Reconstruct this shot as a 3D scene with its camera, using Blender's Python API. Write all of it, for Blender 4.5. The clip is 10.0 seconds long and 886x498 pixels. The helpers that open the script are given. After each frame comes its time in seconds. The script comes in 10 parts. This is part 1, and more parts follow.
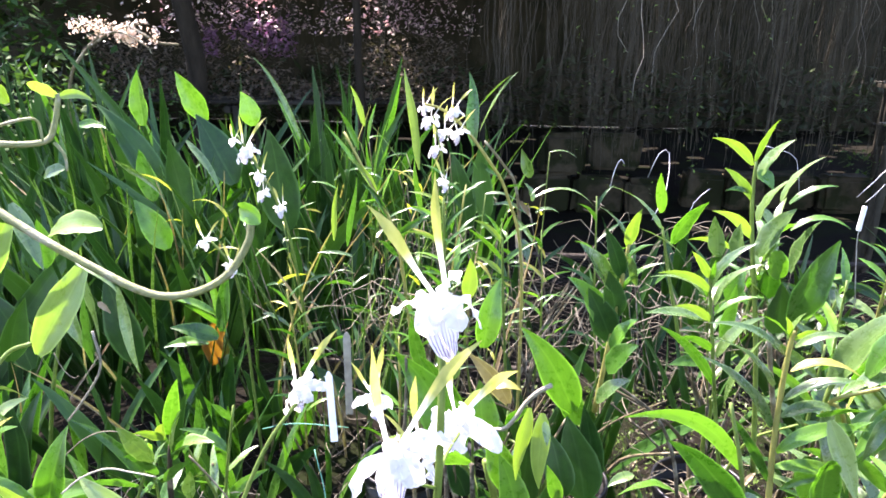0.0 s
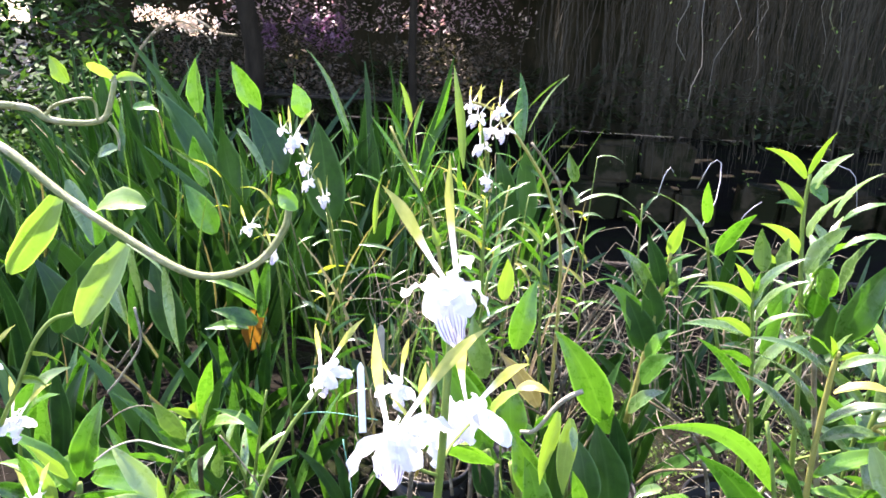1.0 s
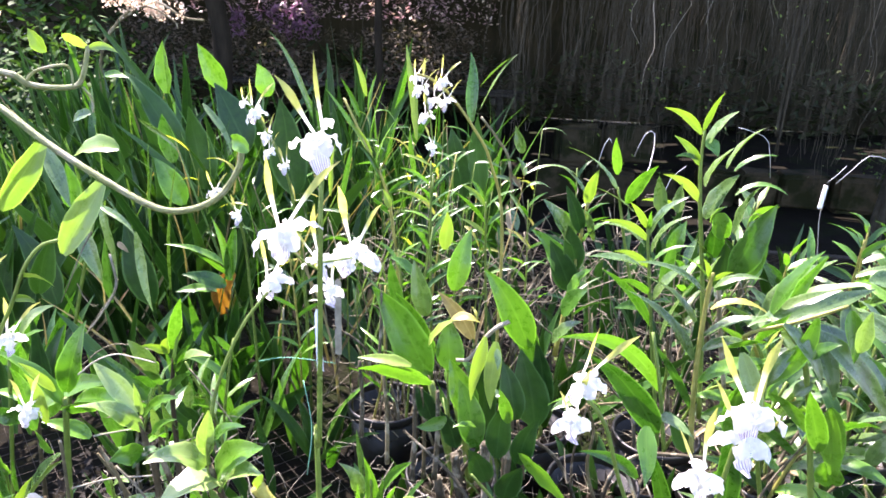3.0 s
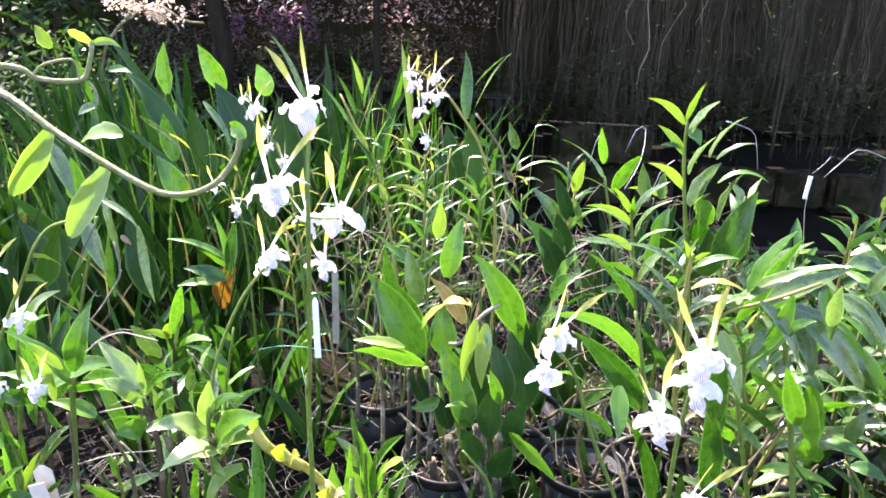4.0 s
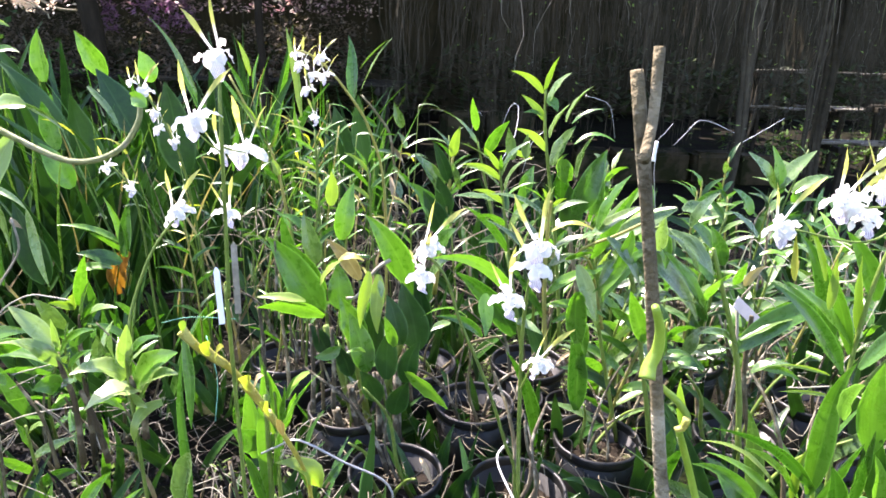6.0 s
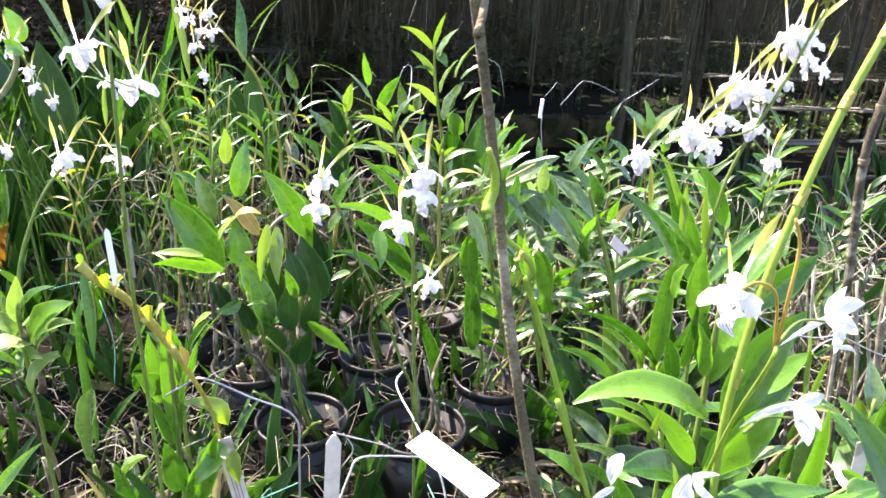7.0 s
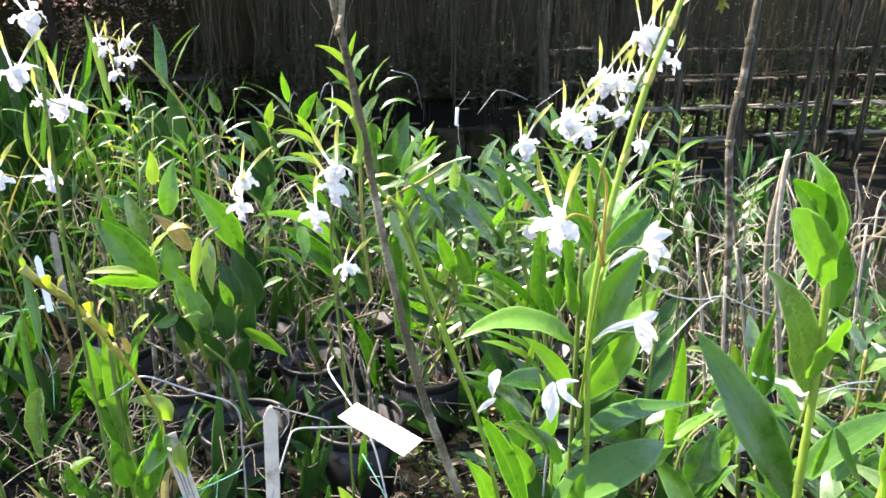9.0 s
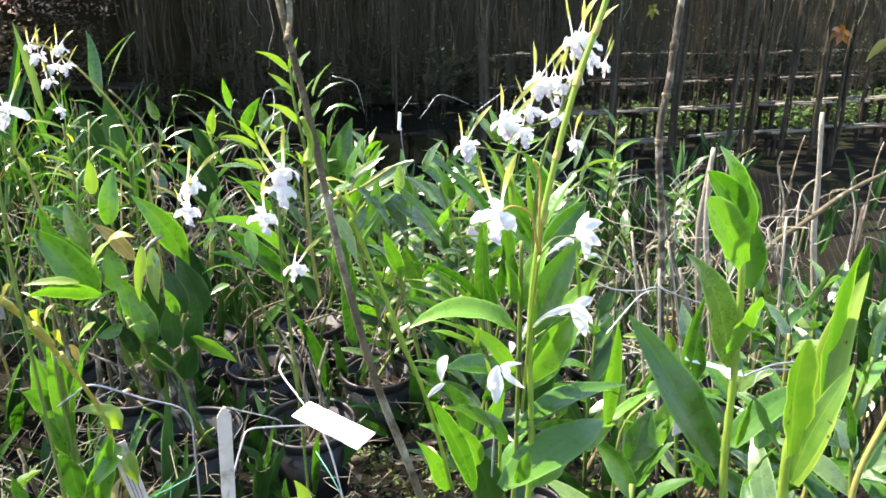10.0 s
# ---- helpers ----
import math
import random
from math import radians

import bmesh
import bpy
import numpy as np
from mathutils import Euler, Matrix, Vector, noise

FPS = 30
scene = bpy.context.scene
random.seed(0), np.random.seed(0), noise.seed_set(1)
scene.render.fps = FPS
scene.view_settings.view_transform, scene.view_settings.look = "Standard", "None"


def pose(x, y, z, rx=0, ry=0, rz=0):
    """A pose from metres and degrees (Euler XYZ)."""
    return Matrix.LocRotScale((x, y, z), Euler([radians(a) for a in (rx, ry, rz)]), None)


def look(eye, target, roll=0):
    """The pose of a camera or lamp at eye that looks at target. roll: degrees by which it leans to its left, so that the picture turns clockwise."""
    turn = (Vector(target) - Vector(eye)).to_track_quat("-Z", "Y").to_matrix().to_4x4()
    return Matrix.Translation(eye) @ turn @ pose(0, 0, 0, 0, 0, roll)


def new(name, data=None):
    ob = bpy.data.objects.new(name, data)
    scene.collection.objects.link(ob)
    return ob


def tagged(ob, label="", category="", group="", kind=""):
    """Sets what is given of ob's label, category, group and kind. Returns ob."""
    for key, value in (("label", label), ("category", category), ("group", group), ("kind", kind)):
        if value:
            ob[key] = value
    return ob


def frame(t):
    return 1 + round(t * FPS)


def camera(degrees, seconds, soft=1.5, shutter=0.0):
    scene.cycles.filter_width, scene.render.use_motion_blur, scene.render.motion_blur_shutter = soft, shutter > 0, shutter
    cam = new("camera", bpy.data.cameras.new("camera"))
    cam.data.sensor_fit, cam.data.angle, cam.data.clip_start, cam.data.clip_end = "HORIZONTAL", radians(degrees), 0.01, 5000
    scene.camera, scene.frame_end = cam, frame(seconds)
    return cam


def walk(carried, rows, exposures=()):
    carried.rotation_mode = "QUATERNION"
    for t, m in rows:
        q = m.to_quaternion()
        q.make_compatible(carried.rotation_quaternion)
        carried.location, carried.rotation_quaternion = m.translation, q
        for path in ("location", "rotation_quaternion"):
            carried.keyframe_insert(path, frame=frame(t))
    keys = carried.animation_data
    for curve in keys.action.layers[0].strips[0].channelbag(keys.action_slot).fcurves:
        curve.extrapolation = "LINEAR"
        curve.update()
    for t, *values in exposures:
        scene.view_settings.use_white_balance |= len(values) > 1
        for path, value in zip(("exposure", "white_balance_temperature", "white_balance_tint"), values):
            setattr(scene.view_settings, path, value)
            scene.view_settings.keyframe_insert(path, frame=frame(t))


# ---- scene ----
cam = camera(66.5, 10.0, soft=1.7)
PATH = [
    (0, (0.077, 0.051, 1.265), (-0.038, 1.949, 0.645), 0.7),
    (0.5, (0.061, 0.074, 1.272), (-0.143, 1.966, 0.658), 2.0),
    (1, (0.09, 0.053, 1.258), (-0.156, 1.938, 0.637), 2.7),
    (1.5, (0.113, 0.018, 1.253), (-0.104, 1.9, 0.614), 3.1),
    (2, (0.133, -0.027, 1.254), (-0.058, 1.855, 0.605), 3.1),
    (2.5, (0.156, -0.07, 1.25), (-0.021, 1.813, 0.598), 2.7),
    (3.8, (0.204, -0.155, 1.214), (0.023, 1.736, 0.588), 2.2),
    (4, (0.205, -0.162, 1.216), (0.024, 1.728, 0.586), 2.1),
    (4.5, (0.218, -0.188, 1.209), (0.013, 1.701, 0.585), 1.8),
    (5, (0.228, -0.232, 1.205), (0.038, 1.66, 0.585), 1.8),
    (5.5, (0.233, -0.267, 1.197), (0.189, 1.631, 0.568), 2.1),
    (6, (0.225, -0.323, 1.194), (0.35, 1.568, 0.554), 2.0),
    (6.2, (0.228, -0.346, 1.19), (0.42, 1.538, 0.546), 2.1),
    (7.3, (0.233, -0.41, 1.164), (0.676, 1.398, 0.434), 2.7),
    (7.5, (0.237, -0.423, 1.166), (0.682, 1.381, 0.427), 2.2),
    (8, (0.233, -0.461, 1.179), (0.669, 1.355, 0.463), 1.1),
    (8.5, (0.237, -0.493, 1.171), (0.73, 1.323, 0.494), 0.6),
    (9, (0.239, -0.516, 1.162), (0.82, 1.283, 0.51), 0.4),
    (9.5, (0.231, -0.527, 1.157), (0.889, 1.248, 0.514), 0.4),
    (10, (0.227, -0.549, 1.163), (0.959, 1.2, 0.527), 0.3),
]
walk(cam, [(t, look(eye, target, roll)) for t, eye, target, roll in PATH], [(0.0, 2.78, 6560, 28), (4.0, 2.69, 6600, 29), (6.0, 2.62, 6700, 25), (7.5, 2.53, 7000, 23), (10.0, 2.33, 6960, 18)])

# ---- world, sun, exposure ----
SUN_EL, SUN_AZ = 56.0, -42.0      # degrees: height, and turn from straight ahead (minus: towards the left)
sun_way = Vector((math.sin(radians(SUN_AZ)) * math.cos(radians(SUN_EL)), math.cos(radians(SUN_AZ)) * math.cos(radians(SUN_EL)), math.sin(radians(SUN_EL))))
world = bpy.data.worlds.new("world")
scene.world = world
world.use_nodes = True
sky = world.node_tree.nodes.new("ShaderNodeTexSky")
sky.sky_type, sky.sun_disc = "NISHITA", False
sky.sun_elevation, sky.sun_rotation = radians(SUN_EL), radians(SUN_AZ)
world.node_tree.links.new(sky.outputs[0], world.node_tree.nodes["Background"].inputs[0])
world.node_tree.nodes["Background"].inputs[1].default_value = 0.152
sun = new("sun", bpy.data.lights.new("sun", "SUN"))
sun.data.energy, sun.data.angle, sun.data.color = 5.0, radians(0.53), (1.0, 0.95, 0.86)
sun.matrix_world = look(sun_way * 30, (0, 0, 0))

# ---- materials ----
def nodes_of(name):
    m = bpy.data.materials.new(name)
    m.use_nodes = True
    nt = m.node_tree
    nt.nodes.clear()
    out = nt.nodes.new("ShaderNodeOutputMaterial")
    return m, nt, out


def node(nt, kind, **values):
    n = nt.nodes.new(kind)
    for key, value in values.items():
        n.inputs[key.replace("_", " ")].default_value = value
    return n


def ramp(nt, fac, stops):
    r = nt.nodes.new("ShaderNodeValToRGB")
    while len(r.color_ramp.elements) < len(stops):
        r.color_ramp.elements.new(0.5)
    for e, (p, c) in zip(r.color_ramp.elements, stops):
        e.position, e.color = p, (*c, 1)
    nt.links.new(fac, r.inputs[0])
    return r.outputs[0]


def mixed(nt, fac, a, b, blend="MIX"):
    m = nt.nodes.new("ShaderNodeMix")
    m.data_type, m.blend_type = "RGBA", blend
    for sock, v in ((m.inputs[0], fac), (m.inputs[6], a), (m.inputs[7], b)):
        if isinstance(v, bpy.types.NodeSocket):
            nt.links.new(v, sock)
        else:
            sock.default_value = v if isinstance(v, float) else (*v, 1)
    return m.outputs[2]


def sum_of(nt, op, a, b):
    m = nt.nodes.new("ShaderNodeMath")
    m.operation = op
    for sock, v in zip(m.inputs, (a, b)):
        if isinstance(v, bpy.types.NodeSocket):
            nt.links.new(v, sock)
        else:
            sock.default_value = v
    return m.outputs[0]


def leaf_material(name, low, high, rough=0.38, through_light=0.35, spots=0.0, vein=0.035, glow=(1.04, 1.30, 0.40), gloss=0.5):
    """A leaf or petal: lengthwise veins, a pale midrib, blotches, and light that shines through."""
    m, nt, out = nodes_of(name)
    uv = nt.nodes.new("ShaderNodeUVMap")
    sep = nt.nodes.new("ShaderNodeSeparateXYZ")
    nt.links.new(uv.outputs[0], sep.inputs[0])
    geo = nt.nodes.new("ShaderNodeNewGeometry")
    info = nt.nodes.new("ShaderNodeObjectInfo")
    blot = node(nt, "ShaderNodeTexNoise", Scale=46.0, Detail=5.0, Roughness=0.7)
    nt.links.new(geo.outputs["Position"], blot.inputs["Vector"])
    fine = node(nt, "ShaderNodeTexNoise", Scale=260.0, Detail=2.0)
    nt.links.new(geo.outputs["Position"], fine.inputs["Vector"])
    wave = nt.nodes.new("ShaderNodeTexWave")
    wave.bands_direction = "X"
    wave.inputs["Scale"].default_value, wave.inputs["Distortion"].default_value = 3.2, 0.6
    nt.links.new(uv.outputs[0], wave.inputs["Vector"])
    tone = sum_of(nt, "ADD", sum_of(nt, "MULTIPLY", info.outputs["Random"], 0.5), sum_of(nt, "MULTIPLY", blot.outputs[0], 0.55))
    base = ramp(nt, tone, [(0.28, low), (0.72, high)])
    grain = nt.nodes.new("ShaderNodeMapping")
    grain.inputs["Scale"].default_value = (9.0, 1.6, 1.0)
    nt.links.new(uv.outputs[0], grain.inputs["Vector"])
    streak = node(nt, "ShaderNodeTexNoise", Scale=1.0, Detail=3.0, Roughness=0.6)
    nt.links.new(grain.outputs[0], streak.inputs["Vector"])
    base = mixed(nt, sum_of(nt, "MULTIPLY", wave.outputs["Fac"], vein * 0.5), base, tuple(c * 0.55 for c in low))
    if vein:
        base = mixed(nt, ramp(nt, streak.outputs[0], [(0.36, (0.17, 0.17, 0.17)), (0.66, (0, 0, 0))]), base, tuple(c * 0.7 for c in low))
    off = sum_of(nt, "ABSOLUTE", sum_of(nt, "SUBTRACT", sep.outputs[0], 0.5), 0.0)
    rib = ramp(nt, off, [(0.0, (1, 1, 1)), (0.05, (0, 0, 0))])
    # Pale margin painted in for the light that leaf edges catch
    rim = ramp(nt, off, [(0.42, (0, 0, 0)), (0.485, (1, 1, 1))])
    pale = tuple(min(1, c * 1.5 + 0.03) for c in high)
    base = mixed(nt, sum_of(nt, "MULTIPLY", rib, 0.22), base, pale)
    base = mixed(nt, sum_of(nt, "MULTIPLY", rim, 0.6), base, pale)
    if spots:
        sp = node(nt, "ShaderNodeTexNoise", Scale=95.0, Detail=3.0)
        nt.links.new(geo.outputs["Position"], sp.inputs["Vector"])
        mask = sum_of(nt, "MULTIPLY", sum_of(nt, "GREATER_THAN", sp.outputs[0], 0.69), spots)
        base = mixed(nt, mask, base, (0.06, 0.035, 0.012))
    bump = node(nt, "ShaderNodeBump", Strength=0.16, Distance=0.002)
    h = sum_of(nt, "ADD", sum_of(nt, "MULTIPLY", wave.outputs["Fac"], 0.15), sum_of(nt, "ADD", sum_of(nt, "MULTIPLY", fine.outputs[0], 0.7), sum_of(nt, "MULTIPLY", blot.outputs[0], 2.4)))
    nt.links.new(h, bump.inputs["Height"])
    p = node(nt, "ShaderNodeBsdfPrincipled", Roughness=rough)
    p.inputs["Specular IOR Level"].default_value = gloss
    nt.links.new(base, p.inputs["Base Color"])
    nt.links.new(bump.outputs[0], p.inputs["Normal"])
    nt.links.new(sum_of(nt, "ADD", rough - 0.14, sum_of(nt, "MULTIPLY", blot.outputs[0], 0.28)), p.inputs["Roughness"])
    tr = nt.nodes.new("ShaderNodeBsdfTranslucent")
    lit = mixed(nt, 1.0, base, glow, "MULTIPLY")
    nt.links.new(lit, tr.inputs["Color"])
    mx = nt.nodes.new("ShaderNodeMixShader")
    mx.inputs[0].default_value = through_light
    nt.links.new(p.outputs[0], mx.inputs[1])
    nt.links.new(tr.outputs[0], mx.inputs[2])
    nt.links.new(mx.outputs[0], out.inputs[0])
    return m


def plain_material(name, low, high, rough=0.7, scale=30.0, bump=0.3, stretch=(1, 1, 1), metal=0.0, fleck=None, fleck_at=0.62, gloss=0.5, through_light=0.0):
    """A two-tone worn surface with fine relief; fleck: a third colour in patches."""
    m, nt, out = nodes_of(name)
    co = nt.nodes.new("ShaderNodeNewGeometry")
    mp = nt.nodes.new("ShaderNodeMapping")
    mp.inputs["Scale"].default_value = stretch
    nt.links.new(co.outputs["Position"], mp.inputs["Vector"])
    info = nt.nodes.new("ShaderNodeObjectInfo")
    a = node(nt, "ShaderNodeTexNoise", Scale=scale, Detail=6.0, Roughness=0.6)
    b = node(nt, "ShaderNodeTexNoise", Scale=scale * 9, Detail=3.0)
    for n in (a, b):
        nt.links.new(mp.outputs[0], n.inputs["Vector"])
    tone = sum_of(nt, "ADD", sum_of(nt, "MULTIPLY", a.outputs[0], 0.75), sum_of(nt, "MULTIPLY", info.outputs["Random"], 0.25))
    base = ramp(nt, tone, [(0.25, low), (0.75, high)])
    if fleck:
        c = node(nt, "ShaderNodeTexNoise", Scale=scale * 0.45, Detail=5.0)
        nt.links.new(co.outputs["Position"], c.inputs["Vector"])
        base = mixed(nt, ramp(nt, c.outputs[0], [(fleck_at - 0.05, (0, 0, 0)), (fleck_at + 0.05, (1, 1, 1))]), base, fleck)
    p = node(nt, "ShaderNodeBsdfPrincipled", Roughness=rough, Metallic=metal)
    p.inputs["Specular IOR Level"].default_value = gloss
    nt.links.new(base, p.inputs["Base Color"])
    bp = node(nt, "ShaderNodeBump", Strength=bump, Distance=0.004)
    nt.links.new(sum_of(nt, "ADD", a.outputs[0], b.outputs[0]), bp.inputs["Height"])
    nt.links.new(bp.outputs[0], p.inputs["Normal"])
    shader = p.outputs[0]
    if through_light:
        tr = nt.nodes.new("ShaderNodeBsdfTranslucent")
        nt.links.new(base, tr.inputs["Color"])
        mx = nt.nodes.new("ShaderNodeMixShader")
        mx.inputs[0].default_value = through_light
        nt.links.new(shader, mx.inputs[1])
        nt.links.new(tr.outputs[0], mx.inputs[2])
        shader = mx.outputs[0]
    nt.links.new(shader, out.inputs[0])
    return m


# Sunlit leaves mostly take BRIGHT and LIME; DARK has the shade in its colour
BRIGHT = leaf_material("leaf_fresh_green", (0.040, 0.125, 0.008), (0.120, 0.262, 0.024), rough=0.29, through_light=0.36, gloss=0.6)
GREEN = leaf_material("leaf_green", (0.018, 0.070, 0.006), (0.064, 0.165, 0.018), rough=0.29, through_light=0.32, gloss=0.55)
DARK = leaf_material("leaf_shade_green", (0.006, 0.030, 0.005), (0.026, 0.078, 0.012), rough=0.40, through_light=0.09, gloss=0.28)
# Grey-green for withered blades and for glare painted into glossy leaves
GREY = leaf_material("leaf_grey_sheen", (0.036, 0.082, 0.019), (0.105, 0.178, 0.046), rough=0.28, through_light=0.25, gloss=0.8)
LIME = leaf_material("leaf_lime", (0.098, 0.175, 0.018), (0.205, 0.288, 0.046), through_light=0.36)
YELLOW = leaf_material("leaf_yellowing", (0.200, 0.230, 0.030), (0.360, 0.330, 0.070), through_light=0.45, spots=0.5)
SPOTTED = leaf_material("leaf_spotted", (0.060, 0.160, 0.012), (0.200, 0.290, 0.028), through_light=0.4, spots=0.9)
ORANGE = leaf_material("leaf_withered", (0.230, 0.080, 0.012), (0.380, 0.150, 0.030), through_light=0.25, spots=0.6)
STRAW = leaf_material("leaf_dry", (0.150, 0.105, 0.050), (0.320, 0.250, 0.140), rough=0.7, through_light=0.2, spots=0.4)
PETAL = leaf_material("petal_white", (0.690, 0.675, 0.640), (0.780, 0.770, 0.735), rough=0.5, through_light=0.48, vein=0.0, glow=(1.0, 1.0, 0.97))
PURPLE = leaf_material("petal_purple", (0.150, 0.075, 0.125), (0.280, 0.160, 0.230), rough=0.5, glow=(1.1, 0.7, 1.1))
PINK = leaf_material("petal_pink", (0.260, 0.165, 0.175), (0.460, 0.330, 0.310), rough=0.5, glow=(1.1, 0.8, 0.9))
PALE = leaf_material("petal_cream", (0.550, 0.420, 0.300), (0.780, 0.680, 0.540), rough=0.5, glow=(1.1, 0.9, 0.8))

VINE_LEAF = leaf_material("leaf_vine_pale", (0.130, 0.220, 0.036), (0.235, 0.325, 0.082), rough=0.3, through_light=0.38)
# Far bench foliage: brown with its shade put into the colour
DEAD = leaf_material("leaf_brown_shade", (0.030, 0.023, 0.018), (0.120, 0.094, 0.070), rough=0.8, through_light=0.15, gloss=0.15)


def flower_material(name, low, high, start, end, veins=0.0, ink=(0.20, 0.08, 0.24)):
    """A white petal that turns towards another tone between two heights along it, with dark veins if asked."""
    m, nt, out = nodes_of(name)
    uv = nt.nodes.new("ShaderNodeUVMap")
    sep = nt.nodes.new("ShaderNodeSeparateXYZ")
    nt.links.new(uv.outputs[0], sep.inputs[0])
    geo = nt.nodes.new("ShaderNodeNewGeometry")
    blot = node(nt, "ShaderNodeTexNoise", Scale=120.0, Detail=3.0)
    nt.links.new(geo.outputs["Position"], blot.inputs["Vector"])
    tint = ramp(nt, blot.outputs[0], [(0.3, low), (0.7, high)])
    along = ramp(nt, sep.outputs[1], [(start, (0, 0, 0)), (end, (1, 1, 1))])
    c = mixed(nt, along, (0.92, 0.91, 0.875), tint)
    if veins:
        w = nt.nodes.new("ShaderNodeTexWave")
        w.bands_direction = "X"
        w.inputs["Scale"].default_value, w.inputs["Distortion"].default_value, w.inputs["Detail"].default_value = 2.6, 2.0, 2.0
        nt.links.new(uv.outputs[0], w.inputs["Vector"])
        c = mixed(nt, sum_of(nt, "MULTIPLY", sum_of(nt, "MULTIPLY", ramp(nt, w.outputs["Fac"], [(0.55, (0, 0, 0)), (0.9, (1, 1, 1))]), along), veins), c, ink)
    p = node(nt, "ShaderNodeBsdfPrincipled", Roughness=0.5)
    nt.links.new(c, p.inputs["Base Color"])
    t = nt.nodes.new("ShaderNodeBsdfTranslucent")
    nt.links.new(c, t.inputs["Color"])
    mx = nt.nodes.new("ShaderNodeMixShader")
    mx.inputs[0].default_value = 0.55
    nt.links.new(p.outputs[0], mx.inputs[1])
    nt.links.new(t.outputs[0], mx.inputs[2])
    nt.links.new(mx.outputs[0], out.inputs[0])
    return m


ANTENNA = flower_material("petal_yellow_green", (0.320, 0.360, 0.060), (0.480, 0.480, 0.130), 0.24, 0.48)
LIP = flower_material("petal_lip_veined", (0.800, 0.740, 0.790), (0.900, 0.870, 0.880), 0.30, 0.80, 0.9)
CANE = plain_material("cane_green", (0.075, 0.130, 0.020), (0.190, 0.270, 0.050), 0.5, 60, 0.2, through_light=0.3)
CANE_YELLOW = plain_material("cane_yellow", (0.210, 0.215, 0.045), (0.360, 0.340, 0.100), 0.5, 60, 0.2, through_light=0.35)
CANE_ORANGE = plain_material("cane_orange", (0.330, 0.230, 0.040), (0.480, 0.370, 0.090), 0.5, 60, 0.2, through_light=0.35)
CANE_FRESH = plain_material("cane_fresh", (0.170, 0.280, 0.030), (0.300, 0.420, 0.070), 0.4, 60, 0.2, through_light=0.4)
# Pale grey cane; the white light on dead canes is in the colour
CANE_PALE = plain_material("cane_pale_grey", (0.100, 0.086, 0.058), (0.360, 0.325, 0.250), 0.8, 40, 0.6)
CANE_LIME = plain_material("cane_lime", (0.270, 0.270, 0.040), (0.500, 0.460, 0.110), 0.6, 45, 0.6, through_light=0.3)
CANE_OLD = plain_material("cane_old_mottled", (0.028, 0.023, 0.014), (0.130, 0.111, 0.073), 0.8, 70, 0.9, stretch=(1, 1, 0.4), fleck=(0.260, 0.238, 0.180), fleck_at=0.57, gloss=0.25)
CANE_DRY = plain_material("cane_dry", (0.032, 0.025, 0.011), (0.170, 0.138, 0.072), 0.8, 45, 0.7, fleck=(0.27, 0.24, 0.16), fleck_at=0.60, gloss=0.3)
VINE = plain_material("vine_stem", (0.160, 0.185, 0.058), (0.340, 0.360, 0.170), 0.55, 70, 0.8, fleck=(0.36, 0.34, 0.23), fleck_at=0.57, through_light=0.25)
ROOT = plain_material("root_dry", (0.045, 0.036, 0.021), (0.210, 0.180, 0.120), 0.8, 40, 0.4)
ROOT_PALE = plain_material("root_pale", (0.100, 0.088, 0.060), (0.390, 0.360, 0.280), 0.7, 40, 0.4)
# Root brown darkened for the shaded curtain
ROOT_DARK = plain_material("root_shaded", (0.018, 0.016, 0.010), (0.080, 0.070, 0.048), 0.9, 12, 0.4, gloss=0.1)
POT = plain_material("pot_black_plastic", (0.0032, 0.0032, 0.0032), (0.007, 0.007, 0.007), 0.42, 9, 0.05, fleck=(0.015, 0.013, 0.010), fleck_at=0.66, gloss=0.35)
# Brown of the dim, hazy background put into a streaked backdrop colour
BACKDROP = plain_material("backdrop_brown", (0.015, 0.0135, 0.0075), (0.080, 0.070, 0.043), 0.95, 4, 0.6, stretch=(1.6, 1, 0.22), fleck=(0.026, 0.025, 0.014), fleck_at=0.56, gloss=0.1)
BARK = plain_material("bark_mix", (0.006, 0.004, 0.003), (0.038, 0.029, 0.019), 0.9, 70, 1.0, fleck=(0.060, 0.066, 0.028), fleck_at=0.64, gloss=0.15)
WIRE = plain_material("wire_galvanised", (0.260, 0.260, 0.260), (0.480, 0.480, 0.490), 0.45, 80, 0.2, metal=0.6)
MESH = plain_material("mesh_rusty", (0.018, 0.014, 0.010), (0.075, 0.062, 0.047), 0.7, 40, 0.3, gloss=0.2)
TAG = plain_material("label_white_plastic", (0.700, 0.700, 0.690), (0.820, 0.820, 0.810), 0.4, 30, 0.05)
# Label plastic darkened for shaded stakes and warmed like sunlight, with worn flecks
TAG_DIM = plain_material("label_shaded_worn", (0.430, 0.375, 0.315), (0.640, 0.570, 0.490), 0.6, 60, 0.2, fleck=(0.29, 0.25, 0.19))
INK = plain_material("ink_grey", (0.08, 0.08, 0.10), (0.14, 0.14, 0.16), 0.6, 60, 0.05)
STRING = plain_material("string_green", (0.050, 0.210, 0.135), (0.130, 0.360, 0.260), 0.6, 90, 0.2)
# Earth and moss with the shade under the bench put into the colour
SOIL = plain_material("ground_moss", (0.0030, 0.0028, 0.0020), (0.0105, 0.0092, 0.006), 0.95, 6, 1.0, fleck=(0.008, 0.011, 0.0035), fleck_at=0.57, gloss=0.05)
STONE = plain_material("stone_block", (0.020, 0.017, 0.009), (0.066, 0.054, 0.032), 0.95, 9, 0.9, fleck=(0.016, 0.018, 0.007), fleck_at=0.5, gloss=0.1)
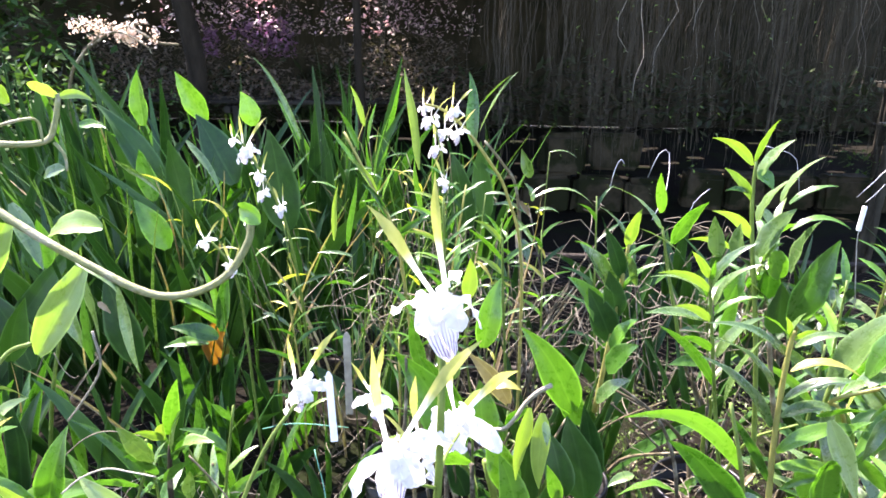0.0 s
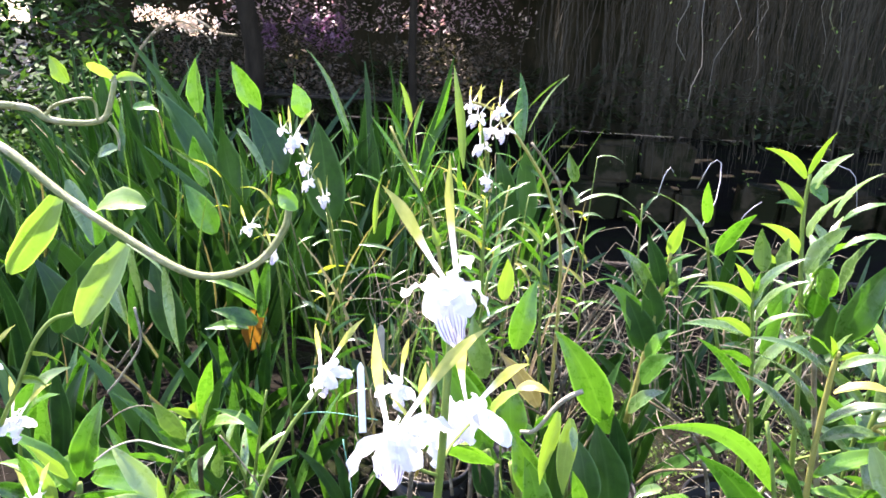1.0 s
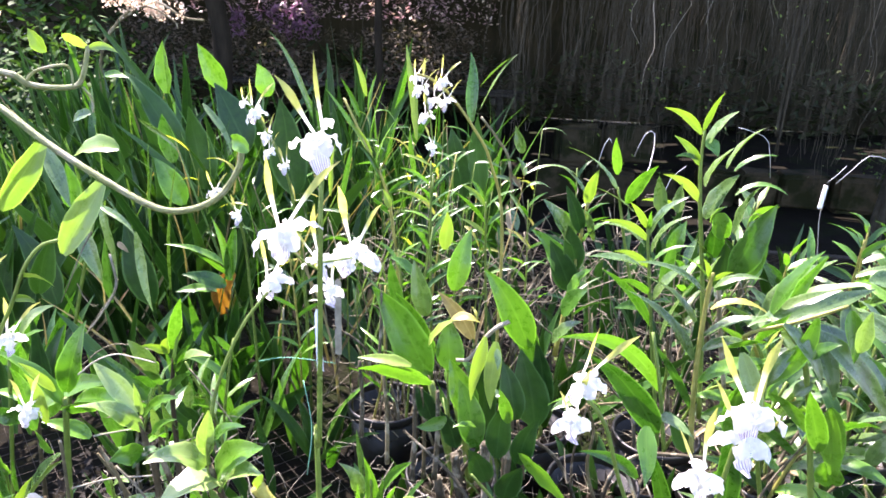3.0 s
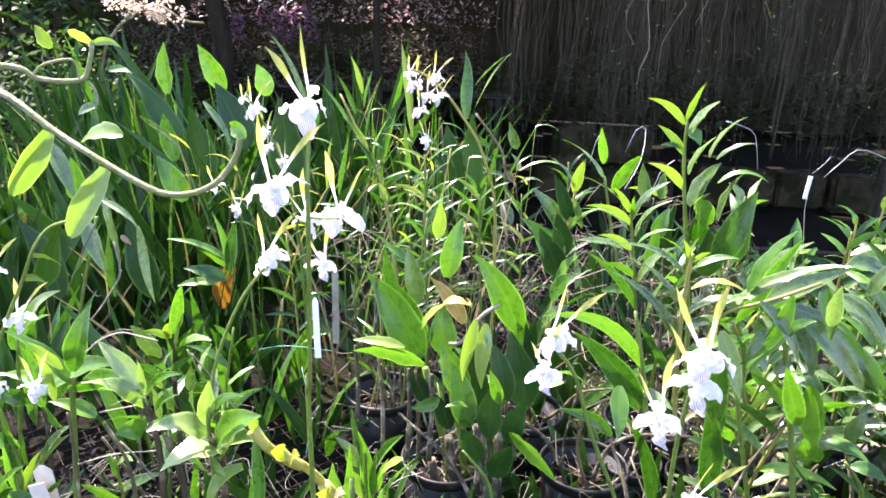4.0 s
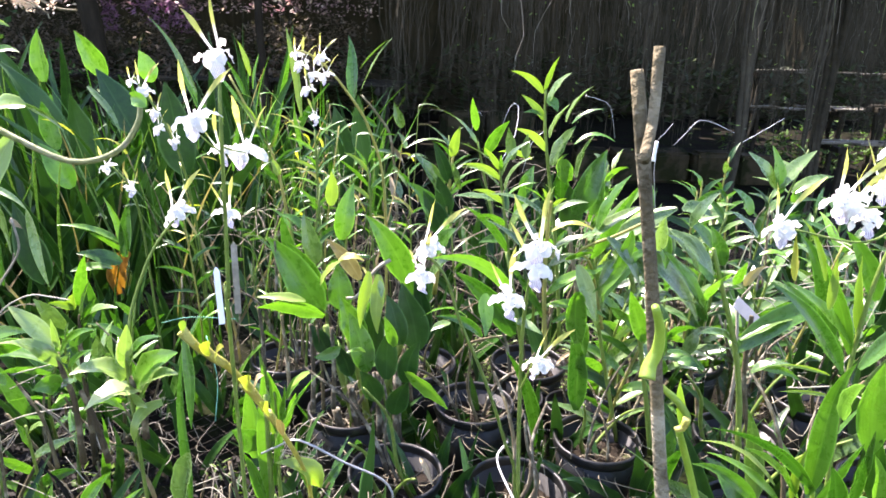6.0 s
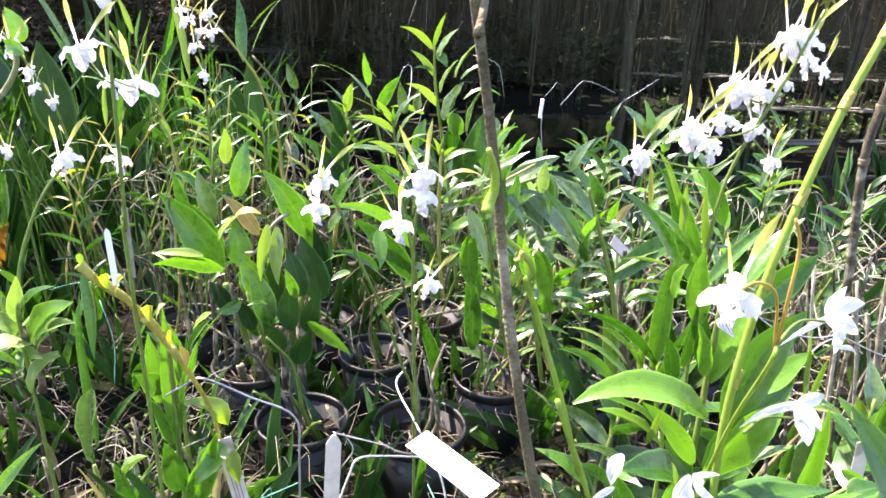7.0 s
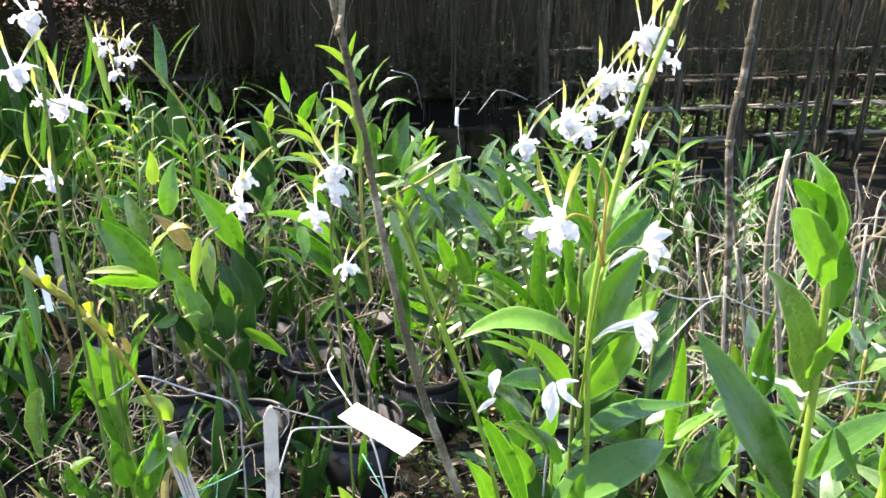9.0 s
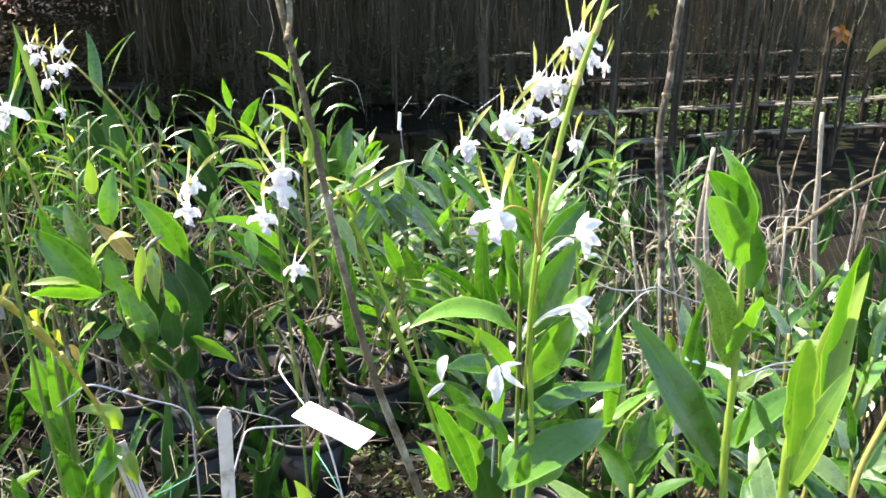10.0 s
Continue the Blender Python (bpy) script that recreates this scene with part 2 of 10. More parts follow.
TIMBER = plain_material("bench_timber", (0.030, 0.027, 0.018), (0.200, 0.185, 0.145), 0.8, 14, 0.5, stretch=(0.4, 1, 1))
# Shaded copy of the bench timber for legs, bearers and dim benches
TIMBER_SHADED = plain_material("bench_timber_shaded", (0.010, 0.009, 0.006), (0.045, 0.040, 0.030), 0.9, 20, 0.5, stretch=(0.15, 1, 1), gloss=0.1)
CANE_SHEATH = plain_material("cane_sheath_brown", (0.016, 0.012, 0.006), (0.085, 0.064, 0.034), 0.85, 55, 0.9, stretch=(1, 1, 0.3), fleck=(0.17, 0.14, 0.085), fleck_at=0.62, gloss=0.2)
SHADE = plain_material("shade_cloth", (0.020, 0.021, 0.016), (0.055, 0.055, 0.044), 0.9, 40, 0.2, gloss=0.2)
TRUNK = plain_material("trunk_bark", (0.010, 0.008, 0.005), (0.038, 0.030, 0.020), 0.9, 24, 1.0, stretch=(1, 1, 0.25), gloss=0.1)
PALE_LEAF = leaf_material("leaf_pale_green", (0.095, 0.175, 0.034), (0.240, 0.330, 0.105), rough=0.3, through_light=0.34, spots=0.25, gloss=0.8)
TAG_PINK = plain_material("label_faded_pink", (0.380, 0.310, 0.280), (0.520, 0.440, 0.400), 0.6, 60, 0.2)
SHRUB = leaf_material("leaf_shrub", (0.018, 0.048, 0.012), (0.066, 0.118, 0.034), rough=0.6, through_light=0.24, gloss=0.06)
HEDGE = leaf_material("leaf_hedge", (0.014, 0.024, 0.009), (0.050, 0.070, 0.026), through_light=0.15, gloss=0.2)
# Debris brown darkened to carry the shade it lies in
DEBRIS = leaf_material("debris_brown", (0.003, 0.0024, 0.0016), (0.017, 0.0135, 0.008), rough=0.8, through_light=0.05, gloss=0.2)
MOSSY = leaf_material("leaf_moss_green", (0.040, 0.085, 0.010), (0.110, 0.180, 0.025), rough=0.5, through_light=0.25, gloss=0.3)


# ---- builders ----
def thing(name, at, label="", category="", group="", kind=""):
    e = new(name)
    e.location = at
    e.empty_display_size = 0.05
    return tagged(e, label, category, group, kind)


def root_of(ob):
    while ob.parent:
        ob = ob.parent
    return ob


def sheet(name, verts, faces, material, parent=None, label="", uvs=None, smooth=True):
    """Links one mesh, given in world places, as a part under parent (or as a thing of its own)."""
    me = bpy.data.meshes.new(name)
    v = np.asarray(verts, dtype=float)
    if parent:
        v = v - np.array(root_of(parent).location)
    me.from_pydata(v.tolist(), [], [tuple(f) for f in faces])
    if uvs is not None:
        layer = me.uv_layers.new(name="UVMap")
        idx = np.empty(len(me.loops), dtype=np.int32)
        me.loops.foreach_get("vertex_index", idx)
        layer.data.foreach_set("uv", np.asarray(uvs, dtype=np.float32)[idx].ravel())
    if smooth:
        me.polygons.foreach_set("use_smooth", [True] * len(me.polygons))
    me.materials.append(material)
    ob = new(name, me)
    ob.parent = parent
    return tagged(ob, label)


def part(name, bm, material, parent, label=""):
    me = bpy.data.meshes.new(name)
    bm.to_mesh(me)
    bm.free()
    me.materials.append(material)
    ob = new(name, me)
    ob.parent = parent
    return tagged(ob, label)


def unit(v):
    v = np.asarray(v, dtype=float)
    n = np.linalg.norm(v)
    return v / n if n > 1e-9 else np.array((0.0, 0.0, 1.0))


SPAN = np.linspace(0, 1, 10)
ACROSS = np.array((-1, -0.5, 0, 0.5, 1.0))
BLADE_FACES = [(i * 5 + j, i * 5 + j + 1, i * 5 + j + 6, i * 5 + j + 5) for i in range(9) for j in range(4)]
BLADE_UV = np.array([((a + 1) / 2, s) for s in SPAN for a in ACROSS])
OUTLINES = {
    "lance": np.sin(np.pi * np.clip(SPAN, 0.02, 0.99) ** 0.68) ** 0.88,
    "broad": np.sin(np.pi * np.clip(SPAN, 0.02, 0.992) ** 0.78) ** 0.74,
    "strap": np.minimum(1, 0.45 + SPAN * 1.6) * np.sqrt(np.clip(1 - np.clip((SPAN - 0.45) / 0.56, 0, 1) ** 2.4, 0.0004, 1)),
    "narrow": np.sin(np.pi * np.clip(SPAN, 0.05, 0.98) ** 0.6) ** 0.7,
    "spear": np.interp(SPAN, (0, 0.3, 0.72, 1.0), (0.28, 0.35, 1.0, 0.06)),
}


def blade(base, tip, width, bow=0.12, fold=0.2, face=(0, -0.7, 0.7), roll=0.0, shape="lance", twist=0.0, wavy=0.0):
    """One leaf from base to tip: it arches by bow, is creased along its middle by fold, and turns its upper side to face."""
    b, t = np.asarray(base, float), np.asarray(tip, float)
    d = t - b
    long = np.linalg.norm(d)
    dn = unit(d)
    up = np.array((0, 0, 1.0)) - dn * dn[2]
    up = unit(up) if np.linalg.norm(up) > 0.2 else unit(np.array((0, 1, 0.0)) - dn * dn[1])
    ctrl = (b + t) / 2 + bow * long * up
    s = SPAN[:, None]
    mid = (1 - s) ** 2 * b + 2 * s * (1 - s) * ctrl + s ** 2 * t
    tan = 2 * (1 - s) * (ctrl - b) + 2 * s * (t - ctrl)
    tan /= np.linalg.norm(tan, axis=1)[:, None]
    phase = (b[0] * 37.0 + t[2] * 53.0 + b[1] * 19.0) % 6.283
    mid = mid + np.cross(dn, up)[None, :] * (long * 0.035 * np.sin(SPAN * 4.2 + phase) * SPAN)[:, None] - up[None, :] * (long * 0.05 * (1 + math.sin(phase * 3)) * SPAN ** 4)[:, None]
    f = np.asarray(face, float)
    verts = []
    half = OUTLINES[shape] * width / 2
    for i in range(10):
        n = f - tan[i] * f.dot(tan[i])
        n = unit(n)
        side = np.cross(tan[i], n)
        a = radians(roll + twist * SPAN[i])
        side, n = side * math.cos(a) + n * math.sin(a), n * math.cos(a) - side * math.sin(a)
        w = wavy * math.sin(SPAN[i] * 17 + long * 90)
        for u in ACROSS:
            verts.append(mid[i] + side * (u * half[i]) + n * (half[i] * (fold * (1.5 * abs(u) ** 1.2 - 0.75 * abs(u) ** 3) + w * u * abs(u))))
    return verts


# how many of the leaves of a kind hang with the sun behind them, and how many turn their upper side to it
POSTURE = {BRIGHT: (0.5, 0.4), LIME: (0.6, 0.3), YELLOW: (0.4, 0.4), SPOTTED: (0.4, 0.4), GREEN: (0.3, 0.45), GREY: (0.1, 0.8), PALE_LEAF: (0.2, 0.7), VINE_LEAF: (0.5, 0.3)}


def lf(plant, material, base, tip, width, bow=0.12, shape="lance", fold=0.2, roll=0.0, face=(0, -0.7, 0.7), name="leaf", twist=None, label=""):
    if twist is None:
        h = (base[0] * 71.3 + tip[2] * 113.7 + width * 999.1) % 1.0
        glow, gleam = POSTURE.get(material, (0.0, 0.0))
        if h < glow:
            face, roll = (0.4 * face[0], -0.95, -0.22), roll * 0.6
        elif h < glow + gleam:
            face, roll = (-0.40 + 0.2 * face[0], -0.28, 0.86), roll * 0.6
        twist = 35 * math.sin(h * 40)
    return sheet(name, blade(base, tip, width, bow, fold * 1.35, face, roll, shape, twist, 0.10), BLADE_FACES, material, plant, label, BLADE_UV)


def smooth_line(points, sub):
    p = np.asarray(points, float)
    if len(p) < 3:
        return np.array([p[0] + (p[-1] - p[0]) * k / sub for k in range(sub + 1)])
    q = np.vstack((2 * p[0] - p[1], p, 2 * p[-1] - p[-2]))
    out = []
    for i in range(1, len(q) - 2):
        for k in range(sub):
            t = k / sub
            out.append(0.5 * (2 * q[i] + (q[i + 1] - q[i - 1]) * t + (2 * q[i - 1] - 5 * q[i] + 4 * q[i + 1] - q[i + 2]) * t ** 2
                              + (3 * q[i] - q[i - 1] - 3 * q[i + 1] + q[i + 2]) * t ** 3))
    out.append(q[-2])
    return np.array(out)


def tube(points, r0, r1, sides=7, sub=5, node_every=0.0, close=True):
    """Verts and faces of a round stem along the points, thicker rings at its nodes."""
    c = smooth_line(points, sub)
    n = len(c)
    tan = np.gradient(c, axis=0)
    tan /= np.maximum(np.linalg.norm(tan, axis=1), 1e-9)[:, None]
    run = np.concatenate(((0,), np.cumsum(np.linalg.norm(np.diff(c, axis=0), axis=1))))
    verts, faces = [], []
    ref = unit((0.3, -0.9, 0.2))
    for i in range(n):
        x = ref - tan[i] * ref.dot(tan[i])
        x = unit(x)
        ref = x
        y = np.cross(tan[i], x)
        r = r0 + (r1 - r0) * i / (n - 1)
        if node_every:
            near = abs((run[i] / node_every) % 1.0 - 0.5) * 2
            r *= 0.88 + 0.3 * max(0.0, near - 0.55)
        for k in range(sides):
            a = 2 * math.pi * k / sides
            verts.append(c[i] + (x * math.cos(a) + y * math.sin(a)) * r)
    for i in range(n - 1):
        for k in range(sides):
            k2 = (k + 1) % sides
            faces.append((i * sides + k, i * sides + k2, (i + 1) * sides + k2, (i + 1) * sides + k))
    if close:
        faces.append(tuple(range(sides - 1, -1, -1)))
        faces.append(tuple((n - 1) * sides + k for k in range(sides)))
    return verts, faces


def stem(plant, name, material, points, r0, r1=None, sides=7, sub=5, nodes_every=0.0, label=""):
    v, f = tube(points, r0, r0 if r1 is None else r1, sides, sub, nodes_every)
    return sheet(name, v, f, material, plant, label)


# ---- the orchid flower, built once in three shapes, about one unit wide, looking towards -y ----
def flower_meshes(kind):
    rnd = random.Random(40 + kind)
    j = lambda a: rnd.uniform(-a, a)
    made = []
    def keep(name, verts, faces, material, uvs=None):
        me = bpy.data.meshes.new(name)
        me.from_pydata([tuple(v) for v in verts], [], faces)
        if uvs is not None:
            layer = me.uv_layers.new(name="UVMap")
            for l in me.loops:
                layer.data[l.index].uv = uvs[l.vertex_index]
        me.polygons.foreach_set("use_smooth", [True] * len(me.polygons))
        me.materials.append(material)
        made.append((name, me))
    v, f = tube([(0, 0.26, -0.06), (0, 0.14, 0.0), (0, 0.02, 0.05), (0, -0.12, 0.06)], 0.07, 0.11, 9, 3)
    keep("flower", v, f, PETAL)
    for sgn in (-1, 1):
        wide = sgn == (-1 if kind % 2 else 1)
        spread = 0.72 + j(0.30) if wide else 0.10 + j(0.16)
        keep("petal", blade((sgn * 0.05, 0.02, 0.08), (sgn * spread, 0.06 + j(0.12), 1.30 + j(0.16)), 0.155, 0.05 * sgn, 0.25, (0.2 * sgn, -1, 0.2), 0, "spear", 70 * sgn),
             BLADE_FACES, ANTENNA, BLADE_UV)
        if wide:
            keep("sepal", blade((sgn * 0.05, 0.0, 0.05), (sgn * (0.56 + j(0.10)), -0.05 + j(0.16), -0.04 + j(0.14)), 0.24, 0.16 + j(0.10), 0.3, (0, -0.8, 0.6), j(30), "strap", 60 * sgn + j(50), 0.4),
                 BLADE_FACES, PETAL, BLADE_UV)
        else:
            keep("sepal", blade((sgn * 0.05, 0.0, 0.03), (sgn * (0.40 + j(0.10)), -0.10 + j(0.2), -0.30 + j(0.16)), 0.16, 0.50 + j(0.2), 0.3, (0, -0.6, 0.8), j(40), "strap", (190 + j(90)) * sgn, 0.5),
                 BLADE_FACES, PETAL, BLADE_UV)
        keep("lip_lobe", blade((sgn * 0.05, -0.08, 0.10), (sgn * (0.17 + j(0.05)), -0.24, -0.20 + j(0.06)), 0.27, 0.3, 0.5, (-sgn * 0.5, -0.7, 0.5), 0, "strap", 25 * sgn, 0.35), BLADE_FACES, PETAL, BLADE_UV)
    keep("sepal", blade((0, 0.04, 0.04), (0.08 + j(0.30), 0.10, 0.28 + j(0.10)), 0.24, 0.40, -0.3, (0, -0.8, 0.5), j(20), "strap", 120 + j(80), 0.4), BLADE_FACES, PETAL, BLADE_UV)
    keep("lip", blade((0, -0.06, 0.08), (j(0.08), -0.20 + j(0.05), -0.46 + j(0.08)), 0.32, 0.22, -0.8, (j(0.4), -0.9, 0.3), j(20), "strap", j(30), 0.4), BLADE_FACES, LIP, BLADE_UV)
    return made


FLOWERS = [flower_meshes(k) for k in range(7)]


def bloom(plant, at, size, turn=0.0, tip=0.0, lean=0.0, kind=0):
    """A flower on plant, with its own petals, sepals and lip. turn: about the upright axis; tip: forwards; lean: sideways."""
    at = Vector(at) - root_of(plant).location
    made = None
    for name, me in FLOWERS[(kind + int(abs(at[0]) * 911)) % 7]:
        ob = new(name, me)
        if made is None:
            made = ob
            ob.parent = plant
            ob.matrix_basis = pose(*at, tip, lean, turn) @ Matrix.Scale(size, 4)
        else:
            ob.parent = made
    return made


def cane_orchid(at, height, lean=(0.0, 0.0), leaves=9, leaf_long=0.16, leaf_wide=0.03, materials=(GREEN, BRIGHT, GREY), turn=0.0, bare=0.35, old=2, seed=0, r=0.006,
                name="dendrobium_orchid", label="leafy green cane orchid growing in a black pot", droop=0.16, shape="lance", group="potted orchids"):
    """An upright cane with leaves in two ranks, and a few bare old canes beside it."""
    rnd = random.Random(seed * 7 + 3)
    plant = thing(name, at, label, "orchid", group)
    b = np.array(at, float)
    top = b + np.array((lean[0], lean[1], height))
    mid = (b + top) / 2 + np.array((rnd.uniform(-0.03, 0.03), rnd.uniform(-0.03, 0.03), 0))
    line = smooth_line([b, mid, top], 12)
    stem(plant, "cane", rnd.choice((CANE, CANE, CANE_YELLOW)), [b, mid, top], r, r * 0.6, 7, 6, 0.035)
    for k in range(leaves):
        s = bare + (1 - bare) * (k + 0.5) / leaves
        p = line[min(len(line) - 1, int(s * (len(line) - 1)))]
        a = radians(turn) + (math.pi if k % 2 else 0) + rnd.uniform(-0.5, 0.5)
        rise = rnd.uniform(0.25, 0.75) + (0.5 if k >= leaves - 2 else 0)
        way = unit((math.cos(a), math.sin(a), rise))
        size = leaf_long * rnd.uniform(0.7, 1.15) * (0.75 if k >= leaves - 2 else 1)
        lf(plant, rnd.choice(materials), p, p + way * size, leaf_wide * rnd.uniform(0.8, 1.15), droop * rnd.uniform(0.6, 1.4), shape, 0.22, rnd.uniform(-30, 30),
           face=(0.2 * rnd.uniform(-1, 1), -0.45, 0.8))
    for k in range(old):
        a = rnd.uniform(0, 6.3)
        s0 = b + np.array((math.cos(a) * 0.03, math.sin(a) * 0.03, 0))
        s1 = s0 + np.array((rnd.gauss(0, 0.09), rnd.uniform(-0.06, 0.06), height * rnd.uniform(0.25, 0.75)))
        stem(plant, "old_cane", CANE_DRY, [s0, (s0 + s1) / 2 + np.array((rnd.uniform(-0.04, 0.04), 0, 0)), s1], r * 1.15, r * 0.6, 6, 5, 0.03, "bare grey old cane")
    return plant


def strap_clump(at, leaves, long, wide, materials, seed, spread=0.35, label="clump of broad strap leaves, shade put into their green", name="strap_leaved_orchid"):
    rnd = random.Random(seed * 11 + 5)
    plant = thing(name, at, label, "orchid", "strap-leaved orchids")
    for k in range(leaves):
        a = rnd.uniform(0, 6.283)
        lean = rnd.uniform(0.05, spread) ** 1.2
        b = np.array(at) + np.array((math.cos(a), math.sin(a), 0)) * 0.04
        size = long * rnd.uniform(0.65, 1.1)
        way = unit((math.cos(a) * lean, math.sin(a) * lean * 0.7, 1))
        lf(plant, rnd.choice(materials), b, b + way * size, wide * rnd.uniform(0.7, 1.15), rnd.uniform(0.0, 0.1), "broad" if k % 3 == 0 else "lance", 0.25, rnd.uniform(-50, 50), face=(rnd.uniform(-0.5, 0.5), -1, 0.3))
    return plant


def lathe(profile, at, sides=28):
    verts, faces = [], []
    for r, z in profile:
        for k in range(sides):
            a = 2 * math.pi * k / sides
            verts.append((at[0] + r * math.cos(a), at[1] + r * math.sin(a), at[2] + z))
    for i in range(len(profile) - 1):
        for k in range(sides):
            k2 = (k + 1) % sides
            faces.append((i * sides + k, i * sides + k2, (i + 1) * sides + k2, (i + 1) * sides + k))
    return verts, faces


def pot(x, y, d=0.2, h=0.2, z=None, seed=0):
    """A round black nursery pot with a rolled rim, filled with bark and a tangle of roots."""
    z = BENCH + 0.004 if z is None else z
    rnd = random.Random(seed + 900)
    R = d / 2
    p = thing("plant_pot", (x, y, z), "round black plastic nursery pot filled with bark", "pot", "plant pots")
    v, f = lathe([(0.0, 0.0), (R * 0.78, 0.0), (R * 0.80, 0.004), (R * 0.95, h - 0.02), (R * 0.93, h - 0.02), (R * 0.78, 0.01), (0.0, 0.01)], (x, y, z))
    sheet("pot_body", v, f, POT, p)
    v, f = lathe([(R * 0.93, h - 0.024), (R, h - 0.024), (R * 1.02, h - 0.018), (R * 1.02, h - 0.004), (R * 1.0, h), (R * 0.95, h - 0.001), (R * 0.935, h - 0.006), (R * 0.93, h - 0.024)], (x, y, z), 36)
    sheet("rim", v, f, POT, p)
    rings, sides = 6, 20
    v = [(x, y, z + h - 0.055)]
    for i in range(1, rings + 1):
        for k in range(sides):
            a = 2 * math.pi * k / sides
            r = R * 0.935 * i / rings
            v.append((x + r * math.cos(a), y + r * math.sin(a), z + h - 0.062 + rnd.uniform(-0.009, 0.011)))
    f = [(0, 1 + k, 1 + (k + 1) % sides) for k in range(sides)]
    for i in range(rings - 1):
        o = 1 + i * sides
        f += [(o + k, o + sides + k, o + sides + (k + 1) % sides, o + (k + 1) % sides) for k in range(sides)]
    sheet("bark_filling", v, f, BARK, p, "brown bark chips and moss", smooth=False)
    vs, fs = [], []
    for k in range(16):
        a, r = rnd.uniform(0, 6.3), R * rnd.uniform(0.1, 0.9)
        q = np.array((x + r * math.cos(a), y + r * math.sin(a), z + h - 0.055))
        b = rnd.uniform(0, 6.3)
        l = rnd.uniform(0.03, 0.09)
        q2 = q + np.array((math.cos(b) * l, math.sin(b) * l, rnd.uniform(0.0, 0.035)))
        q3 = q2 + np.array((math.cos(b + 0.7) * l * 0.7, math.sin(b + 0.7) * l * 0.7, rnd.uniform(-0.03, 0.01)))
        tv, tf = tube([q, q2, q3], 0.0016, 0.0011, 4, 3)
        fs += [tuple(i + len(vs) for i in t) for t in tf]
        vs += tv
    tagged(sheet("root_tangle", vs, fs, ROOT, p, "pale dry surface roots"), kind="stuff")
    return p


def board(parent, name, a, b, width, thick, material, face=(0, -0.7, 0.7), label="", point=0.0):
    """A flat strip from a to b, with thickness and softened edges, perhaps pointed at b."""
    a, b = np.asarray(a, float), np.asarray(b, float)
    d = unit(b - a)
    n = np.asarray(face, float)
    n = unit(n - d * n.dot(d))
    s = np.cross(d, n)
    w, h, e = width / 2, thick / 2, min(width, thick) * 0.18
    ring = [(-w + e, -h), (w - e, -h), (w, -h + e), (w, h - e), (w - e, h), (-w + e, h), (-w, h - e), (-w, -h + e)]
    verts = [a + s * x + n * y for x, y in ring] + [b - d * point + s * x + n * y for x, y in ring]
    faces = [tuple(range(7, -1, -1))] + [(k, (k + 1) % 8, 8 + (k + 1) % 8, 8 + k) for k in range(8)]
    if point:
        verts += [b + s * x * 0.25 + n * y for x, y in ring]
        faces += [(8 + k, 8 + (k + 1) % 8, 16 + (k + 1) % 8, 16 + k) for k in range(8)] + [tuple(range(16, 24))]
    else:
        faces += [tuple(range(8, 16))]
    return sheet(name, verts, faces, material, parent, label, smooth=False)


BENCH, FLOOR = 0.06, -0.45

# ---- the setting ----
def ground():
    n = 60
    xs = np.concatenate((np.linspace(-60, -4, 12), np.linspace(-3.6, 6.4, n), np.linspace(7, 60, 12)))
    ys = np.concatenate((np.linspace(-30, -2, 8), np.linspace(-1.6, 7, n), np.linspace(8, 90, 14)))
    verts = [(x, y, FLOOR + 0.05 * noise.noise((x * 1.3, y * 1.3, 0.0)) + 0.02 * noise.noise((x * 6, y * 6, 3.0))) for y in ys for x in xs]
    w = len(xs)
    faces = [(j * w + i, j * w + i + 1, (j + 1) * w + i + 1, (j + 1) * w + i) for j in range(len(ys) - 1) for i in range(w - 1)]
    return tagged(sheet("ground", verts, faces, SOIL), "earth and patches of moss, coloured near black for shade", "ground", kind="structure")


ground()


def wire_bench(x0, x1, y0, y1, step=0.055):
    """The display bench: a steel pipe frame on legs with a diamond wire mesh stretched over it."""
    b = thing("wire_bench", (x0, y0, FLOOR), "low steel bench covered with diamond wire mesh", "bench", kind="structure")
    for y in np.linspace(y0, y1, 4):
        stem(b, "rail", MESH, [(x0, y, BENCH - 0.02), (x1, y, BENCH - 0.02)], 0.014, 0.014, 8, 1, label="dark steel pipe")
        for x in (x0 + 0.05, (x0 + x1) / 2, x1 - 0.05):
            stem(b, "leg", MESH, [(x, y, FLOOR - 0.06), (x, y, BENCH - 0.03)], 0.016, 0.016, 8, 1)
    vs, fs = [], []
    w, h = x1 - x0, y1 - y0
    for sgn in (1, -1):
        k = -h
        while k < w:
            a, e = max(0.0, k), min(w, k + h)
            if e - a > 0.02:
                ya, ye = a - k, e - k
                if sgn < 0:
                    ya, ye = h - ya, h - ye
                tv, tf = tube([(x0 + a, y0 + ya, BENCH + 0.001 * sgn), (x0 + e, y0 + ye, BENCH + 0.001 * sgn)], 0.0007, 0.0007, 4, 1)
                fs += [tuple(i + len(vs) for i in t) for t in tf]
                vs += tv
            k += step
    sheet("wire_mesh", vs, fs, MESH, b, "rusty diamond wire mesh")
    return b


wire_bench(-2.0, 4.5, -0.42, 3.75)


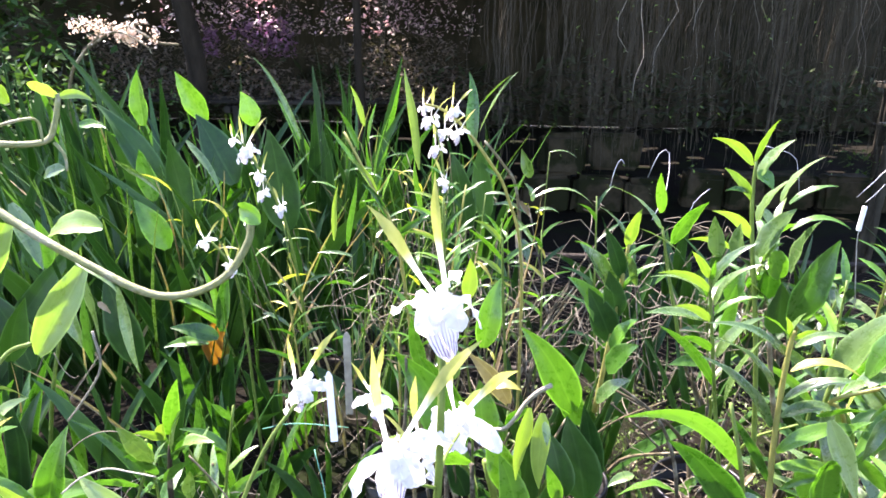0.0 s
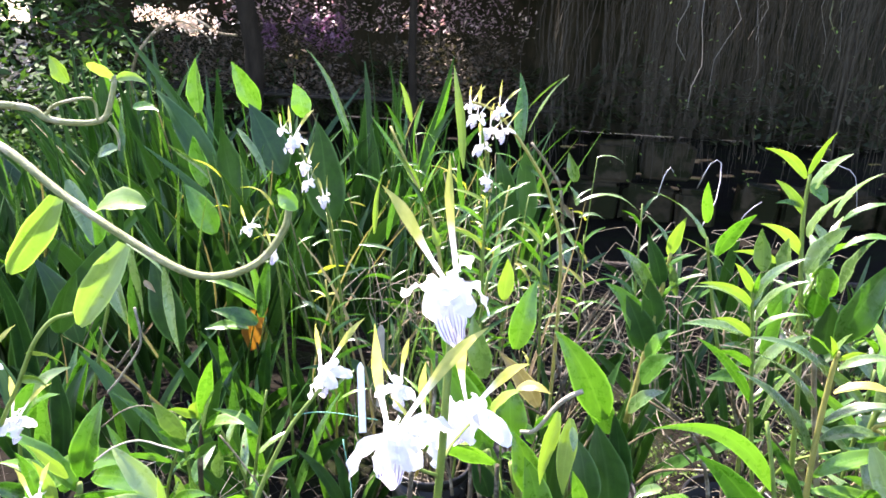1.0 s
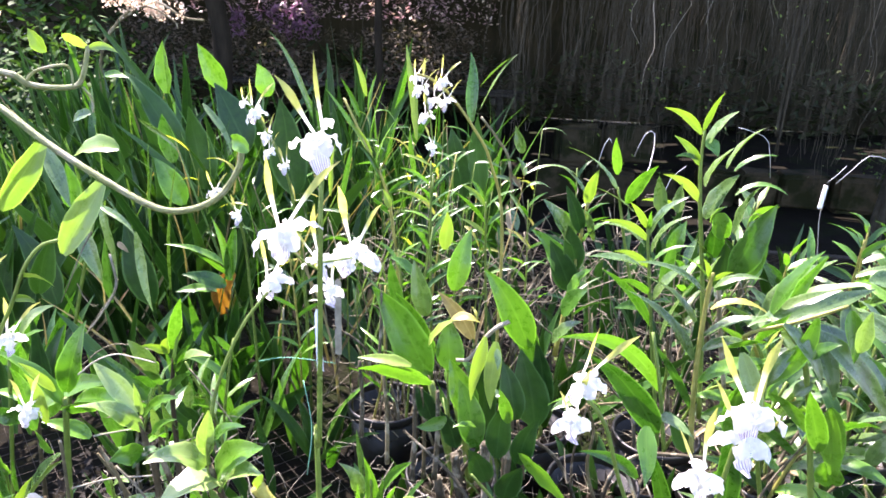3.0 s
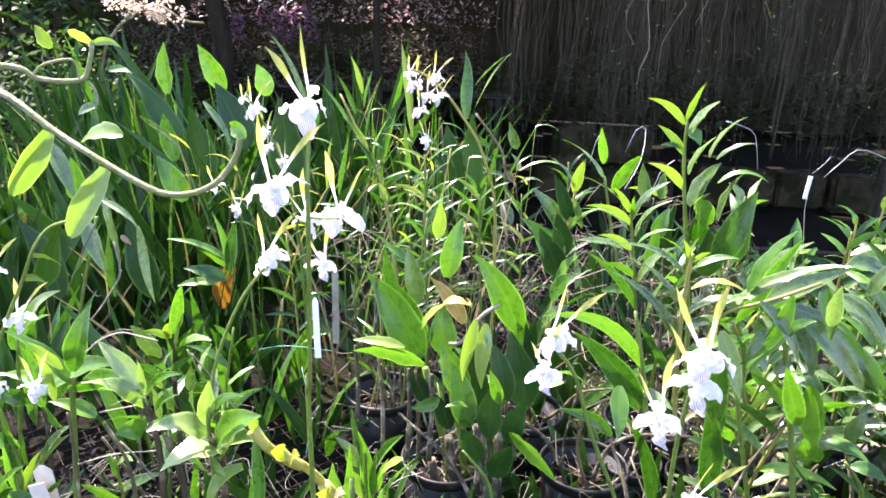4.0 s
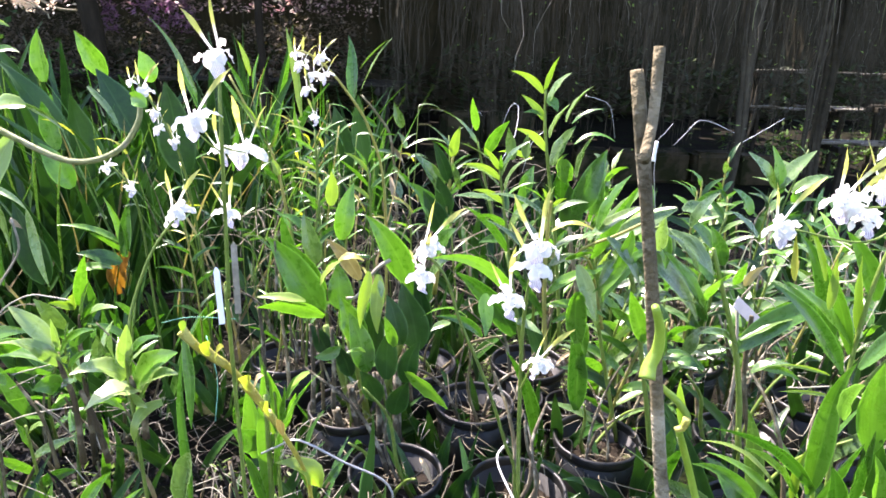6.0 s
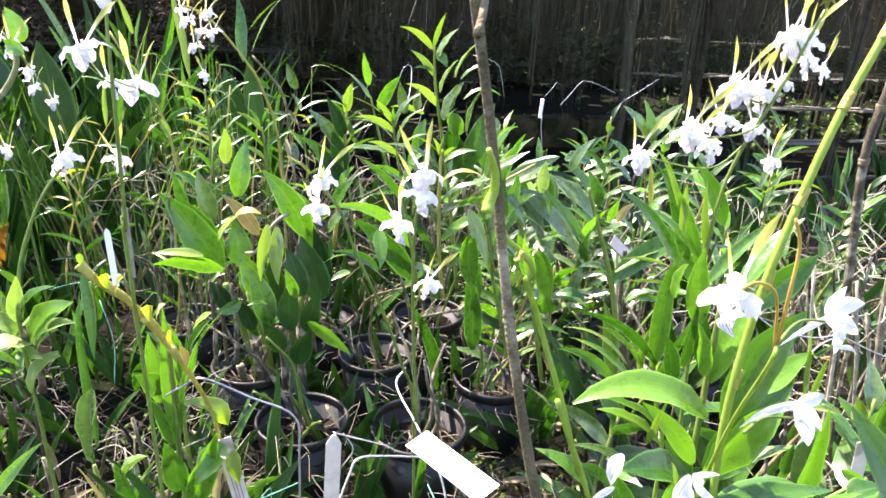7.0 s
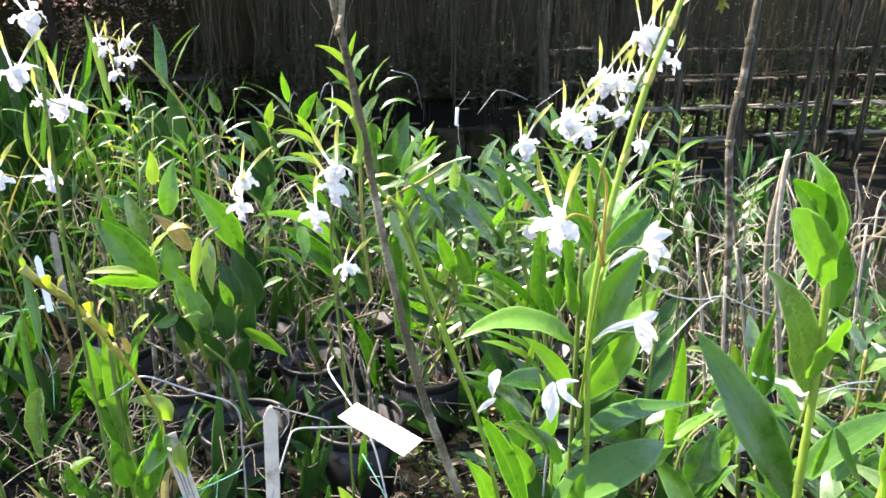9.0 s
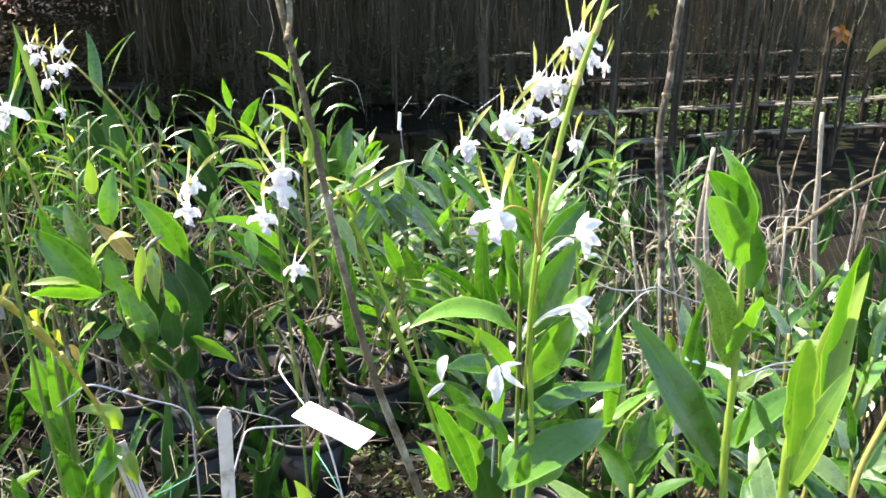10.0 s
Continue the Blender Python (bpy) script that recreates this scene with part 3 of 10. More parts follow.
def block_row(x, y, z, n, rnd):
    """A short course of rough stone blocks."""
    for k in range(n):
        w, h, d = rnd.uniform(0.36, 0.56), rnd.uniform(0.36, 0.42), rnd.uniform(0.24, 0.32)
        bm = bmesh.new()
        bmesh.ops.create_cube(bm, size=1)
        bmesh.ops.scale(bm, vec=(w, d, h), verts=bm.verts)
        bmesh.ops.bevel(bm, geom=bm.edges[:], offset=0.045, segments=3, affect="EDGES")
        for v in bm.verts:
            v.co += Vector((rnd.uniform(-1, 1), rnd.uniform(-1, 1), rnd.uniform(-1, 1))) * 0.016
        o = part("stone_block", bm, STONE, None)
        o.matrix_basis = pose(x + w / 2, y + rnd.uniform(-0.08, 0.08), z + h / 2, rnd.uniform(-3, 3), rnd.uniform(-3, 3), rnd.uniform(-9, 9))
        tagged(o, "rough grey stone block in a low retaining wall", "stone block", "retaining wall stones")
        x += w + 0.012
    return x


rnd = random.Random(5)
block_row(0.45, 6.7, FLOOR - 0.02, 3, rnd)
block_row(0.62, 6.75, FLOOR + 0.36, 1, rnd)
block_row(1.10, 6.9, FLOOR + 0.40, 1, rnd)
block_row(2.1, 7.0, FLOOR - 0.02, 5, rnd)


def timber_bench(x0, x1, y, z, rows, gap=0.11, wood=TIMBER):
    """A far bench: weathered slats of uneven length imitate dappled light, on shade-coloured trestles."""
    b = thing("slatted_bench", (x0, y, FLOOR), "long weathered timber slatted bench in dappled light", "bench", "far benches")
    rnd = random.Random(int(x0 * 100 + y * 10))
    for k in range(rows):
        x = x0 + rnd.uniform(0.0, 0.5)
        while x < x1 - 0.4:
            long = min(rnd.uniform(0.25, 1.0), x1 - x)
            yy, zz = y + gap * k + rnd.uniform(-0.02, 0.02), z + rnd.uniform(-0.012, 0.012)
            board(b, "slat", (x, yy, zz), (x + long, yy, zz + rnd.uniform(-0.02, 0.02)), rnd.uniform(0.04, 0.085), 0.022, wood, (0, 0, 1))
            x += long + rnd.choice((0.01, 0.03, 0.2, 0.45))
    for x in np.arange(x0 + 0.2, x1, 1.1):
        board(b, "bearer", (x, y - 0.05, z - 0.055), (x, y + gap * rows, z - 0.055), 0.05, 0.06, TIMBER_SHADED, (0, 0, 1))
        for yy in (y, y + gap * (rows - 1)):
            board(b, "leg", (x + 0.06, yy, FLOOR - 0.03), (x + 0.06, yy, z - 0.022), 0.05, 0.05, TIMBER_SHADED, (0, -1, 0))
    return b


timber_bench(4.4, 12.0, 8.0, 0.30, 3)
timber_bench(5.4, 18.0, 10.0, 0.63, 2)
timber_bench(4.6, 12.0, 6.5, 0.10, 3)
timber_bench(5.6, 13.0, 7.4, 0.42, 2, wood=TIMBER_SHADED)
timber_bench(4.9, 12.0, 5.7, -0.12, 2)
timber_bench(-4.6, 0.3, 6.0, 0.62, 6, wood=TIMBER_SHADED)


def shade_roof(x0, x1, y0, y1, z):
    """Unseen dark shade cloth on posts and purlins, added to shade the garden's back."""
    r = thing("shade_house", ((x0 + x1) / 2, y0, FLOOR), "unseen dark shade cloth roof added to shade the back", "shade house", kind="structure")
    nx, ny = 150, 48
    verts = [(x0 + (x1 - x0) * i / nx, y0 + (y1 - y0) * j / ny, z - 0.06 * abs(math.sin(i * 0.33)) - 0.03 * noise.noise((i * 0.7, j * 0.7, 0))) for j in range(ny + 1) for i in range(nx + 1)]
    # Gaps are set where dapples of sun should fall
    faces = [(j * (nx + 1) + i, j * (nx + 1) + i + 1, (j + 1) * (nx + 1) + i + 1, (j + 1) * (nx + 1) + i) for j in range(ny) for i in range(nx) if random.Random(i * 131 + j).random() > ((0.72 if j > 20 else 0.42) if i > 62 else (0.10 if j < 14 and i < 42 else 0.04))]
    sheet("shade_cloth", verts, faces, SHADE, r)
    for y in np.arange(y0, y1, 1.2):
        board(r, "purlin", (x0, y, z + 0.02), (x1, y, z + 0.02), 0.06, 0.05, TIMBER, (0, 0, 1))
    for x in (x0, x1):
        for y in (y0 + 0.05, y1 - 0.1):
            board(r, "post", (x, y, FLOOR - 0.05), (x, y, z), 0.09, 0.09, TIMBER, (0, -1, 0))
    # Backdrop wall added to close off the light and sky behind
    bw = [(x0, y1, FLOOR), (x1, y1, FLOOR), (x1, y1, z), (x0, y1, z)]
    sheet("back_bank", bw + [(x, y + 0.01, h) for x, y, h in bw], [(0, 1, 2, 3), (7, 6, 5, 4), (0, 4, 5, 1), (1, 5, 6, 2), (2, 6, 7, 3), (3, 7, 4, 0)], BACKDROP, r, "added brown backdrop wall", smooth=False)
    # Side sheet added to block the open sky
    sheet("side_cloth", [(x1, y0, FLOOR), (x1, y1, FLOOR), (x1, y1, z), (x1, y0, z), (x1 + 0.01, y0, FLOOR), (x1 + 0.01, y1, FLOOR), (x1 + 0.01, y1, z), (x1 + 0.01, y0, z)],
          [(0, 1, 2, 3), (7, 6, 5, 4), (0, 4, 5, 1), (1, 5, 6, 2), (2, 6, 7, 3), (3, 7, 4, 0)], SHADE, r, smooth=False)
    return r


ROOF_Y, ROOF_Z = 4.6, 2.7
shade_roof(-10.0, 24.0, ROOF_Y, 13.0, ROOF_Z)


def hanging_roots(name, x0, x1, y0, y1, clumps, each, top, low, high, r, seed, material=ROOT_DARK, spread=0.09, stray=0.0):
    rnd = random.Random(seed)
    vs, fs = [], []
    for c in range(clumps):
        cx, cy = rnd.uniform(x0, x1), rnd.uniform(y0, y1)
        deep = low + (high - low) * rnd.random() ** 1.3
        for k in range(rnd.randint(each // 2, each)):
            x, y = cx + rnd.gauss(0, spread), cy + rnd.gauss(0, spread)
            end = deep + abs(rnd.gauss(0, 0.3))
            bend, swing = rnd.uniform(-0.10, 0.10), rnd.uniform(0.008, 0.030) + stray * rnd.random()
            pts, sx, sy = [], 0.0, 0.0
            for i in range(15):
                sx, sy = 0.8 * sx + rnd.gauss(0, swing), 0.8 * sy + rnd.gauss(0, swing)
                pts.append((x + bend * (i / 14) ** 2 + sx, y + sy, top + (end - top) * i / 14))
            rr = r * rnd.uniform(0.4, 1.5) ** 1.5
            tv, tf = tube(pts, rr, rr * 0.4, 3, 1, close=False)
            fs += [tuple(i + len(vs) for i in t) for t in tf]
            vs += tv
    o = sheet(name, vs, fs, material)
    return tagged(o, "curtain of long grey-brown aerial roots hanging in shade", "hanging roots", kind="stuff")


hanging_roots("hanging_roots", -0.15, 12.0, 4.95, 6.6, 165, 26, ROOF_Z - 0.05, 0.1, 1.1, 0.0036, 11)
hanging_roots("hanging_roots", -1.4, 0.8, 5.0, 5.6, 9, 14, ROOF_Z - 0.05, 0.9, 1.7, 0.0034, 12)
# Paler roots stand for the threads that catch light
hanging_roots("hanging_roots", 1.0, 11.0, 4.7, 6.0, 46, 7, ROOF_Z - 0.05, 0.35, 1.2, 0.0034, 13, ROOT, 0.12)
hanging_roots("hanging_roots", 0.6, 9.0, 4.6, 5.2, 26, 4, ROOF_Z - 0.05, 0.6, 1.7, 0.0021, 14, ROOT_PALE, 0.20, 0.012)


def root_column(x, y, r, low, seed):
    """A thick bundle of aerial roots grown together, hanging down like a dark post."""
    rnd = random.Random(seed)
    o = thing("root_bundle", (x, y, FLOOR), "thick dark bundle of hanging aerial roots", "hanging roots", "root bundles")
    for k in range(9):
        a = k * 0.698
        d = r * rnd.uniform(0.3, 1.0)
        pts = [(x + math.cos(a) * d * (1 - 0.4 * i / 8) + rnd.gauss(0, 0.008), y + math.sin(a) * d * (1 - 0.4 * i / 8), ROOF_Z - 0.05 + (low + rnd.uniform(-0.1, 0.2) * (i == 8) - ROOF_Z) * i / 8) for i in range(9)]
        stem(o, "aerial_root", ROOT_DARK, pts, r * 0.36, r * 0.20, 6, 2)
    return o


for k, (x, y, r, low) in enumerate(((4.26, 4.9, 0.05, 0.05), (5.02, 4.9, 0.06, -0.3), (5.78, 4.9, 0.045, -0.1), (6.55, 4.9, 0.05, -0.2),
                                     (3.55, 5.1, 0.04, 0.3), (2.2, 5.3, 0.035, 0.4), (7.4, 5.2, 0.06, -0.3))):
    root_column(x, y, r, low, 70 + k)


def trunk(x, y, r, top, seed):
    rnd = random.Random(seed)
    pts = [(x + rnd.uniform(-0.04, 0.04), y + rnd.uniform(-0.04, 0.04), FLOOR - 0.05 + (top - FLOOR) * i / 6) for i in range(7)]
    o = thing("tree_trunk", (x, y, FLOOR), "dark rough tree trunk standing in shade", "tree trunk")
    stem(o, "trunk", TRUNK, pts, r, r * 0.8, 12, 4)
    return o


trunk(-2.14, 5.2, 0.08, 2.6, 1)
trunk(-0.93, 5.4, 0.035, 2.6, 2)


def leaf_bank(name, x0, x1, y0, y1, z0, z1, count, size, material, seed, label, kind="stuff", category="hedge"):
    """A bank of many small leaves with an uneven top and gaps."""
    rnd = random.Random(seed)
    vs, fs, uv = [], [], []
    while len(vs) < count * 4:
        x, y = rnd.uniform(x0, x1), rnd.uniform(y0, y1)
        crest = z0 + (z1 - z0) * (0.72 + 0.35 * noise.noise((x * 0.9, y * 0.9, seed * 1.7)) + 0.15 * noise.noise((x * 4, y * 4, seed)))
        z = rnd.uniform(z0, max(z0 + 0.05, crest))
        if noise.noise((x * 1.7, y * 1.7, z * 1.7 + seed)) < -0.25:
            continue
        a, b = rnd.uniform(0, 6.3), rnd.uniform(-0.6, 1.0)
        d = np.array((math.cos(a) * math.cos(b), math.sin(a) * math.cos(b), math.sin(b)))
        s = unit(np.cross(d, (rnd.uniform(-1, 1), rnd.uniform(-1, 1), 1.2)))
        l = size * rnd.uniform(0.6, 1.4)
        p = np.array((x, y, z))
        o = len(vs)
        vs += [p, p + d * l * 0.45 + s * l * 0.2, p + d * l, p + d * l * 0.45 - s * l * 0.2]
        uv += [(0.5, 0), (1, 0.5), (0.5, 1), (0, 0.5)]
        fs.append((o, o + 1, o + 2, o + 3))
    o = sheet(name, vs, fs, material, None, "", uv)
    return tagged(o, label, category, kind=kind)


leaf_bank("hedge", -10, 24, 11.9, 12.8, FLOOR, 1.0, 6000, 0.2, HEDGE, 3, "dense dark hedge closing the back of the garden")
leaf_bank("shrub", -4.4, -1.75, 2.9, 4.4, FLOOR, 1.65, 16000, 0.048, SHRUB, 4, "leafy shrub with small sunlit leaves", category="shrub")
leaf_bank("flower_bed", -3.6, -0.1, 6.0, 7.0, 0.6, 1.25, 5200, 0.05, DEAD, 8, "foliage of a distant flower bench, coloured dark for shade", category="flower bed")
leaf_bank("purple_flowers", -2.37, -1.62, 5.9, 6.2, 1.0, 1.42, 620, 0.05, PURPLE, 6, "mass of small purple flowers far behind", category="flowers")
leaf_bank("pink_flowers", -2.8, -0.05, 5.9, 6.6, 1.20, 1.72, 1300, 0.042, PINK, 7, "pale pink flowers far behind", category="flowers")
leaf_bank("back_foliage", 4.7, 14.5, 6.9, 9.4, FLOOR, 0.06, 4200, 0.09, SHRUB, 9, "low green plants on the far benches", category="plants")
# Pale flecks painted in for sunlit leaf glints among the far flowers
leaf_bank("white_flowers", -3.2, 0.0, 5.8, 6.5, 1.20, 1.75, 420, 0.040, PALE, 15, "scattered pale flecks for sunlit leaves and flowers far behind", category="flowers")
leaf_bank("shrub", -6.5, -2.6, 3.6, 5.2, FLOOR, 2.3, 8000, 0.09, SHRUB, 16, "tall dusty shrub behind the vine", category="shrub")
leaf_bank("hedge", -10.5, -6.6, 3.0, 11.5, FLOOR, 4.2, 6500, 0.22, HEDGE, 17, "dense dark hedge at the side of the garden")
leaf_bank("hedge", -6.6, -4.6, 2.2, 4.5, FLOOR, 2.6, 3600, 0.12, HEDGE, 18, "dusty leafy hedge at the side of the garden")
# Pale vine colour stands in for sunlight on this shaded fringe
hanging_roots("hanging_roots", 0.3, 8.0, 4.62, 4.75, 16, 5, ROOF_Z - 0.04, 1.15, 1.55, 0.0045, 19, VINE, 0.12)


leaf_bank("root_leaves", 0.6, 9.0, 4.55, 4.9, 0.2, 2.6, 900, 0.026, VINE_LEAF, 21, "tiny pale leaves and flecks caught among hanging roots", category="leaves")


def root_bundle(x, y, r, seed):
    """A thick rope of aerial roots that reaches from the roof to the earth."""
    rnd = random.Random(seed)
    o = thing("root_bundle", (x, y, FLOOR), "thick twisted bundle of grey aerial roots", "hanging roots", "root bundles")
    for k in range(4):
        a = rnd.uniform(0, 6.3)
        pts = [(x + r * 0.7 * math.cos(a + i * 0.7) + rnd.gauss(0, 0.012), y + r * 0.7 * math.sin(a + i * 0.7), ROOF_Z + 0.02 + (FLOOR - 0.1 - ROOF_Z) * i / 7) for i in range(8)]
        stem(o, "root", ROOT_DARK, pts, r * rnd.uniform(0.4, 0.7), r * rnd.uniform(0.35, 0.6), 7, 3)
    return o


rnd = random.Random(88)
for k in range(9):
    root_bundle(3.0 + 0.95 * k + rnd.uniform(-0.2, 0.2), rnd.uniform(4.8, 6.4), rnd.uniform(0.02, 0.06), 700 + k)

# the strap-leaved orchids at the back; DARK carries their shade on one another
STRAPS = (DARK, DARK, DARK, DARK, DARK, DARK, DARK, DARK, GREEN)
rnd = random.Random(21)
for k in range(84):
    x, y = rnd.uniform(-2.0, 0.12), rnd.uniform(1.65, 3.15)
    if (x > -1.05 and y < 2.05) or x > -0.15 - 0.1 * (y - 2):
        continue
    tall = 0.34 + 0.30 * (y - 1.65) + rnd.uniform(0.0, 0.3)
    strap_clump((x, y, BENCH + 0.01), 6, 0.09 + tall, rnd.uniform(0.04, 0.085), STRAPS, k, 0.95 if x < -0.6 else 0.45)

p = thing("strap_leaved_orchid", (-1.143, 2.450, 0.200), "tall orchid with broad sunlit bright green leaves", "orchid", "potted orchids")
lf(p, BRIGHT, (-1.148, 2.420, 0.921), (-1.151, 2.420, 1.116), 0.0749, 0.03, fold=0.36, roll=5, face=(-0.05, -0.85, 0.37), twist=9)
lf(p, BRIGHT, (-0.908, 2.400, 0.946), (-0.995, 2.400, 1.117), 0.0854, 0.04, fold=0.40, roll=10, face=(-0.02, -0.85, 0.39), twist=16)
lf(p, BRIGHT, (-0.732, 2.380, 0.935), (-0.758, 2.380, 1.053), 0.0721, 0.04, fold=0.20, roll=-10, face=(-0.18, -0.85, 0.31), twist=-16)
lf(p, GREEN, (-1.030, 2.200, 0.702), (-1.063, 2.200, 0.875), 0.0664, 0.04, fold=0.17, roll=-12, face=(-0.20, -0.85, 0.30), twist=-20)
lf(p, DARK, (-1.092, 2.400, 0.663), (-1.273, 2.400, 1.015), 0.1043, 0.03, fold=0.49, roll=-1, face=(0.38, -0.87, 0.47))
lf(p, DARK, (-0.973, 2.300, 0.583), (-0.992, 2.300, 0.897), 0.1251, 0.02, fold=0.27, roll=-3, face=(0.59, -0.88, 0.61))
lf(p, DARK, (-0.749, 2.200, 0.767), (-0.857, 2.200, 0.994), 0.1198, 0.02, fold=0.34, roll=-15, face=(0.29, -0.91, 0.46))
lf(p, DARK, (-0.547, 2.100, 0.643), (-0.596, 2.100, 0.963), 0.1291, 0.02, fold=0.23, roll=18, face=(0.40, -0.93, 0.41))
lf(p, GREEN, (-0.852, 1.900, 0.635), (-0.925, 1.900, 0.788), 0.0756, 0.03, fold=0.38, roll=-38, face=(0.25, -0.86, 0.55))
lf(p, GREY, (-0.542, 2.300, 0.904), (-0.666, 2.300, 1.185), 0.0190, 0.02, fold=0.37, roll=-31, face=(0.24, -0.95, 0.65))

# the vine
vine = thing("vanilla_vine", (-0.595, 0.800, 1.109), "thick pale green vine stem with fleshy oval leaves", "vine")
stem(vine, "stem", VINE, [(-0.595, 0.800, 1.109), (-0.533, 0.780, 1.091), (-0.467, 0.770, 1.049), (-0.386, 0.760, 1.006), (-0.310, 0.760, 0.968), (-0.264, 0.770, 0.965), (-0.223, 0.780, 0.985), (-0.197, 0.790, 1.024), (-0.194, 0.800, 1.053)], 0.0053, 0.0045)
stem(vine, "stem", VINE, [(-0.697, 0.950, 1.124), (-0.656, 0.970, 1.118), (-0.636, 0.980, 1.102), (-0.602, 1.000, 1.096), (-0.575, 1.020, 1.100), (-0.566, 1.030, 1.123), (-0.561, 1.040, 1.159), (-0.562, 1.040, 1.166)], 0.0057, 0.0038)
stem(vine, "tendril", VINE, [(-0.641, 0.980, 1.105), (-0.623, 0.980, 1.123), (-0.582, 0.980, 1.135), (-0.572, 1.000, 1.131), (-0.569, 1.000, 1.102)], 0.0028, 0.0019)
stem(vine, "tendril", VINE, [(-0.565, 1.020, 1.097), (-0.552, 1.020, 1.077), (-0.552, 1.020, 1.054)], 0.0029, 0.0019)
lf(vine, VINE_LEAF, (-0.467, 0.760, 1.048), (-0.516, 0.720, 0.962), 0.0358, -0.05, "strap", fold=0.39, roll=22, face=(0.53, -0.76, 0.46))
lf(vine, VINE_LEAF, (-0.377, 0.750, 1.000), (-0.435, 0.720, 0.904), 0.0386, -0.05, "strap", fold=0.46, roll=-29, face=(0.54, -0.78, 0.75))
lf(vine, VINE_LEAF, (-0.416, 0.760, 1.035), (-0.341, 0.740, 1.059), 0.0330, 0.1, "strap", fold=0.44, roll=-14, face=(0.31, -0.82, 0.56))
lf(vine, BRIGHT, (-0.207, 0.800, 1.064), (-0.178, 0.780, 1.053), 0.0231, 0.1, "strap", fold=0.42, roll=7, face=(0.14, -0.91, 0.61))
lf(vine, VINE_LEAF, (-0.563, 1.040, 1.164), (-0.590, 1.020, 1.185), 0.0195, 0.1, "strap", fold=0.39, roll=18, face=(0.71, -0.83, 0.65))
lf(vine, VINE_LEAF, (-0.559, 1.040, 1.161), (-0.498, 1.030, 1.157), 0.0137, 0.25, fold=0.41, roll=28, face=(0.30, -0.85, 0.35))
lf(vine, LIME, (-0.647, 1.050, 1.150), (-0.671, 1.050, 1.192), 0.0301, 0.05, fold=0.50, roll=14, face=(0.52, -0.81, 0.47))
lf(vine, GREY, (-0.608, 1.100, 1.039), (-0.648, 1.100, 1.026), 0.0229, 0.1, fold=0.36, roll=37, face=(0.69, -0.82, 0.75))
lf(vine, GREEN, (-0.572, 1.100, 1.112), (-0.527, 1.100, 1.109), 0.0187, 0.1, fold=0.29, roll=13, face=(0.65, -0.85, 0.37))

# flower stems at the back
q = thing("dendrobium_orchid", (-0.390, 1.650, 0.062), "orchid with a hanging row of small white flowers", "orchid", "potted orchids")
stem(q, "stem", CANE, [(-0.372, 1.660, 0.062), (-0.372, 1.660, 0.200), (-0.382, 1.650, 0.558), (-0.406, 1.620, 0.807), (-0.455, 1.600, 0.942), (-0.503, 1.600, 1.024)], 0.0045, 0.0030)
bloom(q, (-0.487, 1.600, 0.986), 0.0612, 35, 2, -1, 0)
bloom(q, (-0.454, 1.600, 0.927), 0.0452, 5, -2, 9, 1)
bloom(q, (-0.447, 1.600, 0.884), 0.0452, -35, -5, -8, 2)
bloom(q, (-0.406, 1.600, 0.850), 0.0452, -16, -2, -6, 3)
bloom(q, (-0.511, 1.600, 1.010), 0.0346, -12, 10, 7, 4)
q = thing("dendrobium_orchid", (-0.496, 1.500, 0.062), "orchid with two small white flowers", "orchid", "potted orchids")
stem(q, "stem", CANE, [(-0.471, 1.510, 0.062), (-0.471, 1.510, 0.200), (-0.481, 1.500, 0.543), (-0.481, 1.480, 0.675), (-0.491, 1.460, 0.754), (-0.531, 1.460, 0.808)], 0.0041, 0.0027)
bloom(q, (-0.541, 1.460, 0.805), 0.0439, -3, 14, -4, 1)
bloom(q, (-0.481, 1.450, 0.749), 0.0436, -9, -9, 7, 2)
q = thing("dendrobium_orchid", (0.167, 1.620, 0.200), "arching orchid stem with a cluster of small white flowers", "orchid", "potted orchids")
stem(q, "stem", CANE_YELLOW, [(0.185, 1.630, 0.200), (0.175, 1.620, 0.712), (0.133, 1.600, 0.894), (0.093, 1.580, 0.972), (0.027, 1.570, 1.058), (-0.021, 1.560, 1.096), (-0.058, 1.550, 1.108)], 0.0044, 0.0029)
bloom(q, (-0.059, 1.560, 1.099), 0.0390, 17, 14, -3, 0)
bloom(q, (-0.044, 1.560, 1.071), 0.0519, -42, -5, 6, 1)
bloom(q, (0.003, 1.560, 1.091), 0.0468, 22, -5, 8, 2)
bloom(q, (0.017, 1.560, 1.043), 0.0519, -36, 11, 0, 3)
bloom(q, (-0.013, 1.560, 1.044), 0.0468, -33, -5, 9, 4)
bloom(q, (-0.032, 1.560, 1.007), 0.0441, -16, -4, -3, 5)
bloom(q, (-0.012, 1.560, 0.932), 0.0441, -42, 2, -1, 6)
stem(q, "stem", CANE, [(-0.013, 1.570, 0.940), (-0.022, 1.560, 1.003), (-0.038, 1.550, 1.083)], 0.0023, 0.0020)

# the nearest flowering stem
q = thing("dendrobium_orchid", (0.051, 0.320, 0.200), "tall green flower stem with large white spidery blooms", "orchid", "potted orchids")
stem(q, "stem", CANE, [(0.058, 0.340, 0.200), (0.048, 0.330, 0.872), (0.052, 0.320, 0.922), (0.057, 0.310, 1.011), (0.061, 0.300, 1.073), (0.062, 0.300, 1.114), (0.062, 0.305, 1.140), (0.062, 0.306, 1.154)], 0.0024, 0.0014)
bloom(q, (0.062, 0.305, 1.158), 0.0398, -5, 2, -14, 0)
bloom(q, (0.045, 0.275, 1.106), 0.0381, 20, 4, -1, 1)
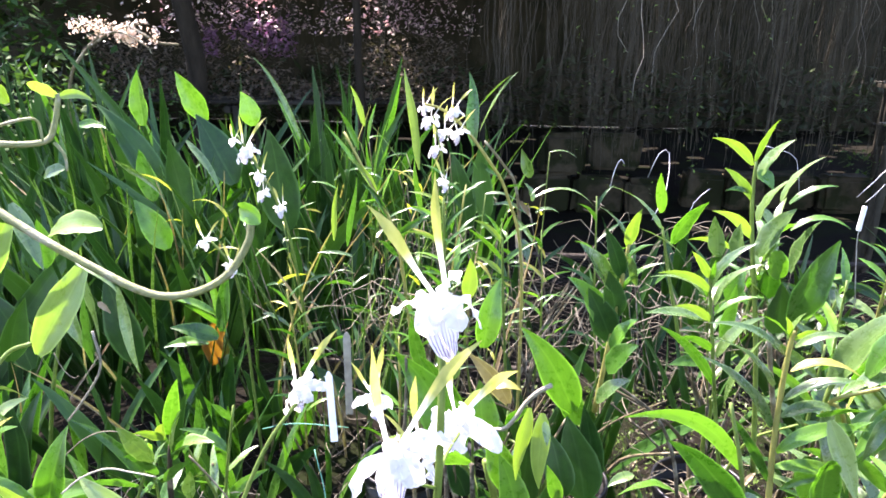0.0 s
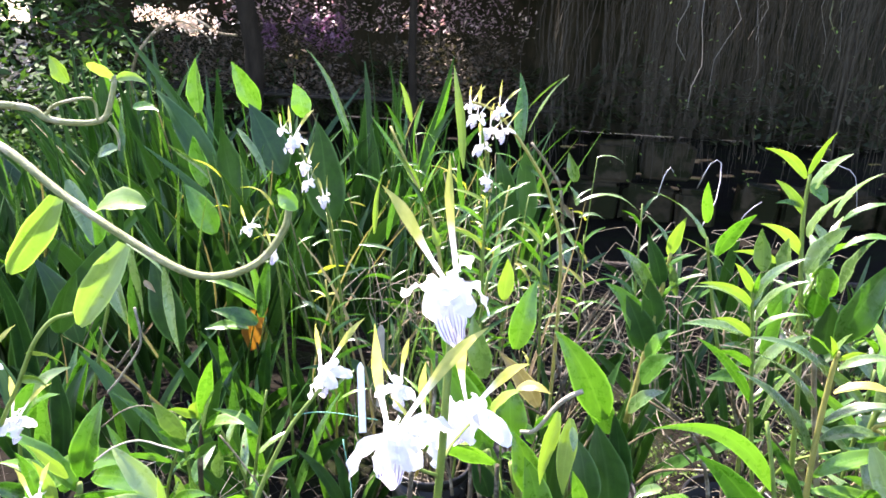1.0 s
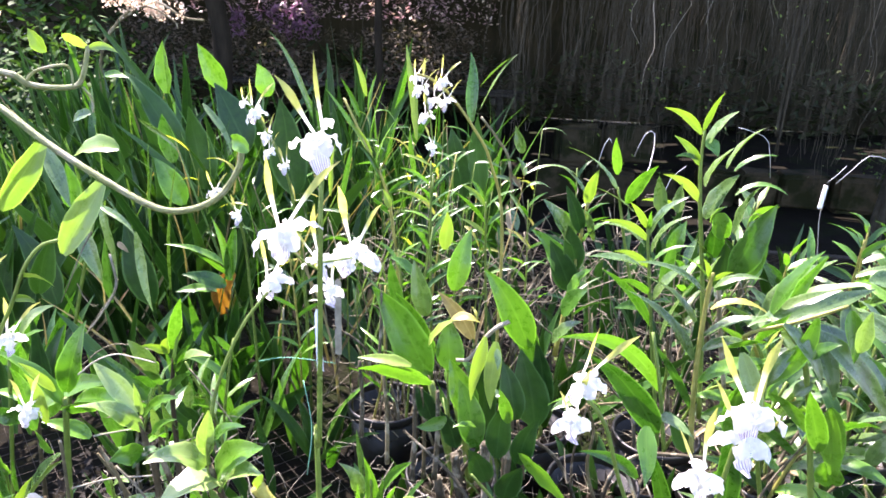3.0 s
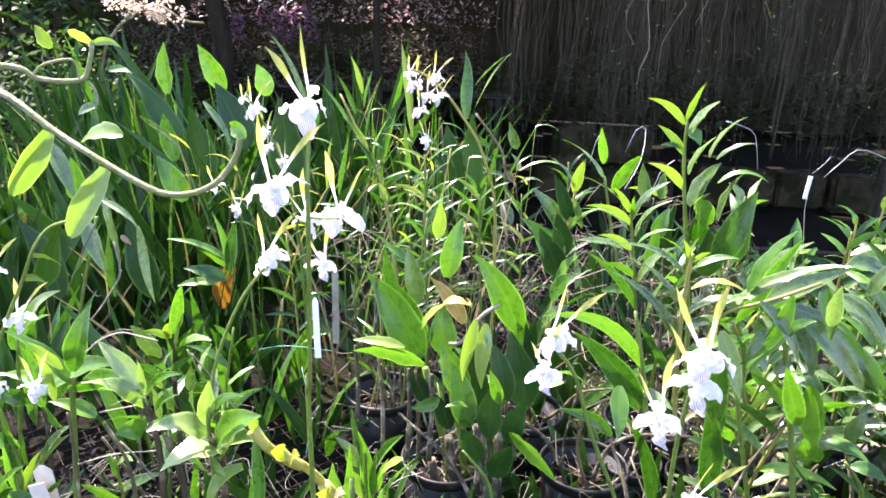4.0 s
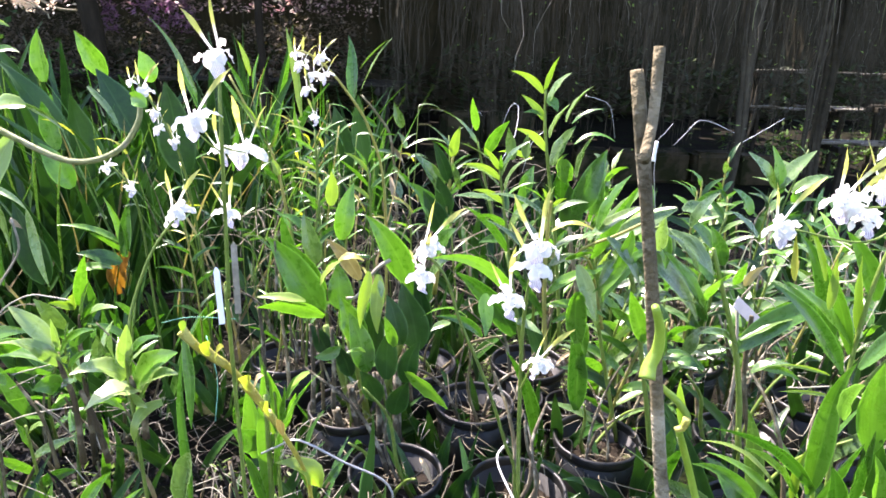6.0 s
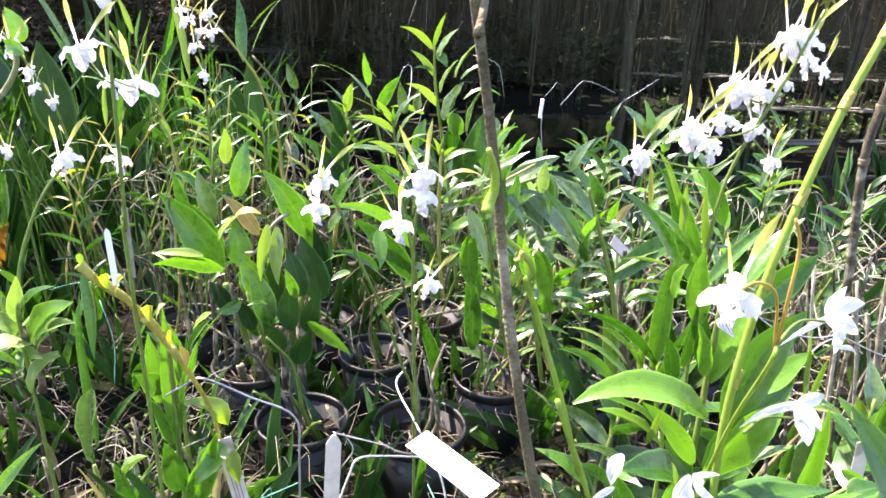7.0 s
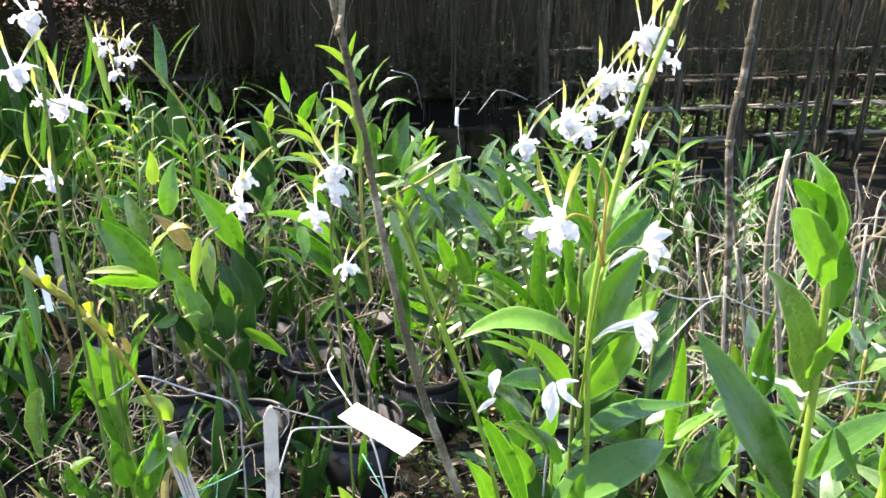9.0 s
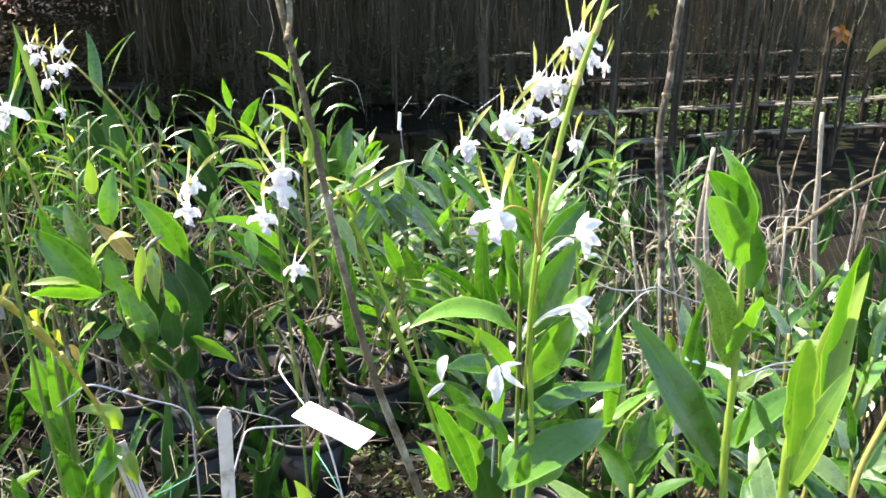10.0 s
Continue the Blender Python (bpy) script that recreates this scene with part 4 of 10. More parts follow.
bloom(q, (0.067, 0.370, 1.063), 0.0468, -30, 10, 6, 2)
bloom(q, (0.051, 0.330, 1.069), 0.0286, 60, -8, -7, 3)
stem(q, "flower_stalk", CANE, [(0.061, 0.300, 1.073), (0.053, 0.290, 1.083), (0.043, 0.285, 1.095)], 0.0008, 0.0006)
stem(q, "flower_stalk", CANE, [(0.061, 0.300, 1.079), (0.063, 0.330, 1.070), (0.068, 0.360, 1.062)], 0.0009, 0.0007)

# the lower left orchids
q = thing("dendrobium_orchid", (-0.204, 0.600, 0.100), "young orchid with pale green leaves and a curved flower stem", "orchid", "potted orchids")
stem(q, "stem", CANE, [(-0.170, 0.610, 0.100), (-0.180, 0.600, 0.647), (-0.172, 0.600, 0.741), (-0.161, 0.610, 0.796), (-0.134, 0.620, 0.862), (-0.109, 0.630, 0.900), (-0.095, 0.640, 0.915)], 0.0031, 0.0018)
bloom(q, (-0.102, 0.640, 0.921), 0.0479, 30, 12, -5, 3)
bloom(q, (-0.020, 0.620, 0.925), 0.0411, 39, 2, 2, 2)
stem(q, "cane", CANE_SHEATH, [(-0.165, 0.600, 0.565), (-0.165, 0.600, 0.623), (-0.179, 0.600, 0.673)], 0.0061, 0.0036, nodes_every=0.035)
lf(q, PALE_LEAF, (-0.182, 0.600, 0.687), (-0.167, 0.580, 0.768), 0.0231, 0.05, fold=0.30, roll=0, face=(0.10, -0.95, -0.22), twist=-1)
lf(q, PALE_LEAF, (-0.197, 0.600, 0.701), (-0.189, 0.580, 0.756), 0.0229, 0.05, fold=0.23, roll=-6, face=(-0.39, -0.52, 0.71), twist=-11)
lf(q, GREEN, (-0.178, 0.600, 0.688), (-0.125, 0.580, 0.754), 0.0241, 0.22, fold=0.35, roll=5, face=(-0.30, -0.52, 0.76), twist=9)
lf(q, PALE_LEAF, (-0.183, 0.600, 0.672), (-0.235, 0.550, 0.711), 0.0359, 0.22, fold=0.32, roll=2, face=(-0.32, -0.52, 0.75), twist=4)
lf(q, PALE_LEAF, (-0.165, 0.600, 0.649), (-0.219, 0.540, 0.660), 0.0535, 0.22, fold=0.26, roll=-3, face=(-0.37, -0.52, 0.73), twist=-6)
lf(q, BRIGHT, (-0.170, 0.600, 0.656), (-0.096, 0.570, 0.729), 0.0453, 0.18, fold=0.25, roll=-5, face=(-0.38, -0.52, 0.72), twist=-9)
lf(q, PALE_LEAF, (-0.164, 0.600, 0.636), (-0.090, 0.550, 0.710), 0.0374, 0.20, fold=0.38, roll=8, face=(-0.27, -0.52, 0.77), twist=14)
lf(q, LIME, (-0.127, 0.580, 0.641), (-0.162, 0.540, 0.605), 0.0194, 0.45, "strap", fold=0.21, roll=-9, face=(-0.17, -0.85, 0.31), twist=-15)
lf(q, PALE_LEAF, (-0.171, 0.580, 0.654), (-0.134, 0.540, 0.656), 0.0220, 0.10, fold=0.42, roll=11, face=(0.19, -0.95, -0.17), twist=19)
lf(q, BRIGHT, (-0.239, 0.620, 0.627), (-0.188, 0.600, 0.615), 0.0158, 0.20, fold=0.22, roll=-8, face=(-0.17, -0.85, 0.32), twist=-13)
q = thing("dendrobium_orchid", (-0.474, 1.000, 0.100), "leafy cane orchid with pointed bright green leaves", "orchid", "potted orchids")
stem(q, "cane", CANE_SHEATH, [(-0.451, 1.000, 0.226), (-0.448, 1.000, 0.386), (-0.447, 1.000, 0.505), (-0.437, 1.000, 0.592)], 0.0077, 0.0041, nodes_every=0.035)
stem(q, "root", ROOT, [(-0.407, 1.000, 0.573), (-0.371, 1.000, 0.527), (-0.316, 1.000, 0.444)], 0.0018, 0.0012)
stem(q, "root", ROOT_PALE, [(-0.541, 1.000, 0.798), (-0.537, 1.000, 0.733), (-0.577, 1.000, 0.670), (-0.609, 1.000, 0.630)], 0.0023, 0.0017)
lf(q, BRIGHT, (-0.438, 1.000, 0.613), (-0.399, 0.980, 0.735), 0.0255, 0.04, fold=0.20, roll=-9, face=(0.02, -0.95, -0.26), twist=-16)
lf(q, PALE_LEAF, (-0.433, 1.000, 0.582), (-0.405, 0.980, 0.676), 0.0332, 0.04, fold=0.40, roll=9, face=(-0.26, -0.52, 0.78), twist=15)
lf(q, PALE_LEAF, (-0.433, 1.000, 0.579), (-0.353, 0.980, 0.626), 0.0317, 0.10, fold=0.41, roll=11, face=(-0.25, -0.52, 0.78), twist=18)
lf(q, GREY, (-0.472, 1.000, 0.557), (-0.515, 0.980, 0.633), 0.0366, 0.06, fold=0.21, roll=-8, face=(-0.41, -0.52, 0.70), twist=-14)
lf(q, LIME, (-0.444, 1.000, 0.605), (-0.485, 0.980, 0.629), 0.0170, 0.12, fold=0.41, roll=10, face=(-0.02, -0.85, 0.39), twist=17)
lf(q, LIME, (-0.451, 1.000, 0.605), (-0.433, 0.980, 0.649), 0.0183, 0.10, fold=0.37, roll=7, face=(0.16, -0.95, -0.19), twist=12)
lf(q, GREEN, (-0.435, 1.000, 0.564), (-0.392, 0.980, 0.639), 0.0160, 0.10, fold=0.26, roll=-4, face=(0.07, -0.95, -0.24), twist=-7)
lf(q, GREEN, (-0.465, 1.000, 0.533), (-0.490, 0.980, 0.576), 0.0186, 0.10, fold=0.27, roll=-3, face=(-0.13, -0.85, 0.34), twist=-5)
lf(q, GREY, (-0.415, 1.000, 0.486), (-0.409, 1.000, 0.545), 0.0250, 0.05, fold=0.28, roll=-2, face=(-0.11, -0.85, 0.34), twist=-3)
lf(q, GREY, (-0.487, 1.000, 0.412), (-0.481, 0.980, 0.506), 0.0191, 0.04, fold=0.22, roll=-7, face=(-0.16, -0.85, 0.32), twist=-12)
lf(q, GREY, (-0.447, 1.000, 0.431), (-0.454, 0.980, 0.501), 0.0291, 0.04, fold=0.42, roll=11, face=(-0.00, -0.85, 0.40), twist=19)
lf(q, GREEN, (-0.456, 1.000, 0.519), (-0.397, 0.980, 0.577), 0.0162, 0.10, fold=0.21, roll=-9, face=(-0.17, -0.85, 0.31), twist=-15)
q = thing("dendrobium_orchid", (-0.530, 0.680, 0.062), "orchid with arching bud stems and small white flowers", "orchid", "potted orchids")
stem(q, "stem", CANE, [(-0.547, 0.690, 0.062), (-0.557, 0.680, 0.609), (-0.551, 0.670, 0.696), (-0.508, 0.670, 0.789), (-0.479, 0.670, 0.841), (-0.449, 0.670, 0.900), (-0.430, 0.680, 0.927), (-0.404, 0.680, 0.938)], 0.0031, 0.0023)
lf(q, LIME, (-0.460, 0.670, 0.887), (-0.409, 0.670, 0.881), 0.0122, 0.25, fold=0.21, roll=-31, face=(0.37, -0.76, 0.91))
lf(q, LIME, (-0.475, 0.670, 0.851), (-0.439, 0.670, 0.851), 0.0106, 0.25, fold=0.39, roll=20, face=(0.56, -0.75, 0.94))
bloom(q, (-0.499, 0.680, 0.786), 0.0513, 0, -2, 4, 0)
bloom(q, (-0.556, 0.680, 0.670), 0.0513, 20, 5, -2, 1)
bloom(q, (-0.490, 0.680, 0.671), 0.0460, 40, 9, 10, 2)
bloom(q, (-0.532, 0.680, 0.856), 0.0389, 60, 5, 8, 3)
lf(q, BRIGHT, (-0.479, 0.750, 0.661), (-0.449, 0.770, 0.775), 0.0381, 0.03, fold=0.45, roll=-3, face=(0.60, -0.75, 0.87))
lf(q, GREEN, (-0.488, 0.750, 0.639), (-0.563, 0.720, 0.744), 0.0300, 0.1, fold=0.51, roll=-23, face=(0.35, -0.71, 0.98))
lf(q, BRIGHT, (-0.489, 0.750, 0.628), (-0.361, 0.720, 0.677), 0.0300, 0.12, fold=0.59, roll=-23, face=(0.28, -0.74, 0.85))
lf(q, BRIGHT, (-0.534, 0.660, 0.486), (-0.541, 0.660, 0.638), 0.0276, 0.05, fold=0.37, roll=-13, face=(0.50, -0.65, 0.71))
lf(q, LIME, (-0.529, 0.660, 0.487), (-0.442, 0.660, 0.607), 0.0211, 0.08, fold=0.60, roll=36, face=(0.32, -0.66, 0.98))
lf(q, GREEN, (-0.551, 0.650, 0.459), (-0.579, 0.650, 0.574), 0.0272, 0.08, fold=0.49, roll=-38, face=(0.34, -0.63, 1.13))
lf(q, BRIGHT, (-0.501, 0.700, 0.623), (-0.519, 0.700, 0.732), 0.0238, 0.05, fold=0.46, roll=-25, face=(0.66, -0.70, 0.78))
lf(q, GREEN, (-0.479, 0.660, 0.460), (-0.537, 0.620, 0.516), 0.0269, 0.1, fold=0.52, roll=19, face=(0.50, -0.63, 0.95))
lf(q, BRIGHT, (-0.519, 0.660, 0.573), (-0.573, 0.640, 0.611), 0.0240, 0.1, fold=0.39, roll=-16, face=(0.60, -0.65, 1.07))
lf(q, LIME, (-0.479, 0.700, 0.636), (-0.494, 0.700, 0.725), 0.0173, 0.05, fold=0.31, roll=11, face=(0.63, -0.71, 0.73))
lf(q, GREEN, (-0.553, 0.680, 0.630), (-0.582, 0.700, 0.717), 0.0252, 0.03, fold=0.59, roll=4, face=(0.51, -0.68, 0.82))
lf(q, BRIGHT, (-0.486, 0.800, 0.544), (-0.553, 0.780, 0.583), 0.0281, 0.1, fold=0.55, roll=22, face=(0.41, -0.71, 1.11))
lf(q, BRIGHT, (-0.534, 0.600, 0.500), (-0.470, 0.600, 0.599), 0.0226, 0.05, fold=0.57, roll=2, face=(0.38, -0.63, 0.73))
stem(q, "cane", CANE, [(-0.523, 0.750, 0.284), (-0.500, 0.750, 0.482), (-0.483, 0.750, 0.650)], 0.0066, 0.0050, nodes_every=0.035)
stem(q, "cane", CANE, [(-0.539, 0.660, 0.337), (-0.532, 0.660, 0.487), (-0.527, 0.660, 0.583)], 0.0060, 0.0045, nodes_every=0.035)

# the yellow cane
q = thing("dendrobium_orchid", (0.100, 0.460, 0.200), "leafless yellow orchid cane with papery sheaths", "orchid", "potted orchids")
stem(q, "cane", CANE_LIME, [(0.008, 0.305, 0.889), (0.020, 0.310, 0.870), (0.033, 0.330, 0.846), (0.044, 0.350, 0.819), (0.053, 0.370, 0.786), (0.067, 0.400, 0.735), (0.083, 0.440, 0.666), (0.096, 0.500, 0.562), (0.103, 0.520, 0.433)], 0.0051, 0.0030, nodes_every=0.035)
stem(q, "sheath", CANE_LIME, [(0.007, 0.305, 0.891), (0.012, 0.305, 0.884), (0.019, 0.305, 0.876)], 0.0061, 0.0041)
stem(q, "sheath", CANE_LIME, [(0.024, 0.315, 0.866), (0.030, 0.320, 0.855), (0.039, 0.330, 0.841)], 0.0059, 0.0047)
stem(q, "sheath", CANE_LIME, [(0.052, 0.355, 0.803), (0.058, 0.365, 0.786), (0.064, 0.380, 0.762)], 0.0065, 0.0046)
stem(q, "sheath", CANE_LIME, [(0.068, 0.395, 0.740), (0.075, 0.410, 0.713)], 0.0055, 0.0040)
lf(q, GREEN, (0.007, 0.310, 0.880), (0.016, 0.290, 0.787), 0.0115, 0.03, fold=0.33, roll=3, face=(-0.07, -0.85, 0.36), twist=5)
lf(q, LIME, (0.010, 0.310, 0.885), (0.011, 0.290, 0.907), 0.0114, 0.20, fold=0.17, roll=-12, face=(-0.50, -0.28, 0.81), twist=-20)
lf(q, YELLOW, (0.032, 0.310, 0.862), (0.028, 0.290, 0.882), 0.0139, 0.25, fold=0.17, roll=-12, face=(-0.50, -0.28, 0.81), twist=-20)
lf(q, YELLOW, (0.036, 0.310, 0.854), (0.053, 0.290, 0.882), 0.0116, 0.25, fold=0.20, roll=-10, face=(-0.48, -0.28, 0.82), twist=-16)
lf(q, YELLOW, (0.071, 0.310, 0.819), (0.065, 0.290, 0.847), 0.0142, 0.25, fold=0.24, roll=-5, face=(-0.45, -0.28, 0.84), twist=-9)
lf(q, STRAW, (0.074, 0.310, 0.821), (0.090, 0.290, 0.850), 0.0095, 0.25, fold=0.20, roll=-10, face=(-0.48, -0.28, 0.82), twist=-16)
lf(q, YELLOW, (0.089, 0.310, 0.788), (0.081, 0.290, 0.820), 0.0108, 0.20, fold=0.24, roll=-5, face=(-0.45, -0.28, 0.84), twist=-9)
lf(q, STRAW, (0.101, 0.310, 0.766), (0.097, 0.290, 0.799), 0.0085, 0.20, fold=0.20, roll=-10, face=(-0.18, -0.85, 0.31), twist=-16)

# the broad-leaved orchid in the middle
q = thing("broad_leaved_orchid", (0.166, 1.200, 0.200), "orchid with broad glossy mid-green leaves in a pot", "orchid", "potted orchids")
stem(q, "cane", CANE, [(0.156, 1.200, -0.004), (0.105, 1.200, 0.239), (0.044, 1.200, 0.476)], 0.0111, 0.0086, nodes_every=0.035)
stem(q, "cane", CANE, [(0.170, 1.200, -0.002), (0.137, 1.200, 0.274), (0.097, 1.200, 0.452)], 0.0111, 0.0086, nodes_every=0.035)
stem(q, "cane", CANE, [(0.191, 1.200, 0.001), (0.199, 1.200, 0.250), (0.203, 1.200, 0.432)], 0.0111, 0.0086, nodes_every=0.035)
stem(q, "cane", CANE, [(0.177, 1.200, -0.001), (0.185, 1.200, 0.264), (0.245, 1.200, 0.480)], 0.0111, 0.0086, nodes_every=0.035)
stem(q, "old_cane", CANE_OLD, [(0.144, 1.120, 0.048), (0.130, 1.120, 0.206), (0.109, 1.120, 0.354)], 0.0127, 0.0104, nodes_every=0.05, sides=9)
stem(q, "old_cane", CANE_OLD, [(0.203, 1.120, 0.056), (0.190, 1.120, 0.213), (0.171, 1.120, 0.389)], 0.0127, 0.0104, nodes_every=0.05, sides=9)
stem(q, "old_cane", CANE_OLD, [(0.246, 1.120, 0.062), (0.223, 1.120, 0.232), (0.221, 1.120, 0.395)], 0.0127, 0.0104, nodes_every=0.05, sides=9)
stem(q, "old_cane", CANE_OLD, [(0.106, 1.120, 0.043), (0.097, 1.120, 0.171), (0.073, 1.120, 0.291)], 0.0127, 0.0104, nodes_every=0.05, sides=9)
stem(q, "petiole", CANE_PALE, [(0.203, 1.080, 0.692), (0.181, 1.080, 0.678), (0.161, 1.080, 0.656), (0.142, 1.080, 0.622), (0.126, 1.080, 0.603), (0.105, 1.080, 0.600)], 0.0046, 0.0035)
stem(q, "old_cane", CANE_OLD, [(-0.085, 1.080, 0.402), (-0.083, 1.080, 0.493), (-0.089, 1.080, 0.579)], 0.0061, 0.0036, nodes_every=0.035)
stem(q, "old_cane", CANE_DRY, [(-0.029, 1.080, 0.343), (-0.031, 1.080, 0.453), (-0.040, 1.080, 0.557)], 0.0055, 0.0033, nodes_every=0.035)
stem(q, "old_cane", CANE_OLD, [(-0.006, 1.080, 0.452), (-0.012, 1.080, 0.492), (-0.025, 1.080, 0.532)], 0.0036, 0.0022, nodes_every=0.035)
stem(q, "old_cane", CANE_OLD, [(0.024, 1.080, 0.306), (0.028, 1.080, 0.424), (0.024, 1.080, 0.536)], 0.0073, 0.0044, nodes_every=0.035)
stem(q, "old_cane", CANE_DRY, [(0.049, 1.080, 0.316), (0.047, 1.080, 0.426), (0.038, 1.080, 0.531)], 0.0055, 0.0033, nodes_every=0.035)
stem(q, "old_cane", CANE_OLD, [(0.072, 1.080, 0.318), (0.075, 1.080, 0.425), (0.071, 1.080, 0.527)], 0.0073, 0.0044, nodes_every=0.035)
stem(q, "old_cane", CANE_OLD, [(-0.052, 1.080, 0.556), (-0.046, 1.080, 0.647), (-0.046, 1.080, 0.734)], 0.0047, 0.0028, nodes_every=0.035)
stem(q, "old_cane", CANE_DRY, [(0.256, 1.080, 0.339), (0.249, 1.080, 0.409), (0.235, 1.080, 0.476)], 0.0048, 0.0029, nodes_every=0.035)
stem(q, "old_cane", CANE_OLD, [(0.180, 1.080, 0.242), (0.178, 1.080, 0.330), (0.167, 1.080, 0.414)], 0.0086, 0.0052, nodes_every=0.035)
stem(q, "old_cane", CANE_OLD, [(0.218, 1.080, 0.247), (0.222, 1.080, 0.342), (0.220, 1.080, 0.433)], 0.0086, 0.0052, nodes_every=0.035)
lf(q, GREEN, (0.052, 1.060, 0.572), (-0.054, 1.080, 0.748), 0.0770, 0.05, fold=0.33, roll=3, face=(0.15, -0.92, -0.16), twist=5)
lf(q, BRIGHT, (0.052, 1.100, 0.582), (-0.019, 1.120, 0.718), 0.0550, 0.05, fold=0.31, roll=1, face=(0.05, -0.92, -0.22), twist=2)
lf(q, BRIGHT, (0.068, 0.980, 0.602), (-0.067, 0.970, 0.626), 0.0438, 0.22, "broad", fold=0.40, roll=10, face=(0.18, -0.95, -0.18), twist=16)
lf(q, LIME, (0.031, 0.970, 0.639), (-0.066, 0.960, 0.650), 0.0237, 0.10, fold=0.36, roll=5, face=(-0.35, -0.28, 0.88), twist=9)
lf(q, GREY, (0.032, 1.150, 0.657), (0.008, 1.170, 0.773), 0.0438, 0.03, fold=0.38, roll=8, face=(-0.04, -0.85, 0.38), twist=13)
lf(q, GREEN, (-0.029, 1.200, 0.639), (-0.050, 1.200, 0.757), 0.0279, 0.05, fold=0.29, roll=-1, face=(-0.11, -0.85, 0.35), twist=-2)
lf(q, BRIGHT, (-0.010, 1.250, 0.709), (-0.060, 1.250, 0.747), 0.0231, 0.15, fold=0.31, roll=1, face=(-0.39, -0.28, 0.86), twist=2)
lf(q, BRIGHT, (0.085, 1.200, 0.698), (0.109, 1.220, 0.830), 0.0472, 0.05, fold=0.31, roll=1, face=(0.11, -0.95, -0.22), twist=2)
lf(q, LIME, (0.053, 1.300, 0.753), (0.055, 1.300, 0.841), 0.0314, 0.02, fold=0.24, roll=-5, face=(0.05, -0.95, -0.24), twist=-9)
lf(q, BRIGHT, (0.245, 1.100, 0.630), (0.162, 1.100, 0.793), 0.0606, 0.06, fold=0.27, roll=-3, face=(0.07, -0.95, -0.23), twist=-5)
lf(q, GREEN, (0.257, 1.130, 0.585), (0.214, 1.130, 0.710), 0.0432, 0.06, fold=0.36, roll=5, face=(-0.05, -0.85, 0.37), twist=9)
lf(q, LIME, (0.052, 1.050, 0.641), (0.100, 1.040, 0.710), 0.0251, 0.12, fold=0.29, roll=-1, face=(-0.41, -0.28, 0.86), twist=-2)
lf(q, YELLOW, (0.094, 1.040, 0.704), (0.148, 1.030, 0.713), 0.0200, 0.25, fold=0.27, roll=-3, face=(-0.43, -0.28, 0.85), twist=-5)
lf(q, STRAW, (0.133, 1.120, 0.629), (0.063, 1.120, 0.730), 0.0358, 0.10, fold=0.38, roll=8, face=(-0.04, -0.85, 0.38), twist=13)
lf(q, GREEN, (0.092, 1.120, 0.556), (0.080, 1.140, 0.660), 0.0607, 0.03, fold=0.17, roll=-12, face=(0.05, -0.92, -0.22), twist=-20)
lf(q, LIME, (0.160, 1.000, 0.695), (0.139, 0.970, 0.577), 0.0259, 0.03, fold=0.36, roll=5, face=(0.15, -0.95, -0.20), twist=9)
lf(q, LIME, (0.180, 0.990, 0.692), (0.178, 0.960, 0.571), 0.0299, 0.03, fold=0.27, roll=-3, face=(0.07, -0.95, -0.23), twist=-5)
lf(q, GREY, (0.183, 0.980, 0.683), (0.188, 0.960, 0.651), 0.0128, 0.05, fold=0.33, roll=3, face=(-0.07, -0.85, 0.36), twist=5)
lf(q, GREEN, (0.155, 1.000, 0.460), (0.118, 1.020, 0.594), 0.0524, 0.05, fold=0.20, roll=-10, face=(-0.18, -0.85, 0.31), twist=-16)
lf(q, BRIGHT, (0.138, 1.040, 0.503), (0.102, 1.060, 0.615), 0.0557, 0.05, fold=0.36, roll=5, face=(0.15, -0.92, -0.16), twist=9)
# Lower leaves in DARK: shade at the plant's foot put into the colour
lf(q, DARK, (0.165, 1.080, 0.441), (0.164, 1.080, 0.601), 0.0603, 0.03, fold=0.38, roll=8, face=(-0.04, -0.85, 0.38), twist=13)
lf(q, DARK, (0.266, 1.040, 0.495), (0.236, 1.060, 0.648), 0.0714, 0.03, fold=0.33, roll=3, face=(-0.07, -0.85, 0.36), twist=5)
lf(q, DARK, (0.228, 1.020, 0.516), (0.201, 1.040, 0.626), 0.0499, 0.03, fold=0.29, roll=-1, face=(-0.11, -0.85, 0.35), twist=-2)
lf(q, DARK, (0.284, 1.060, 0.505), (0.261, 1.080, 0.662), 0.0442, 0.03, fold=0.36, roll=5, face=(-0.05, -0.85, 0.37), twist=9)
lf(q, BRIGHT, (0.215, 0.990, 0.526), (0.194, 0.990, 0.598), 0.0244, 0.03, fold=0.29, roll=-1, face=(0.05, -0.92, -0.22), twist=-2)
lf(q, DARK, (0.197, 1.000, 0.441), (0.204, 1.000, 0.569), 0.0502, 0.03, fold=0.27, roll=-3, face=(-0.13, -0.85, 0.34), twist=-5)
lf(q, DARK, (0.239, 0.990, 0.439), (0.260, 0.980, 0.549), 0.0452, 0.05, fold=0.27, roll=-3, face=(-0.13, -0.85, 0.34), twist=-5)
lf(q, GREEN, (0.096, 1.000, 0.521), (0.043, 0.980, 0.507), 0.0271, -0.30, fold=0.17, roll=-12, face=(0.25, -0.92, -0.10), twist=-20)
lf(q, BRIGHT, (0.154, 0.980, 0.518), (0.113, 0.960, 0.528), 0.0177, 0.20, fold=0.29, roll=-1, face=(-0.41, -0.28, 0.86), twist=-2)
lf(q, BRIGHT, (0.238, 0.980, 0.468), (0.326, 0.900, 0.431), 0.0446, 0.15, fold=0.22, roll=-8, face=(0.15, -0.92, -0.16), twist=-13)
